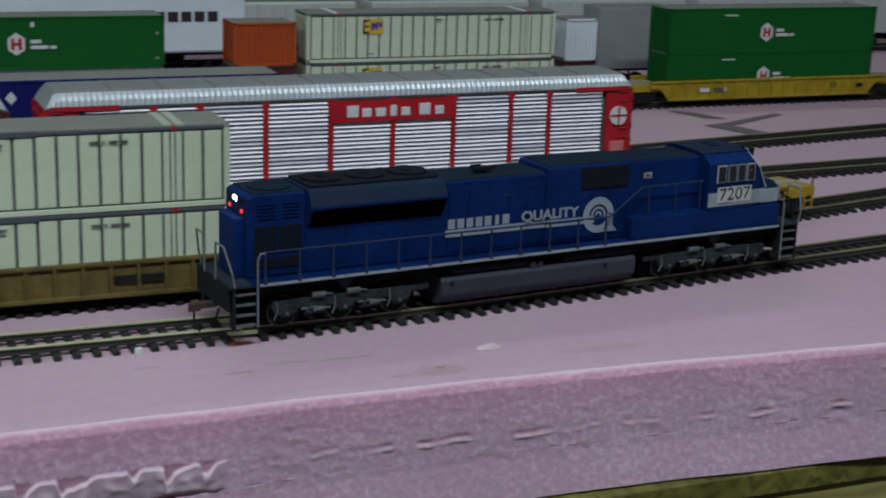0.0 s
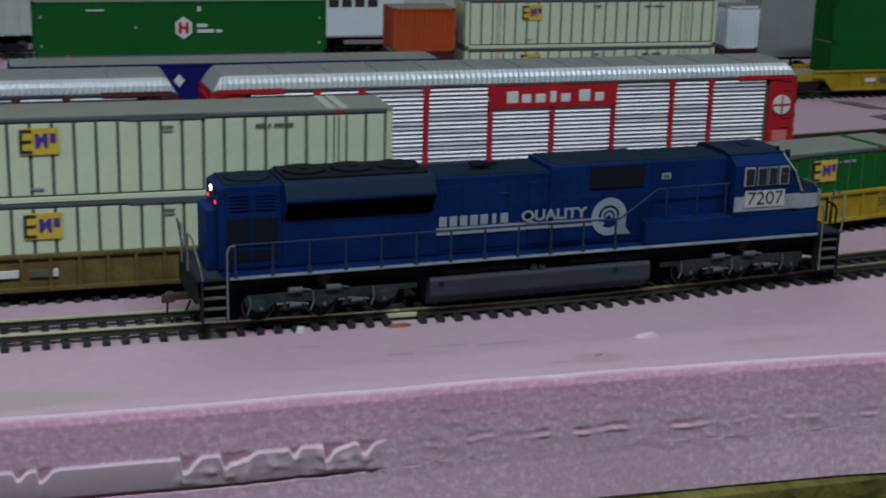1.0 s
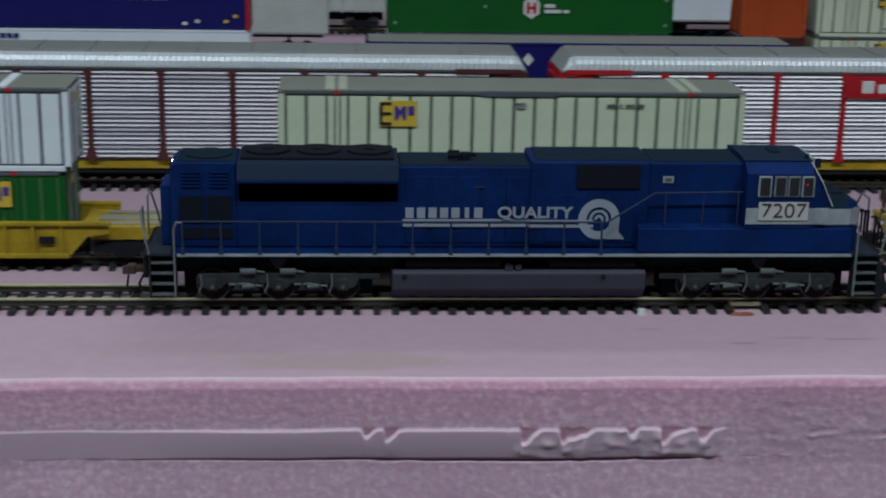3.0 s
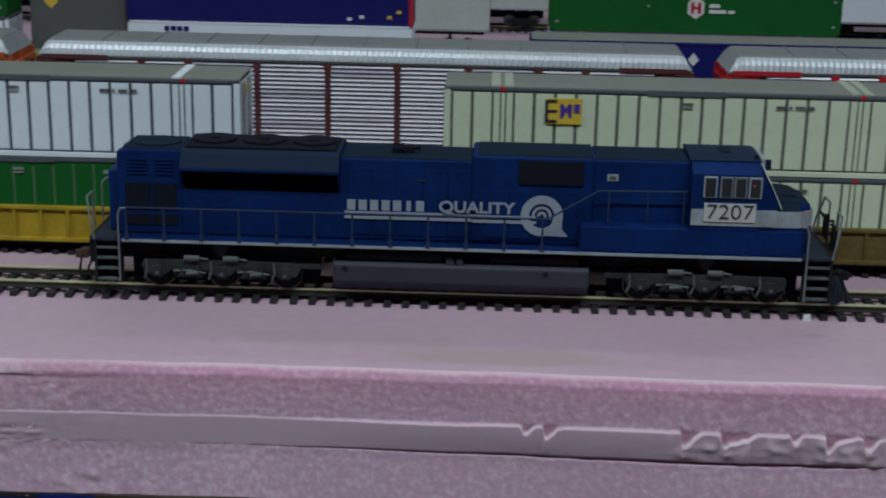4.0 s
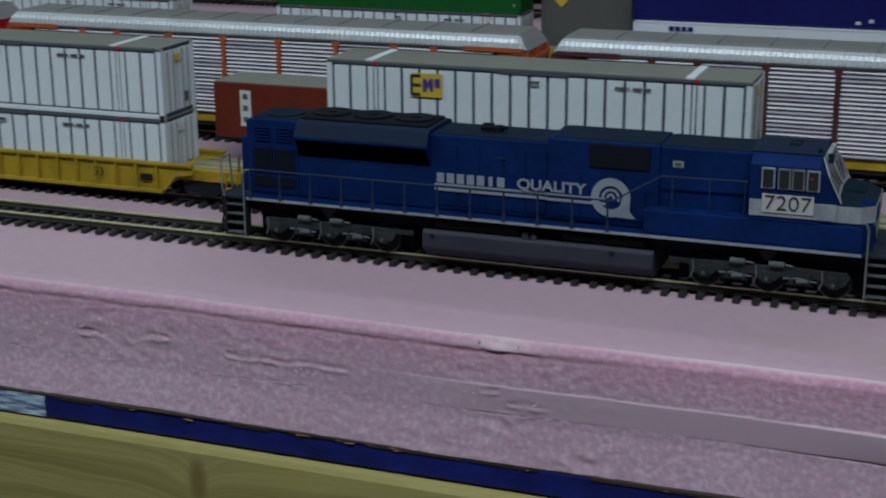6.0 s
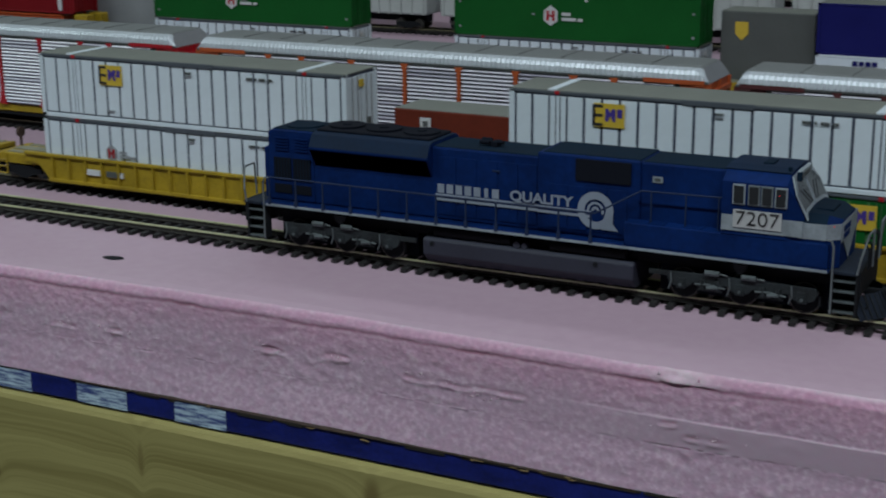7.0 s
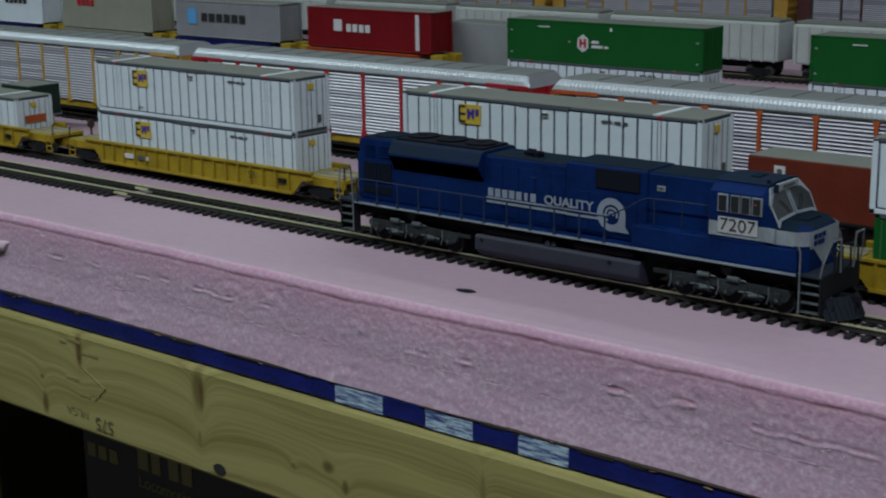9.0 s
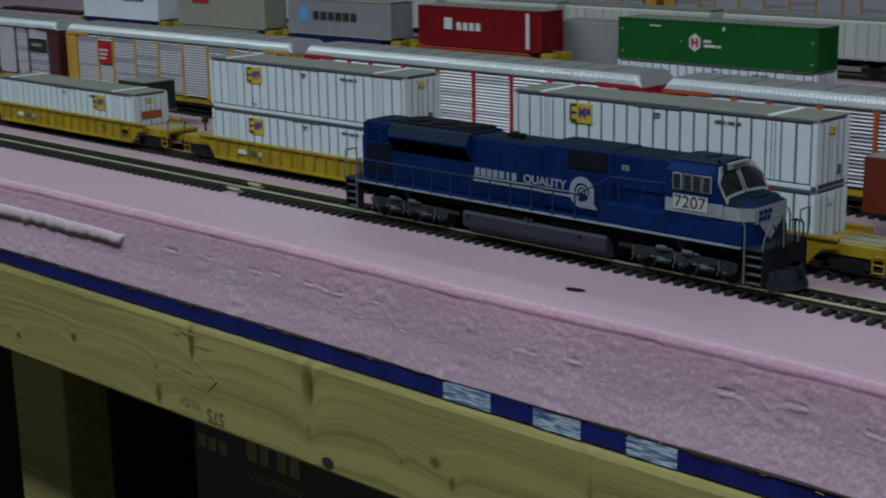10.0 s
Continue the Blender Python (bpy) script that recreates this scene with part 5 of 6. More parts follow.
def trailer(label, at, skin, length, height=0.0315, base=0.0145, legs=True):
    """A road trailer or container on its chassis, standing on its wheels."""
    c = thing("trailer", label, "trailer", "road trailers", at=at)
    hl, w = length / 2, 0.0290
    part("body", add_box(bm_new(), -hl, hl, -w / 2, w / 2, base, base + height, 0.0006), skin, c)
    part("roof", add_box(bm_new(), -hl + 0.0006, hl - 0.0006, -w / 2 + 0.0006, w / 2 - 0.0006, base + height - 0.0002, base + height + 0.0003), CROOF, c)
    part("bottom_rail", add_box(bm_new(), -hl, hl, -w / 2 - 0.0003, w / 2 + 0.0003, base, base + 0.0014), GREYC if skin is not BROWN else DARK, c)
    part("chassis", add_box(bm_new(), -hl + 0.004, hl - 0.004, -0.0055, 0.0055, base - 0.0035, base, 0.0004), DARK, c)
    for x in (hl - 0.030, hl - 0.016):
        for s in (-1, 1):
            bm = bm_new()
            add_rod(bm, (x, s * 0.0142, 0.0060), (x, s * 0.0088, 0.0060), 0.0060, 20)
            wh = part("wheel", bm, DARK, c)
            bm = bm_new()
            add_rod(bm, (x, s * 0.0145, 0.0060), (x, s * 0.0138, 0.0060), 0.0030, 14)
            part("hub", bm, GREYC, wh)
    if legs:
        bm = bm_new()
        for s in (-1, 1):
            add_rod(bm, (-hl + 0.032, s * 0.008, 0.0), (-hl + 0.032, s * 0.008, base), 0.0009, 6)
            add_box(bm, -hl + 0.0305, -hl + 0.0335, s * 0.008 - 0.0012, s * 0.008 + 0.0012, 0.0, 0.0008)
        part("landing_gear", bm, DARK, c)
    return c

# ================= the locomotive =================
WHEELS = []


def loco_truck(parent, axles):
    x0, x1, xm = axles[0], axles[-1], axles[1]
    bm = bm_new()
    for s in (-1, 1):
        y0, y1 = s * 0.0138 - 0.0008, s * 0.0138 + 0.0008
        add_prism(bm, [(x0 - 0.0050, 0.0160), (x0 - 0.0060, 0.0140), (x0 - 0.0046, 0.0112), (x0 - 0.0030, 0.0104), (x0 + 0.0030, 0.0104), (x0 + 0.0050, 0.0124), (xm - 0.0050, 0.0124), (xm - 0.0030, 0.0104), (xm + 0.0030, 0.0104), (xm + 0.0050, 0.0124), (x1 - 0.0050, 0.0124), (x1 - 0.0030, 0.0104),
                       (x1 + 0.0030, 0.0104), (x1 + 0.0046, 0.0112), (x1 + 0.0060, 0.0140), (x1 + 0.0050, 0.0160), (xm + 0.009, 0.0164), (xm + 0.007, 0.0174), (xm + 0.002, 0.0174), (xm, 0.0162), (xm - 0.008, 0.0164)], "y", y0, y1, 0.0002)
    inner = x1 if x0 < 0.1 else x0
    d = 1 if x0 < 0.1 else -1
    for s in (-1, 1):
        add_box(bm, min(inner, inner + d * 0.0135), max(inner, inner + d * 0.0135), s * 0.0136 - 0.0006, s * 0.0136 + 0.0006, 0.0138, 0.0160, 0.0003)
    t = part("truck", bm, TRUCK, parent, "weathered grey three-axle truck")
    # near-black block added to fill the truck's see-through inside
    part("gear_case", add_box(bm_new(), x0 - 0.0110, x1 + 0.0110, -0.0070, 0.0070, 0.0056, 0.0178, 0.0006), GRILLE, t, "dark filler gear case inside the truck")
    r = 0.0062
    zc = RAILTOP + r - 0.0001
    for x in axles:
        bm = wheelset_bm(bm_new(), 0.0, r, 0.0088)
        for v in bm.verts:
            v.co.z -= zc
        w = part("wheelset", bm, DARK, t)
        w.location = (x, 0, zc)
        WHEELS.append((w, x, zc, r))
        for s in (-1, 1):
            # bright worn tread edge
            bm = bm_new()
            ring = []
            for i in range(28):
                a = 2 * math.pi * i / 28
                ring.append([bm.verts.new((q * math.cos(a), s * 0.01005, q * math.sin(a))) for q in (r - 0.00045, r + 0.00005)])
            for p, q in zip(ring, ring[1:] + ring[:1]):
                bm.faces.new((p[0], p[1], q[1], q[0]))
            bmesh.ops.recalc_face_normals(bm, faces=bm.faces[:])
            bmesh.ops.solidify(bm, geom=bm.faces[:], thickness=0.0002)
            part("tread_rim", bm, STEEL, w, "bright worn wheel rim")
            bm = bm_new()
            add_box(bm, x - 0.0019, x + 0.0019, s * 0.0142 - 0.0007, s * 0.0142 + 0.0007, 0.0094, 0.0142, 0.0004)
            add_rod(bm, (x, s * 0.0146, 0.0112), (x, s * 0.0155, 0.0112), 0.0014, 12)
            box = part("axle_box", bm, TRUCK, t)
            part("axle_cap", add_rod(bm_new(), (x, s * 0.0154, 0.0112), (x, s * 0.0158, 0.0112), 0.0007, 10), PIPE, box)
            part("brake_hanger", add_path(bm_new(), [(x - 0.0042, s * 0.0146, 0.0160), (x - 0.0038, s * 0.0148, 0.0120), (x - 0.0050, s * 0.0146, 0.0088)], 0.0004, 6), PIPE, t)
            part("brake_shoe", add_box(bm_new(), x + 0.0052, x + 0.0064, s * 0.0098 - 0.0010, s * 0.0098 + 0.0010, 0.0080, 0.0125, 0.0002), TRUCK, t)
    for a, b in zip(axles, axles[1:]):
        m = (a + b) / 2
        for s in (-1, 1):
            for dx in (-0.0030, 0.0030):
                part("spring", add_rod(bm_new(), (m + dx, s * 0.0142, 0.0102), (m + dx, s * 0.0142, 0.0142), 0.0012, 10), TRUCK, t)
            part("spring_seat", add_box(bm_new(), m - 0.0048, m + 0.0048, s * 0.0140 - 0.0006, s * 0.0140 + 0.0006, 0.0094, 0.0102, 0.0002), TRUCK, t)
            part("brake_link", add_path(bm_new(), [(m - 0.0060, s * 0.0148, 0.0120), (m - 0.0010, s * 0.0150, 0.0124), (m + 0.0060, s * 0.0148, 0.0114)], 0.00045, 8), PIPE, t)
            part("damper", add_rod(bm_new(), (m - 0.0012, s * 0.0150, 0.0112), (m + 0.0032, s * 0.0150, 0.0116), 0.0009, 8), PIPE, t)
    for s in (-1, 1):
        for x in (xm + 0.0035, xm - 0.0110):
            bm = bm_new()
            add_rod(bm, (x - 0.0028, s * 0.0150, 0.0172), (x + 0.0028, s * 0.0150, 0.0172), 0.0012, 10)
            add_rod(bm, (x + 0.0026, s * 0.0150, 0.0172), (x + 0.0060, s * 0.0150, 0.0168), 0.0004, 6)
            part("brake_cylinder", bm, PIPE, t)
        part("bolster", add_prism(bm_new(), [(xm - 0.0030, 0.0222), (xm - 0.0022, 0.0200), (xm - 0.0008, 0.0186), (xm + 0.0008, 0.0186), (xm + 0.0022, 0.0200), (xm + 0.0030, 0.0222)], "y", s * 0.0150 - 0.0006, s * 0.0150 + 0.0006), TRUCK, t)


def build_loco():
    lo = thing("locomotive", "blue weathered diesel freight locomotive with white lettering", "locomotive")
    # frame, walkway and sill
    part("frame", add_box(bm_new(), -0.012, 0.245, -0.0105, 0.0105, 0.0175, 0.0235), DARK, lo)
    part("walkway", add_box(bm_new(), -0.0100, 0.2405, -0.0182, 0.0182, 0.0235, 0.0250, 0.0003), BLUE, lo)
    for xa, xb in ((-0.0195, -0.0101), (0.2406, 0.2515)):
        part("end_platform", add_box(bm_new(), xa, xb, -0.0180, 0.0180, 0.0236, 0.0249, 0.0003), PLATFORM, lo, "dark worn end platform")
    for s in (-1, 1):
        ya, yb = sorted((s * 0.0186, s * 0.0181))
        part("sill_stripe", add_box(bm_new(), -0.0075, 0.2400, ya, yb, 0.0238, 0.0248), SILLWHITE, lo, "dirty white sill stripe")
    # tank
    bm = bm_new()
    add_prism(bm, [(-0.0150, 0.0180), (-0.0168, 0.0168), (-0.0168, 0.0105), (-0.0120, 0.0062), (0.0120, 0.0062), (0.0168, 0.0105), (0.0168, 0.0168), (0.0150, 0.0180)], "x", 0.0700, 0.1640, 0.0007)
    tank = part("fuel_tank", bm, TANK, lo, "smooth grey fuel tank")
    for x in (0.0745, 0.148):
        bm = bm_new()
        add_rod(bm, (x, -0.0172, 0.0155), (x, -0.0165, 0.0155), 0.0010, 10)
        part("filler_cap", bm, DARK, tank)
    for x0, x1 in ((0.075, 0.110), (0.128, 0.160)):
        for s in (-1, 1):
            part("air_reservoir", add_rod(bm_new(), (x0, s * 0.0140, 0.0205), (x1, s * 0.0140, 0.0205), 0.0022, 14), DARK, lo)
    bm = bm_new()
    add_rod(bm, (0.1130, -0.0160, 0.0190), (0.1130, -0.0135, 0.0190), 0.0016, 12)
    add_rod(bm, (0.1165, -0.0160, 0.0190), (0.1165, -0.0135, 0.0190), 0.0013, 12)
    part("gauge", bm, TANK, lo)
    # long hood
    z0 = 0.0250
    part("engine_hood", add_box(bm_new(), 0.0135, 0.1245, -0.0110, 0.0110, z0, 0.0558, 0.0007), BLUE, lo)
    part("hood_roof", add_box(bm_new(), 0.0725, 0.1202, -0.0104, 0.0104, 0.0555, 0.0562, 0.0003), ROOFBLUE, lo)
    # rear hood with dynamic brake fan
    bm = bm_new()
    add_prism(bm, [(-0.0100, z0), (0.0137, z0), (0.0137, 0.0570), (-0.0075, 0.0570), (-0.0100, 0.0556)], "y", -0.0112, 0.0112, 0.0007)
    rear = part("rear_hood", bm, BLUE, lo)
    part("rear_number_housing", add_box(bm_new(), -0.0140, -0.0095, -0.0085, 0.0085, z0, 0.0480, 0.0006), BLUE, rear)
    part("rear_roof", add_box(bm_new(), -0.0075, 0.0132, -0.0105, 0.0105, 0.0568, 0.0574, 0.0003), ROOFBLUE, rear)
    bm = bm_new()
    add_rod(bm, (0.0030, 0, 0.0572), (0.0030, 0, 0.0580), 0.0085, 28)
    part("fan_ring", bm, ROOFBLUE, rear)
    for x0, x1 in ((-0.0070, 0.0020), (0.0030, 0.0120)):
        g = part("grille", add_box(bm_new(), x0, x1, -0.0116, -0.0108, 0.0345, 0.0445), GRILLE, rear, "black mesh grille")
        bm = bm_new()
        for k in range(6):
            xx = x0 + 0.0007 + k * 0.00152
            add_box(bm, xx, xx + 0.0003, -0.0118, -0.0114, 0.0345, 0.0445)
        part("grille_bar", bm, ROOFBLUE, g)
        part("lower_grille", add_box(bm_new(), x0, x1, -0.0115, -0.0108, 0.0285, 0.0325), GRILLE, rear)
        bm = bm_new()
        for k in range(5):
            add_box(bm, x0 + 0.001, x1 - 0.001, -0.0118, -0.0110, 0.0478 + k * 0.0013, 0.0484 + k * 0.0013)
        part("louvre", bm, BLUE, rear)
    # radiator with flared top
    bm = bm_new()
    add_prism(bm, [(-0.0110, 0.0425), (-0.0112, 0.0410), (0.0112, 0.0410), (0.0110, 0.0425), (0.0160, 0.0505), (0.0160, 0.0515), (0.0132, 0.0568), (0.0108, 0.0577), (-0.0108, 0.0577), (-0.0132, 0.0568), (-0.0160, 0.0515), (-0.0160, 0.0505)], "x", 0.0140, 0.0722, 0.0004)
    for f in bm.faces:
        f.normal_update()
        if f.normal.z > 0.3:
            f.material_index = 1
    rad = part("radiator", bm, [BLUE, DUSTBLUE], lo, "flared radiator housing")
    for s in (-1, 1):
        bm = bm_new()
        v = [bm.verts.new(p) for p in ((0.0150, s * 0.0117, 0.0426), (0.0715, s * 0.0117, 0.0426), (0.0715, s * 0.01615, 0.0502), (0.0150, s * 0.01615, 0.0502))]
        bm.faces.new(v)
        bmesh.ops.solidify(bm, geom=bm.faces[:], thickness=0.0004)
        part("radiator_grille", bm, RADGRILLE, rad, "black radiator grille")
    part("radiator_roof", add_box(bm_new(), 0.0150, 0.0705, -0.0104, 0.0104, 0.0575, 0.0588, 0.0006), GRILLE, rad)
    for x in (0.0245, 0.043, 0.0615):
        bm = bm_new()
        add_rod(bm, (x, 0, 0.0586), (x, 0, 0.0597), 0.0080, 26)
        add_rod(bm, (x, 0, 0.0597), (x, 0, 0.0601), 0.0022, 14)
        part("radiator_fan", bm, GRILLE, rad)
    # hood doors
    for x in (0.0790, 0.0885, 0.0980, 0.1072, 0.1158):
        for s in (-1, 1):
            part("hood_door", add_box(bm_new(), x - 0.0040, x + 0.0040, s * 0.0111 - 0.0002, s * 0.0111 + 0.0002, 0.0270, 0.0520, 0.0001), BLUE, lo)
    part("hood_vent", add_box(bm_new(), 0.1000, 0.1035, -0.0116, -0.0110, 0.0478, 0.0484), RAILGREY, lo)
    # horn on the roof
    bm = bm_new()
    add_rod(bm, (0.0945, -0.002, 0.0582), (0.1010, -0.002, 0.0582), 0.0008, 8)
    add_rod(bm, (0.0905, -0.0005, 0.0585), (0.0950, -0.0005, 0.0585), 0.0010, 8)
    add_rod(bm, (0.0905, -0.0030, 0.0579), (0.0950, -0.0030, 0.0579), 0.0010, 8)
    add_box(bm, 0.0955, 0.0985, -0.0035, 0.0015, 0.0560, 0.0586, 0.0003)
    part("horn", bm, GRILLE, lo)
    # inverter and blower housing
    part("blower_housing", add_box(bm_new(), 0.1204, 0.1645, -0.0120, 0.0120, z0, 0.0580, 0.0008), BLUE, lo)
    part("blower_roof", add_box(bm_new(), 0.1225, 0.1640, -0.0110, 0.0110, 0.0578, 0.0584, 0.0003), ROOFBLUE, lo)
    for s in (-1, 1):
        ya, yb = sorted((s * 0.0126, s * 0.0118))
        g = part("side_grille", add_box(bm_new(), 0.1372, 0.1606, ya, yb, 0.0480, 0.0568, 0.0001), GRILLE, lo, "black intake grille")
        ya, yb = sorted((s * 0.0123, s * 0.0119))
        for x0, x1 in ((0.126, 0.1335), (0.1345, 0.1420), (0.143, 0.1505), (0.1515, 0.159)):
            part("hood_door", add_box(bm_new(), x0, x1, ya, yb, 0.0275, 0.0455, 0.0001), BLUE, lo)
    part("equipment_cabinet", add_box(bm_new(), 0.1640, 0.1995, -0.0112, 0.0112, z0, 0.0576, 0.0007), BLUE, lo)
    part("cabinet_roof", add_box(bm_new(), 0.1650, 0.1985, -0.0104, 0.0104, 0.0574, 0.0580, 0.0003), ROOFBLUE, lo)
    sw = part("builder_plate", add_box(bm_new(), 0.1692, 0.1732, -0.0116, -0.0111, 0.0500, 0.0524), SILLWHITE, lo)
    part("plate_print", add_box(bm_new(), 0.1700, 0.1724, -0.0118, -0.0115, 0.0506, 0.0518), DARKGREY, sw)
    part("walkway_duct", add_box(bm_new(), 0.1600, 0.2400, -0.0178, -0.0108, 0.0250, 0.0345, 0.0005), BLUE, lo, "blue raised walkway duct")
    part("walkway_duct", add_box(bm_new(), 0.1600, 0.2400, 0.0108, 0.0178, 0.0250, 0.0345, 0.0005), BLUE, lo, "blue raised walkway duct")
    for x0 in (0.1690, 0.1840):
        bm = bm_new()
        for k in range(3):
            add_box(bm, x0, x0 + 0.0075, -0.0170 + k * 0.0018, -0.0162 + k * 0.0018, 0.0344, 0.0349)
        part("duct_vent", bm, BLUE, lo)
    # cab
    bm = bm_new()
    prof = [(-0.0180, 0.0345), (0.0180, 0.0345), (0.0180, 0.0550), (0.0128, 0.0585), (0.0070, 0.0592), (-0.0070, 0.0592), (-0.0128, 0.0585), (-0.0180, 0.0550)]
    rings = []
    for x, top in ((0.1990, 1.0), (0.2235, 1.0), (0.2304, 0.0)):
        ring = []
        for y, z in prof:
            if top == 0.0:
                z2 = min(z, 0.0450)
                ring.append(bm.verts.new((x, y * (0.93 if abs(y) > 0.01 else 1.0), z2)))
            else:
                ring.append(bm.verts.new((x, y, z)))
        rings.append(ring)
    for a, b in zip(rings, rings[1:]):
        for j in range(8):
            bm.faces.new((a[j], a[(j + 1) % 8], b[(j + 1) % 8], b[j]))
    bm.faces.new(rings[0])
    bm.faces.new(rings[-1])
    bmesh.ops.remove_doubles(bm, verts=bm.verts[:], dist=0.00005)
    bmesh.ops.recalc_face_normals(bm, faces=bm.faces[:])
    cab = part("cab", bm, BLUE, lo, "wide blue cab with white-framed windows")
    bm = bm_new()
    add_prism(bm, [(-0.0070, 0.0593), (-0.0130, 0.0586), (-0.0131, 0.0590), (-0.0070, 0.0598), (0.0070, 0.0598), (0.0131, 0.0590), (0.0130, 0.0586), (0.0070, 0.0593)], "x", 0.1985, 0.2240)
    part("cab_roof", bm, DUSTBLUE, cab)
    for s in (-1, 1):
        y = s * 0.0182
        for x0, x1 in ((0.2031, 0.2080), (0.2090, 0.2136), (0.2140, 0.2186), (0.2192, 0.2239)):
            framed = x0 in (0.2031, 0.2192)
            ya, yb = sorted((y - s * 0.0008, y + s * 0.0004))
            w = part("cab_window", add_box(bm_new(), x0, x1, ya, yb, 0.0465, 0.0543, 0.0002), SILLWHITE if framed else FRAMEGREY, cab, "framed side window")
            ya, yb = sorted((y, y + s * 0.0006))
            part("pane", add_box(bm_new(), x0 + 0.0006, x1 - 0.0006, ya, yb, 0.0471, 0.0537), GLASS, w)
        ya, yb = sorted((y - s * 0.0005, y + s * 0.0002))
        part("white_band", add_box(bm_new(), 0.1992, 0.2300, ya, yb, 0.0362, 0.0422), SILLWHITE, cab, "white band")
        ya, yb = sorted((y + s * 0.0002, y + s * 0.0006))
        pl = part("number_plate", add_box(bm_new(), 0.2037, 0.2222, ya, yb, 0.0378, 0.0446), PLATEPAPER, cab, "white paper number plate")
        text_mesh("road_number", "7207", 0.0078, BLACK, pl, pose(0.2130, y + s * 0.0008, 0.0413, 90, 0, 0 if s < 0 else 180), width=0.0165, bold=-0.00010)
    # tiny red glowing dot set on the window
    part("cab_lamp", add_box(bm_new(), 0.2209, 0.2213, -0.0190, -0.0186, 0.0511, 0.0515), MARKRED, cab, "small red glowing dot on the cab window")
    # windshield with white frame on the raked front
    for s in (-1, 1):
        def fr(u, v, out=0.0004):
            # u across, v up the raked front
            return (0.2304 - 0.0069 * v + out, s * u, 0.0450 + 0.0140 * v)
        outer = [(0.0006, 0.05), (0.0140, 0.00), (0.0172, -0.16), (0.0178, 0.50), (0.0128, 0.93), (0.0006, 0.97)]
        inner = [(0.0014, 0.13), (0.0140, 0.08), (0.0164, 0.02), (0.0170, 0.47), (0.0120, 0.74), (0.0016, 0.78)]
        bm = bm_new()
        o, n = [bm.verts.new(fr(*p)) for p in outer], [bm.verts.new(fr(*p)) for p in inner]
        for i in range(len(o)):
            j = (i + 1) % len(o)
            bm.faces.new((o[i], o[j], n[j], n[i]))
        bmesh.ops.recalc_face_normals(bm, faces=bm.faces[:])
        bmesh.ops.solidify(bm, geom=bm.faces[:], thickness=0.0005)
        w = part("windshield", bm, SILLWHITE, cab, "white-framed raked windshield")
        bm = bm_new()
        f = bm.faces.new([bm.verts.new(fr(u, v, 0.0003)) for u, v in inner])
        bmesh.ops.recalc_face_normals(bm, faces=[f])
        bmesh.ops.solidify(bm, geom=[f], thickness=0.0002)
        part("pane", bm, WINDSHIELD, w)
        part("wiper", add_rod(bm_new(), fr(0.0040, 0.14, 0.0009), fr(0.0095, 0.55, 0.0009), 0.0002, 5), DARK, w)
    part("number_board", add_box(bm_new(), 0.2245, 0.2262, -0.0090, 0.0090, 0.0560, 0.0590, 0.0002), SILLWHITE, cab)
    part("number_print", add_box(bm_new(), 0.2262, 0.2265, -0.0050, 0.0050, 0.0569, 0.0581), DARKGREY, cab)
    bm = bm_new()
    add_rod(bm, (0.2225, -0.0105, 0.0590), (0.2225, -0.0105, 0.0608), 0.0008, 8)
    add_box(bm, 0.2255, 0.2275, -0.0125, -0.0110, 0.0560, 0.0595, 0.0003)
    add_box(bm, 0.2105, 0.2145, -0.004, 0.004, 0.0596, 0.0604, 0.0003)
    part("beacon", bm, ROOFBLUE, cab)
    # nose
    bm = bm_new()
    prof = [(-0.0175, 0.0250), (-0.0175, 0.0420), (-0.0130, 0.0452), (0.0130, 0.0452), (0.0175, 0.0420), (0.0175, 0.0250)]
    rings = []
    for x, k, dz in ((0.2285, 1.0, 0.0), (0.2385, 0.97, -0.0008), (0.2432, 0.74, -0.0025)):
        rings.append([bm.verts.new((x, y * k, z + (dz if z > 0.03 else 0))) for y, z in prof])
    for a, b in zip(rings, rings[1:]):
        for j in range(6):
            bm.faces.new((a[j], a[(j + 1) % 6], b[(j + 1) % 6], b[j]))
    bm.faces.new(rings[0])
    bm.faces.new(rings[-1])
    bmesh.ops.recalc_face_normals(bm, faces=bm.faces[:])
    for f in bm.faces:
        f.normal_update()
        if f.normal.z > 0.75:
            f.material_index = 1
    nose = part("nose", bm, [BLUE, ROOFBLUE], lo)
    bm = bm_new()
    pts = [(0.2286, 1.0), (0.2385, 0.97), (0.2432, 0.74)]
    for s in (-1, 1):
        for (xa, ka), (xb, kb) in zip(pts, pts[1:]):
            q = [bm.verts.new((xa, s * (0.0175 * ka + 0.0003), 0.0358)), bm.verts.new((xb + 0.0002, s * (0.0175 * kb + 0.0003), 0.0358)), bm.verts.new((xb + 0.0002, s * (0.0175 * kb + 0.0003), 0.0418)), bm.verts.new((xa, s * (0.0175 * ka + 0.0003), 0.0418))]
            bm.faces.new(q)
    q = [bm.verts.new((0.2436, y, z)) for y, z in ((-0.0130, 0.0345), (0.0130, 0.0345), (0.0130, 0.0418), (-0.0130, 0.0418))]
    bm.faces.new(q)
    q = [bm.verts.new((0.2436, y, z)) for y, z in ((0.0, 0.0255), (0.0100, 0.0346), (-0.0100, 0.0346))]
    bm.faces.new(q)
    bmesh.ops.recalc_face_normals(bm, faces=bm.faces[:])
    bmesh.ops.solidify(bm, geom=bm.faces[:], thickness=0.0002)
    part("nose_band", bm, SILLWHITE, nose, "white band round the nose")
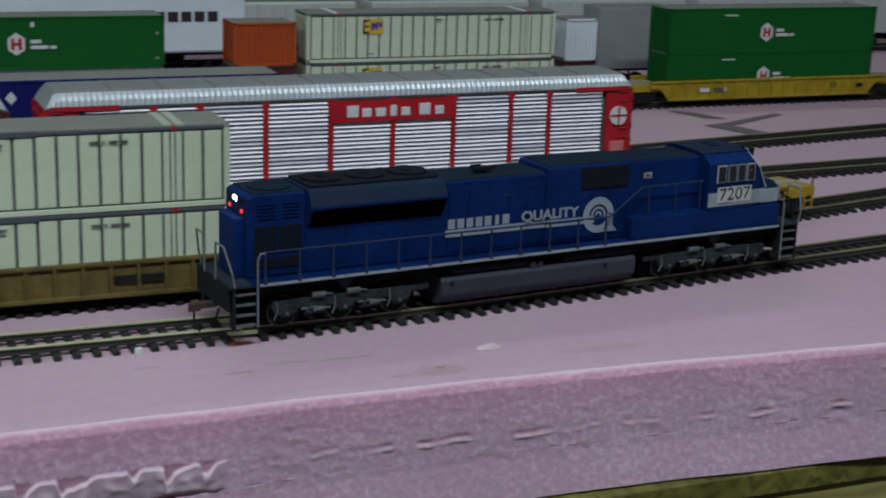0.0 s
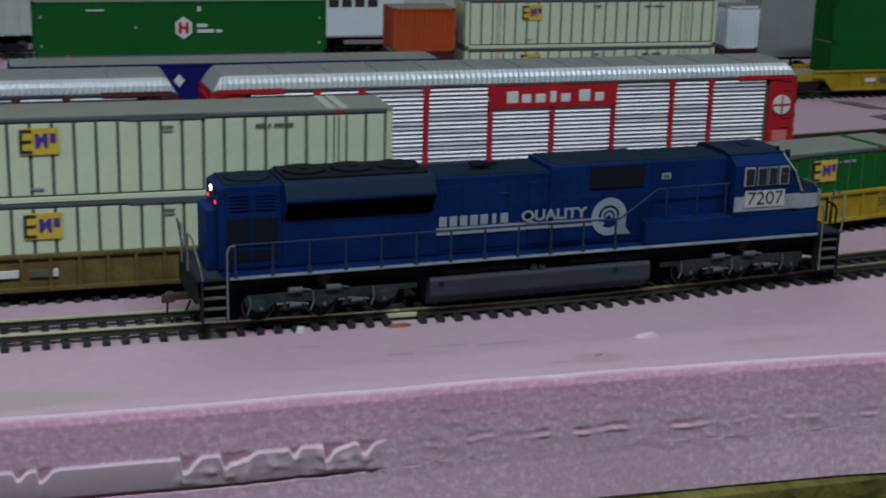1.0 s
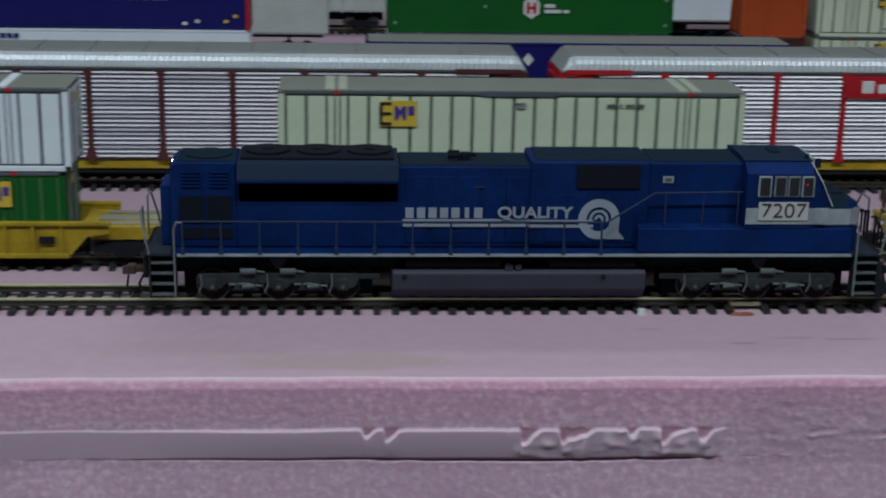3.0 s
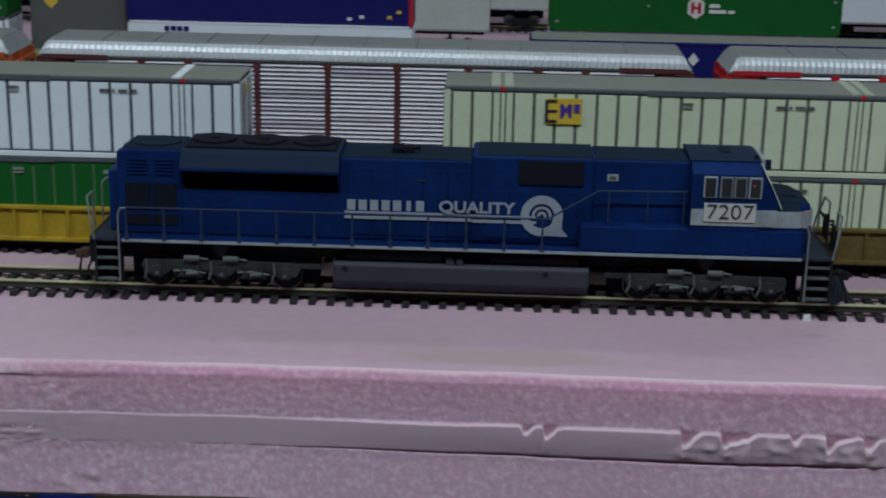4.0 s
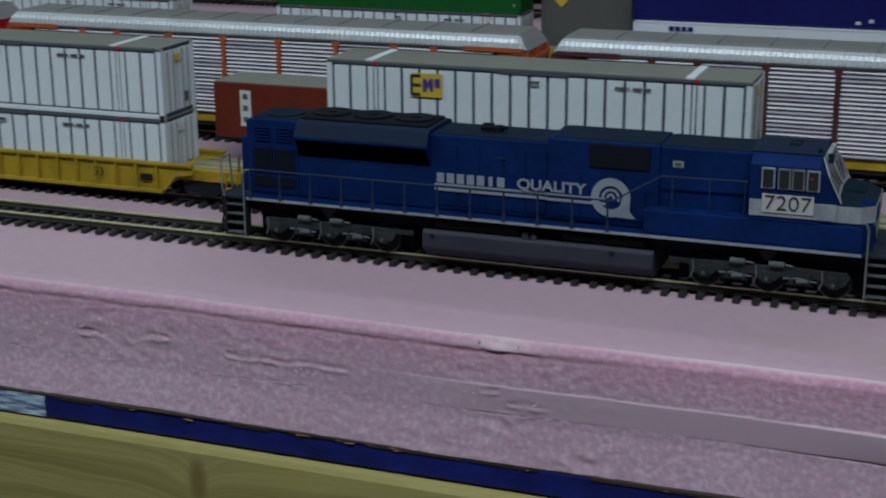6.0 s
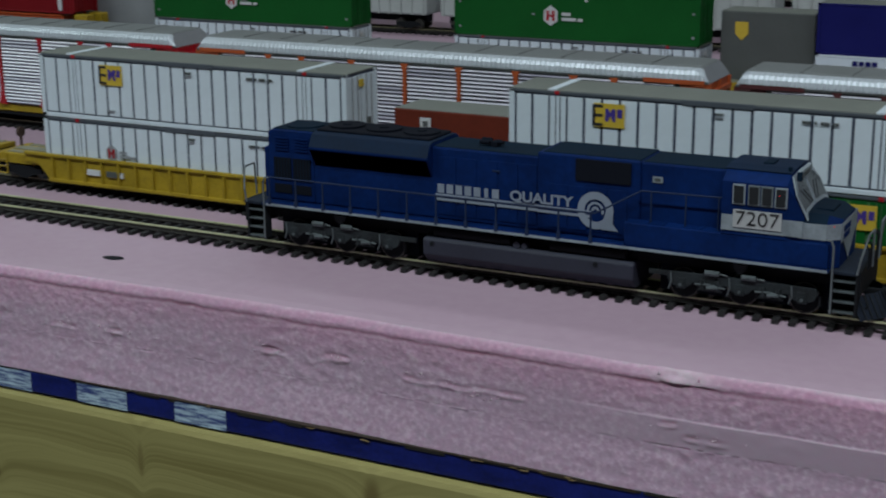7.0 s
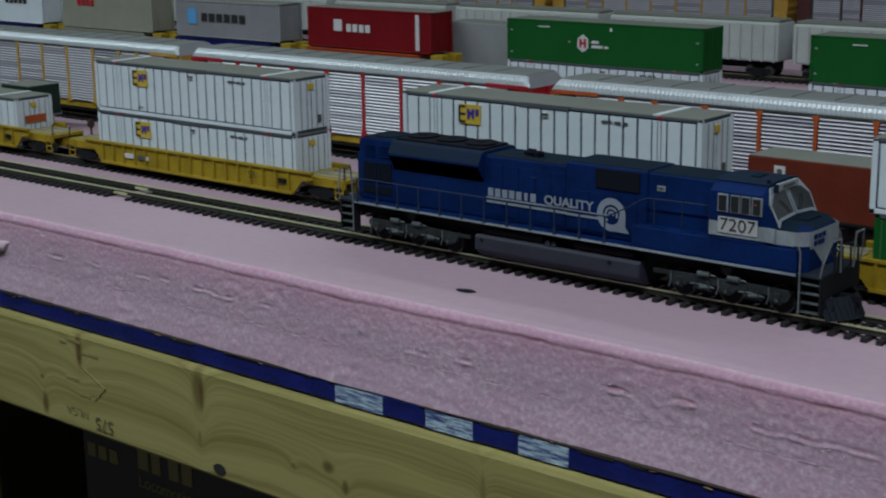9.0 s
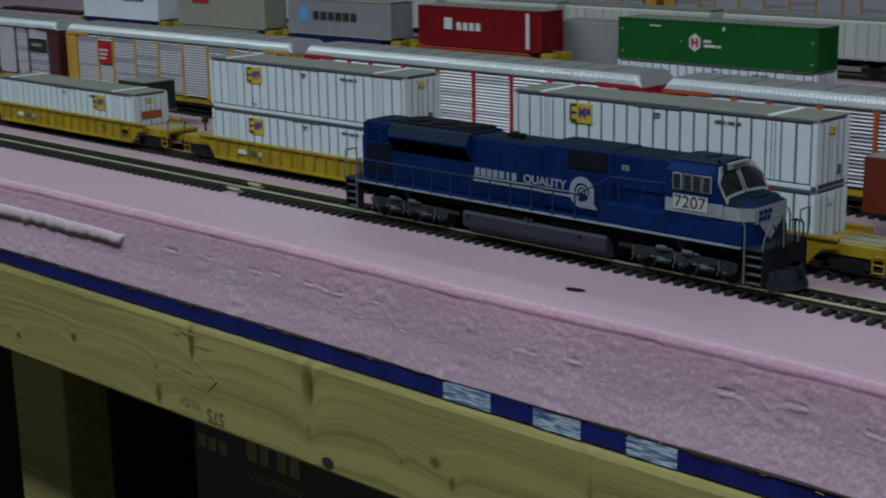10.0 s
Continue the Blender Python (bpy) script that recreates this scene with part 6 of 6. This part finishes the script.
    for zz, w in ((0.0392, 0.009), (0.0364, 0.008)):
        for k in range(3):
            yy = -0.0100 + k * w * 0.42
            part("nose_lettering", add_box(bm_new(), 0.2434, 0.2439, yy, yy + w * 0.3, zz - 0.0010, zz + 0.0010), BLUE, nose)
    for s in (-1, 1):
        bm = bm_new()
        add_rod(bm, (0.2404, s * 0.0150, 0.0410), (0.2411, s * 0.0150, 0.0410), 0.0004, 10)
        part("marker_light", bm, MARKRED if s < 0 else DARK, nose, "dim red marker")
    part("nose_hatch", add_box(bm_new(), 0.2320, 0.2385, -0.0060, 0.0060, 0.0440, 0.0452, 0.0002), ROOFBLUE, nose)
    # lamps at the long-hood end
    for s in (-1, 1):
        bm = bm_new()
        add_rod(bm, (-0.0104, s * 0.0013, 0.0540), (-0.0097, s * 0.0013, 0.0540), 0.0010, 12)
        part("headlight", bm, LAMPWHITE, lo, "lit white headlight")
        bm = bm_new()
        add_rod(bm, (-0.0104, s * 0.0062, 0.0502), (-0.0097, s * 0.0062, 0.0502), 0.0008, 12)
        part("marker_light", bm, LAMPRED, lo, "lit red marker")
        bm = bm_new()
        add_box(bm, -0.0106, -0.0097, s * 0.0045 - 0.0022, s * 0.0045 + 0.0022, 0.0530, 0.0552)
        part("number_board", bm, DARK, lo)
    # lettering on the hood: plain blocks for the name, stripes and emblem
    y = -0.0116
    for k in range(7):
        x = 0.0763 + k * 0.0042
        bm = bm_new()
        w = 0.0008 if k == 5 else 0.0015
        add_box(bm, x - w, x + w, y - 0.0002, y + 0.0003, 0.0365, 0.0403)
        part("name_block", bm, WHITE, lo)
    text_mesh("slogan", "QUALITY", 0.0058, WHITE, lo, pose(0.1222, -0.01245, 0.0386, 90, 0, 0), width=0.0279, bold=0.00016)
    for zz in (0.0332, 0.0350):
        part("letter_stripe", add_box(bm_new(), 0.0738, 0.1204, y - 0.0002, y + 0.0003, zz, zz + 0.0010), WHITE, lo)
        part("letter_stripe", add_box(bm_new(), 0.1205, 0.1440, -0.0126, -0.0121, zz, zz + 0.0010), WHITE, lo)
    yq = -0.0126
    bm = bm_new()
    def ring(bm, cx, cz, r0, r1, a0, a1, n=36):
        vs = []
        for i in range(n + 1):
            a = a0 + (a1 - a0) * i / n
            vs.append([bm.verts.new((cx + r * math.cos(a), yq - 0.0001, cz + r * math.sin(a))) for r in (r0, r1)])
        for p, q in zip(vs, vs[1:]):
            bm.faces.new((p[0], p[1], q[1], q[0]))
    cx, cz = 0.1460, 0.0364
    ring(bm, cx, cz, 0.0046, 0.0077, 0, 2 * math.pi)
    ring(bm, cx, cz, 0.0026, 0.0036, -0.4, math.pi * 1.05)
    ring(bm, cx, cz, 0.0007, 0.0017, -0.4, math.pi * 1.05)
    bm.faces.new([bm.verts.new((cx + a, yq - 0.0001, cz + b)) for a, b in ((0.0025, -0.0076), (0.0098, -0.0076), (0.0075, -0.0048), (0.0075, 0.0006), (0.0045, 0.0006))])
    bmesh.ops.recalc_face_normals(bm, faces=bm.faces[:])
    part("emblem", bm, WHITE, lo, "white ring emblem")
    # trucks, steps, couplers
    loco_truck(lo, (0.0045, 0.0285, 0.0520))
    loco_truck(lo, (0.1830, 0.2065, 0.2305))
    for e, xs in ((-1, (-0.0175, -0.0085)), (1, (0.2420, 0.2510))):
        xa, xb = xs
        for s in (-1, 1):
            bm = bm_new()
            add_box(bm, xa, xb, s * 0.0138 - 0.0002, s * 0.0138 + 0.0002, 0.0080, 0.0245)
            for x in (xa, xb):
                add_box(bm, x - 0.0004, x + 0.0004, s * 0.0160 - 0.0022, s * 0.0160 + 0.0024, 0.0080, 0.0245)
            well = part("step_well", bm, DARK, lo)
            for k in range(4):
                zz = 0.0088 + k * 0.0040
                part("tread", add_box(bm_new(), xa + 0.0004, xb - 0.0004, s * 0.0160 - 0.0020, s * 0.0160 + 0.0022, zz, zz + 0.0006), PIPE, well)
            bm = bm_new()
            yy = s * 0.0186
            out = xa if e < 0 else xb
            inn = xb if e < 0 else xa
            add_path(bm, [(inn, yy, 0.0085), (inn, yy, 0.0340), (inn + (-e) * 0.0010, yy, 0.0365), (inn + (-e) * 0.0030, yy, 0.0365)], 0.00042, 6)
            add_path(bm, [(out, yy, 0.0245), (out + e * 0.0010, yy, 0.0300), (out + e * 0.0030, s * 0.0150, 0.0395), (out + e * 0.0032, s * 0.0070, 0.0395), (out + e * 0.0030, s * 0.0060, 0.0250)], 0.00042, 6)
            part("end_handrail", bm, GRAB, lo)
        x = -0.0185 if e < 0 else 0.2505
        bm = bm_new()
        add_box(bm, min(x, x + e * 0.0015), max(x, x + e * 0.0015), -0.0165, 0.0165, 0.0150, 0.0250, 0.0003)
        pilot = part("pilot", bm, DARK, lo)
        bm = bm_new()
        add_box(bm, min(x, x + e * 0.007), max(x, x + e * 0.007), -0.0014, 0.0014, 0.0124, 0.0148, 0.0003)
        add_box(bm, min(x + e * 0.0062, x + e * 0.0095), max(x + e * 0.0062, x + e * 0.0095), -0.0020, 0.0018, 0.0117, 0.0154, 0.0006)
        add_box(bm, min(x + e * 0.0085, x + e * 0.0112), max(x + e * 0.0085, x + e * 0.0112), -0.0024, -0.0008, 0.0119, 0.0152, 0.0004)
        part("coupler", bm, RUST if e < 0 else DARK, pilot, "knuckle coupler")
        bm = bm_new()
        add_path(bm, [(x + e * 0.009, -0.0015, 0.0120), (x + e * 0.0095, -0.0030, 0.0075), (x + e * 0.0080, -0.0055, 0.0052)], 0.00045, 6)
        add_path(bm, [(x + e * 0.002, -0.0100, 0.0150), (x + e * 0.004, -0.0110, 0.0110), (x + e * 0.002, -0.0120, 0.0085)], 0.00045, 6)
        part("air_hose", bm, DARK, pilot)
    bm = bm_new()
    v = [(-0.0150, 0.2515), (-0.0060, 0.2590), (0.0, 0.2605), (0.0060, 0.2590), (0.0150, 0.2515)]
    lo_r = [bm.verts.new((x + 0.0012, y, 0.0058)) for y, x in v]
    hi_r = [bm.verts.new((x - 0.0030, y, 0.0150)) for y, x in v]
    for i in range(4):
        bm.faces.new((lo_r[i], lo_r[i + 1], hi_r[i + 1], hi_r[i]))
    bmesh.ops.solidify(bm, geom=bm.faces[:], thickness=0.0008)
    plow = part("plow", bm, PLATFORM, lo, "grey snow plow")
    for yy in np.linspace(-0.0135, 0.0135, 13):
        xx = 0.2612 - 0.0085 * (abs(yy) / 0.015) ** 1.4
        part("plow_rib", add_rod(bm_new(), (xx + 0.0012, yy, 0.0060), (xx - 0.0030, yy, 0.0150), 0.00024, 5), TRUCK, plow)
    bm = bm_new()
    for s in (-1, 1):
        for k, yy in enumerate((0.004, 0.0075, 0.011)):
            add_path(bm, [(0.2535, s * yy, 0.0250), (0.2535, s * yy, 0.0355 - 0.0015 * k), (0.2515, s * yy, 0.0350)], 0.0005, 5)
    part("mu_hose", bm, DARK, lo)
    # side handrails
    for s in (-1, 1):
        yy = s * 0.0184
        rail = part("handrail", add_path(bm_new(), [(-0.0060, yy, 0.0368), (0.1480, yy, 0.0368), (0.1660, s * 0.0150, 0.0470), (0.1985, s * 0.0150, 0.0475)], 0.00036, 6), RAILGREY, lo)
        for k in range(12):
            x = -0.0055 + k * 0.0138
            bm = bm_new()
            add_rod(bm, (x, yy, 0.0245), (x, yy, 0.0368), 0.00042, 6)
            add_box(bm, x - 0.0007, x + 0.0007, yy - 0.0004, yy + 0.0004, 0.0245, 0.0275)
            part("stanchion", bm, RAILGREY, rail)
        for x in (0.1700, 0.1840, 0.1970):
            part("stanchion", add_rod(bm_new(), (x, s * 0.0150, 0.0345), (x, s * 0.0150, 0.0474), 0.00036, 6), RAILGREY, rail)
    return lo

# ================= tracks and trains in their places =================
build_track("a", -2.3, 1.3, "model railway track with black ties, the running track", True, True)
build_track("b", -2.3, 1.3, "model railway track under the double-stack cars", False, False)
build_track("c", -2.3, 1.3, "model railway track under the auto carriers", False, False)
build_track("d", -0.6, 1.4, "empty model railway track in the yard", False, False)
build_track("e", -2.4, 1.4, "model railway track under the container cars", False, False)
build_track("f", -2.4, 1.4, "model railway track in the back of the yards", False, False)
build_track("g", -2.4, 1.4, "model railway track under the pale freight cars", False, False)

DECK = 0.0078
GREENLOGO = 0.062
ALONELOGO = 0.033
# track b: double stacks
for x0, low, high in ((-0.1855, "cream", "cream"), (-0.4515, "green", "white"), (-0.7205, "hexwhite", "white"), (-0.9905, "white", "white")):
    at = track_pose("b", x0, x0 + L53)
    if low == "cream":
        well_car("olive-brown weathered well car under cream containers", at, paint=OLIVE)
    else:
        well_car("yellow articulated well car, weathered, under stacked containers", at)
    for lvl, kind in ((0, low), (1, high)):
        m = at @ pose(0, 0, DECK + lvl * 0.0332)
        if kind == "cream":
            ribbed_container("cream ribbed container with yellow logo, " + ("upper" if lvl else "lower") + " of a stack", m, CREAM, CREAMGROOVESHADE, light=1, band=CREAMBAND)
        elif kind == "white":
            ribbed_container("white ribbed container with yellow logo, " + ("upper" if lvl else "lower") + " of a stack", m, CWHITE, WHITEGROOVESHADE)
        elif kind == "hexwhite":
            ribbed_container("white ribbed container with red hexagon logo in a well car", m, CWHITE, WHITEGROOVESHADE, logo="hex")
        else:
            ribbed_container("green ribbed container in a yellow well car", m, GREEN, GREENGROOVE, length=0.1800, logo="block", logo_x=GREENLOGO)
at = track_pose("b", 0.105, 0.105 + L53)
well_car("yellow well car with a single green container", at)
ribbed_container("green ribbed container alone in its well car", at @ pose(-0.0135, 0, DECK), GREEN, GREENGROOVE, length=0.1800, logo="block", band=GREEN, logo_x=ALONELOGO)
for x0 in (-1.268, -1.538):
    at = track_pose("b", x0, x0 + L53)
    well_car("yellow well car with a single white container", at)
    c = ribbed_container("white ribbed container alone in its well car", at @ pose(0, 0, DECK), CWHITE, WHITEGROOVESHADE, logo_x=0.0495)
    part("end_sticker", add_box(bm_new(), L53 / 2 + 0.0002, L53 / 2 + 0.0008, -0.0085, 0.0085, 0.0150, 0.0200), RORANGE, c, "orange-red sticker across the end doors")

# track c: auto carriers
autorack("silver auto carrier with red posts and red name board", track_pose("c", -0.052, 0.252), RED, RED, "wide")
autorack("silver auto carrier with maroon posts", track_pose("c", -0.382, -0.076), MAROON, MAROON)
autorack("silver auto carrier with orange posts", track_pose("c", -0.708, -0.402), RORANGE, RORANGE)
autorack("silver auto carrier with red posts", track_pose("c", -1.036, -0.730), RED, RED)
autorack("silver auto carrier with yellow posts and red square sign", track_pose("c", -1.362, -1.056), RYELLOW, RYELLOW, "square")
autorack("silver auto carrier with dark maroon posts", track_pose("c", -1.690, -1.384), MAROON, MAROON, "dark")

# brown container on a chassis between the tracks
brown = trailer("brown container on a black road chassis between the tracks", pose(-0.484, 0.1340, 0, 0, 0, 0), BROWN, 0.140, height=0.0300, base=0.0140, legs=False)
plain_mark(brown, -0.0515, 0.0310, 0.0060, 0.0185, -0.0148, PLATEWHITE)
for k in range(3):
    plain_mark(brown, -0.0515, 0.0372 - 0.0060 * k, 0.0028, 0.0028, -0.0150, DARKGREY)

trailer("dark green road trailer standing behind the white container", pose(-1.179, 0.118, 0), DARKGREEN, 0.036, height=0.0240, base=0.0120, legs=False)

# track e: double stacks
def far_stack(x0, x1, low_m, plain=False):
    at = track_pose("e", x0, x1)
    well_car("yellow well car in the back of the yard", at, length=x1 - x0 + 0.075, well=x1 - x0 + 0.006)
    if not plain:
        ribbed_container("pale ribbed lower container in the back of the yard", at @ pose(0, 0, DECK), low_m, WHITEGROOVESHADE if low_m is CWHITE else CREAMGROOVESHADE, logo="none" if low_m is CWHITE else "block")
    else:
        c = smooth_container("plain white lower container in the back of the yard", at @ pose(0, 0, DECK), low_m, x1 - x0)
        for k in range(4):
            plain_mark(c, -0.067 + 0.0042 * k, 0.0285, 0.0032, 0.0030, -W53 / 2 - 0.0001, NAVY)
    return at @ pose(0, 0, DECK + 0.0332)


for x0 in (-0.1320, -0.6700, -0.9425):
    m = far_stack(x0, x0 + L53, CWHITE)
    c = smooth_container("green container with white hexagon logo, upper of a stack", m, GREEN)
    hex_logo(c, 0.0 if x0 > -0.2 else -0.0165, 0.0165, -W53 / 2 - 0.0003, 1.15)
    plain_mark(c, 0.010, 0.0285, 0.0020, 0.0030, -W53 / 2 - 0.0001, PLATEWHITE)
    plain_mark(c, -0.055, 0.0280, 0.0110, 0.0009, -W53 / 2 - 0.0001, PLATEWHITE)
    for xx, zz in ((-0.088, 0.006), (0.088, 0.006), (-0.088, 0.024), (0.088, 0.022), (-0.030, 0.017)):
        plain_mark(c, xx, zz, 0.0016, 0.0016, -W53 / 2 - 0.0001, GREYC)
# green pair at the curve
at = track_pose("e", 0.4290, 0.4290 + L53)
well_car("yellow well car under two green containers", at)
for lvl in (0, 1):
    c = smooth_container("green container with white hexagon logo in a pair", at @ pose(0, 0, DECK + 0.013 * 0 + lvl * 0.0332), GREEN)
    hex_logo(c, -0.0080, 0.0150, -W53 / 2 - 0.0003, 1.15)
    plain_mark(c, -0.040, 0.0280, 0.0110, 0.0009, -W53 / 2 - 0.0001, PLATEWHITE)
# cream pair
m = far_stack(0.1490, 0.1490 + L53, CREAM)
ribbed_container("cream ribbed container with yellow logo, upper of a stack", m, CREAM, CREAMGROOVESHADE, band=PLATEWHITE)
smooth_container("small orange-red container beside the cream stack", track_pose("e", 0.099, 0.142, 0.040), ORANGE, 0.043, 0.0285, corrugated=True)
smooth_container("plain dark lower container in the back of the yard", track_pose("e", 0.099, 0.142, DECK), MAROON, 0.043, 0.032, corrugated=True)
smooth_container("pale blue-white corrugated container between the stacks", pose(0.373, 0.470, 0.0330), CWHITE, 0.026, 0.0310, corrugated=True)
smooth_container("plain dark lower container under the pale one", pose(0.373, 0.470, 0), MAROON, 0.026, 0.0330, corrugated=True)
trailer("plain grey road trailer standing behind the green pair", pose(0.445, 0.515, 0), GREYC, 0.066, height=0.0480, base=0.0190)
# navy container over white
m = far_stack(-0.4060, -0.4060 + L53, CWHITE, plain=True)
c = smooth_container("navy blue container with red end posts, upper of a stack", m, NAVY)
part("end_stripe", add_box(bm_new(), 0.0905, 0.0930, -0.0151, 0.0151, 0.0, H96), RED, c)
for k in range(6):
    plain_mark(c, 0.010 + k * 0.0060, 0.0215, 0.0042, 0.0050, -W53 / 2 - 0.0001, PLATEWHITE)
for xx, zz, mm in ((0.060, 0.0055, PLATEWHITE), (0.052, 0.004, PLATEWHITE), (0.078, 0.0055, LOGOYELLOW), (0.084, 0.009, LOGOYELLOW)):
    plain_mark(c, xx, zz, 0.0030, 0.0020, -W53 / 2 - 0.0001, mm)
trailer("pale grey road trailer parked in the back of the yard", pose(-0.2020, 0.560, 0), FARWHITE, 0.061, height=0.0460, base=0.0205)
t = trailer("dark grey road trailer with a small gold shield", pose(-0.4420, 0.450, 0), DARKGREY, 0.064, height=0.0500, base=0.0150)
part("shield", add_prism(bm_new(), [(-0.022, 0.058), (-0.013, 0.058), (-0.013, 0.050), (-0.0175, 0.0455), (-0.022, 0.050)], "y", -0.0150, -0.0144), LOGOYELLOW, t)
# left part of the far row: shipping containers in wells
def ship_stack(x0, skin, low, label):
    at = track_pose("e", x0, x0 + 0.140)
    well_car("yellow well car under shipping containers", at, length=0.196, well=0.146)
    smooth_container("plain lower shipping container", at @ pose(0, 0, DECK), low, 0.140, 0.0298, corrugated=True)
    for e in (-1, 1):
        bm = bm_new()
        for yy in (-0.009, 0.009):
            add_box(bm, 0.008 + e * 0.0800 - 0.007, 0.008 + e * 0.0800 + 0.007, yy - 0.0050, yy + 0.0050, 0.0190, 0.0384, 0.0010)
        c = thing("end_bulkhead", "yellow well car bulkhead between the containers", "bulkhead", "bulkheads", at=at)
        part("bulkhead", bm, YELLOW, c)
    return smooth_container(label, at @ pose(0.008, 0, DECK + 0.0310), skin, 0.150, 0.0360, corrugated=True)


c = ship_stack(-1.1790, REDC, ORANGE, "dark red corrugated shipping container with white letters")
plain_mark(c, -0.0360, 0.0205, 0.0100, 0.0105, -0.0150, PLATEWHITE)
for k in range(4):
    plain_mark(c, -0.0225 + k * 0.0078, 0.0185, 0.0055, 0.0070, -0.0150, PLATEWHITE)
plain_mark(c, 0.0600, 0.018, 0.0040, 0.031, -0.0151, PLATEWHITE)
c = ship_stack(-1.3660, GREYC, NAVY, "grey corrugated shipping container with a light blue square")
plain_mark(c, -0.0500, 0.0200, 0.0130, 0.0150, -0.0150, LOGOBLUE)
for k in range(6):
    plain_mark(c, -0.0320 + k * 0.0110, 0.0195, 0.0082, 0.0080, -0.0150, BLACK)
c = ship_stack(-1.5540, TANC, TANC, "tan grey corrugated shipping container with red letters")
for k in range(4):
    plain_mark(c, -0.0450 + k * 0.0075, 0.0270, 0.0055, 0.0065, -0.0150, RED)
c = ship_stack(-1.7420, CWHITE, NAVY, "white shipping container with dark letters")
for k in range(5):
    plain_mark(c, 0.0100 + k * 0.0085, 0.0250, 0.0062, 0.0075, -0.0150, BLACK)
trailer("pale grey road trailer behind the red container", pose(-1.0000, 0.475, 0), GREYC, 0.080, height=0.044, base=0.020)
# navy car seen between the auto carriers
at = track_pose("d", -0.150, 0.078)
c = smooth_container("navy blue container car with a white diamond", at @ pose(0, 0, 0.0200), NAVY, 0.224, 0.0440)
bm = bm_new()
add_prism(bm, [(-0.0309, 0.0353), (-0.0281, 0.0387), (-0.0253, 0.0353), (-0.0281, 0.0319)], "y", -0.0152, -0.0147)
part("diamond", bm, PLATEWHITE, c)
well_car("dark low container flat car", at, length=0.27, well=0.226)

# far white rows
def far_white(x0, x1, label, skin=None, h=0.036, ribs=True, y=0.70):
    c = thing("covered_hopper", label, "rail car", "far white cars", at=pose((x0 + x1) / 2, y, 0))
    hl = (x1 - x0) / 2
    part("body", add_box(bm_new(), -hl, hl, -0.0165, 0.0165, 0.0185, 0.0185 + h, 0.002), skin or FARWHITE, c)
    rib = mesh_of("rib", add_box(bm_new(), -0.0009, 0.0009, -0.0176, -0.0160, 0.0185, 0.0185 + h - 0.002), skin or FARWHITE)
    if ribs:
        n = max(3, int((x1 - x0) / 0.011))
        for i in range(n):
            piece("rib", rib, c, (-hl + 0.004 + (2 * hl - 0.008) * i / (n - 1), 0, 0))
    part("roof", add_box(bm_new(), -hl + 0.001, hl - 0.001, -0.012, 0.012, 0.0185 + h - 0.0005, 0.0185 + h + 0.0025, 0.001), CROOF, c)
    part("centre_sill", add_box(bm_new(), -hl + 0.004, hl - 0.004, -0.004, 0.004, 0.0110, 0.0190), DARK, c)
    for e in (-1, 1):
        car_truck(c, e * (hl - 0.022))
    return c


x = -1.95
rnd = random.Random(11)
while x < 1.0:
    L = rnd.choice((0.150, 0.165, 0.185))
    far_white(x, x + L, "white ribbed freight car in the back of the yard")
    x += L + 0.014
for xa, m_, lab in ((-1.588, RYELLOW, "silver auto carrier with yellow posts behind white freight cars"), (-1.262, RYELLOW, "silver auto carrier with yellow posts behind white freight cars"), (-0.936, MAROON, "silver auto carrier with maroon posts behind white freight cars")):
    autorack(lab, pose(xa + 0.156, 0.95, 0), m_, m_)
x = -0.60
while x < 1.2:
    L = rnd.choice((0.18, 0.21, 0.25))
    far_white(x, x + L, "pale freight car at the back of the yard", rnd.choice((GREYC, FARWHITE, TANC)), 0.042, True, 0.95)
    x += L + 0.02
t = trailer("long white road trailer with dark lettering", pose(0.030, 0.640, 0), CWHITE, 0.26, height=0.042, base=0.022)
for k in range(9):
    plain_mark(t, 0.020 + k * 0.0105, 0.0500, 0.0080, 0.0080, -0.0147, BLACK)

loco = build_loco()


# ================= what moves =================
def loco_pose(dx):
    """Both trucks stand on the running track."""
    xa, xb = 0.0285 + dx, 0.2065 + dx
    ya, yb = track_y("a", xa), track_y("a", xb)
    turn = math.atan2(yb - ya, xb - xa)
    return pose(xa, ya, 0, 0, 0, math.degrees(turn)) @ pose(-0.0285, 0, 0)


TRAVEL = [(0.0, 0.0010), (0.5, -0.0345), (1.0, -0.0690), (1.5, -0.1035), (2.0, -0.1378), (2.5, -0.1717), (2.7, -0.1876), (4.0, -0.2932), (4.5, -0.3338), (5.0, -0.3745), (5.5, -0.4150),
          (6.0, -0.4555), (7.3, -0.5601), (7.5, -0.5763), (8.0, -0.6168), (8.5, -0.6565), (9.0, -0.6965), (9.5, -0.7372), (10.0, -0.7775)]


def motions():
    walk(loco, [(t, loco_pose(dx)) for t, dx in TRAVEL])
    # each wheel rolls by the way that the locomotive has gone
    times, gone = zip(*TRAVEL)
    for w, x, zc, r in WHEELS:
        rows = []
        for k in range(101):
            way = float(np.interp(k / 10, times, gone))
            rows.append((k / 10, pose(x, 0, zc, 0, math.degrees(way / r), 0)))
        walk(w, rows)


motions()
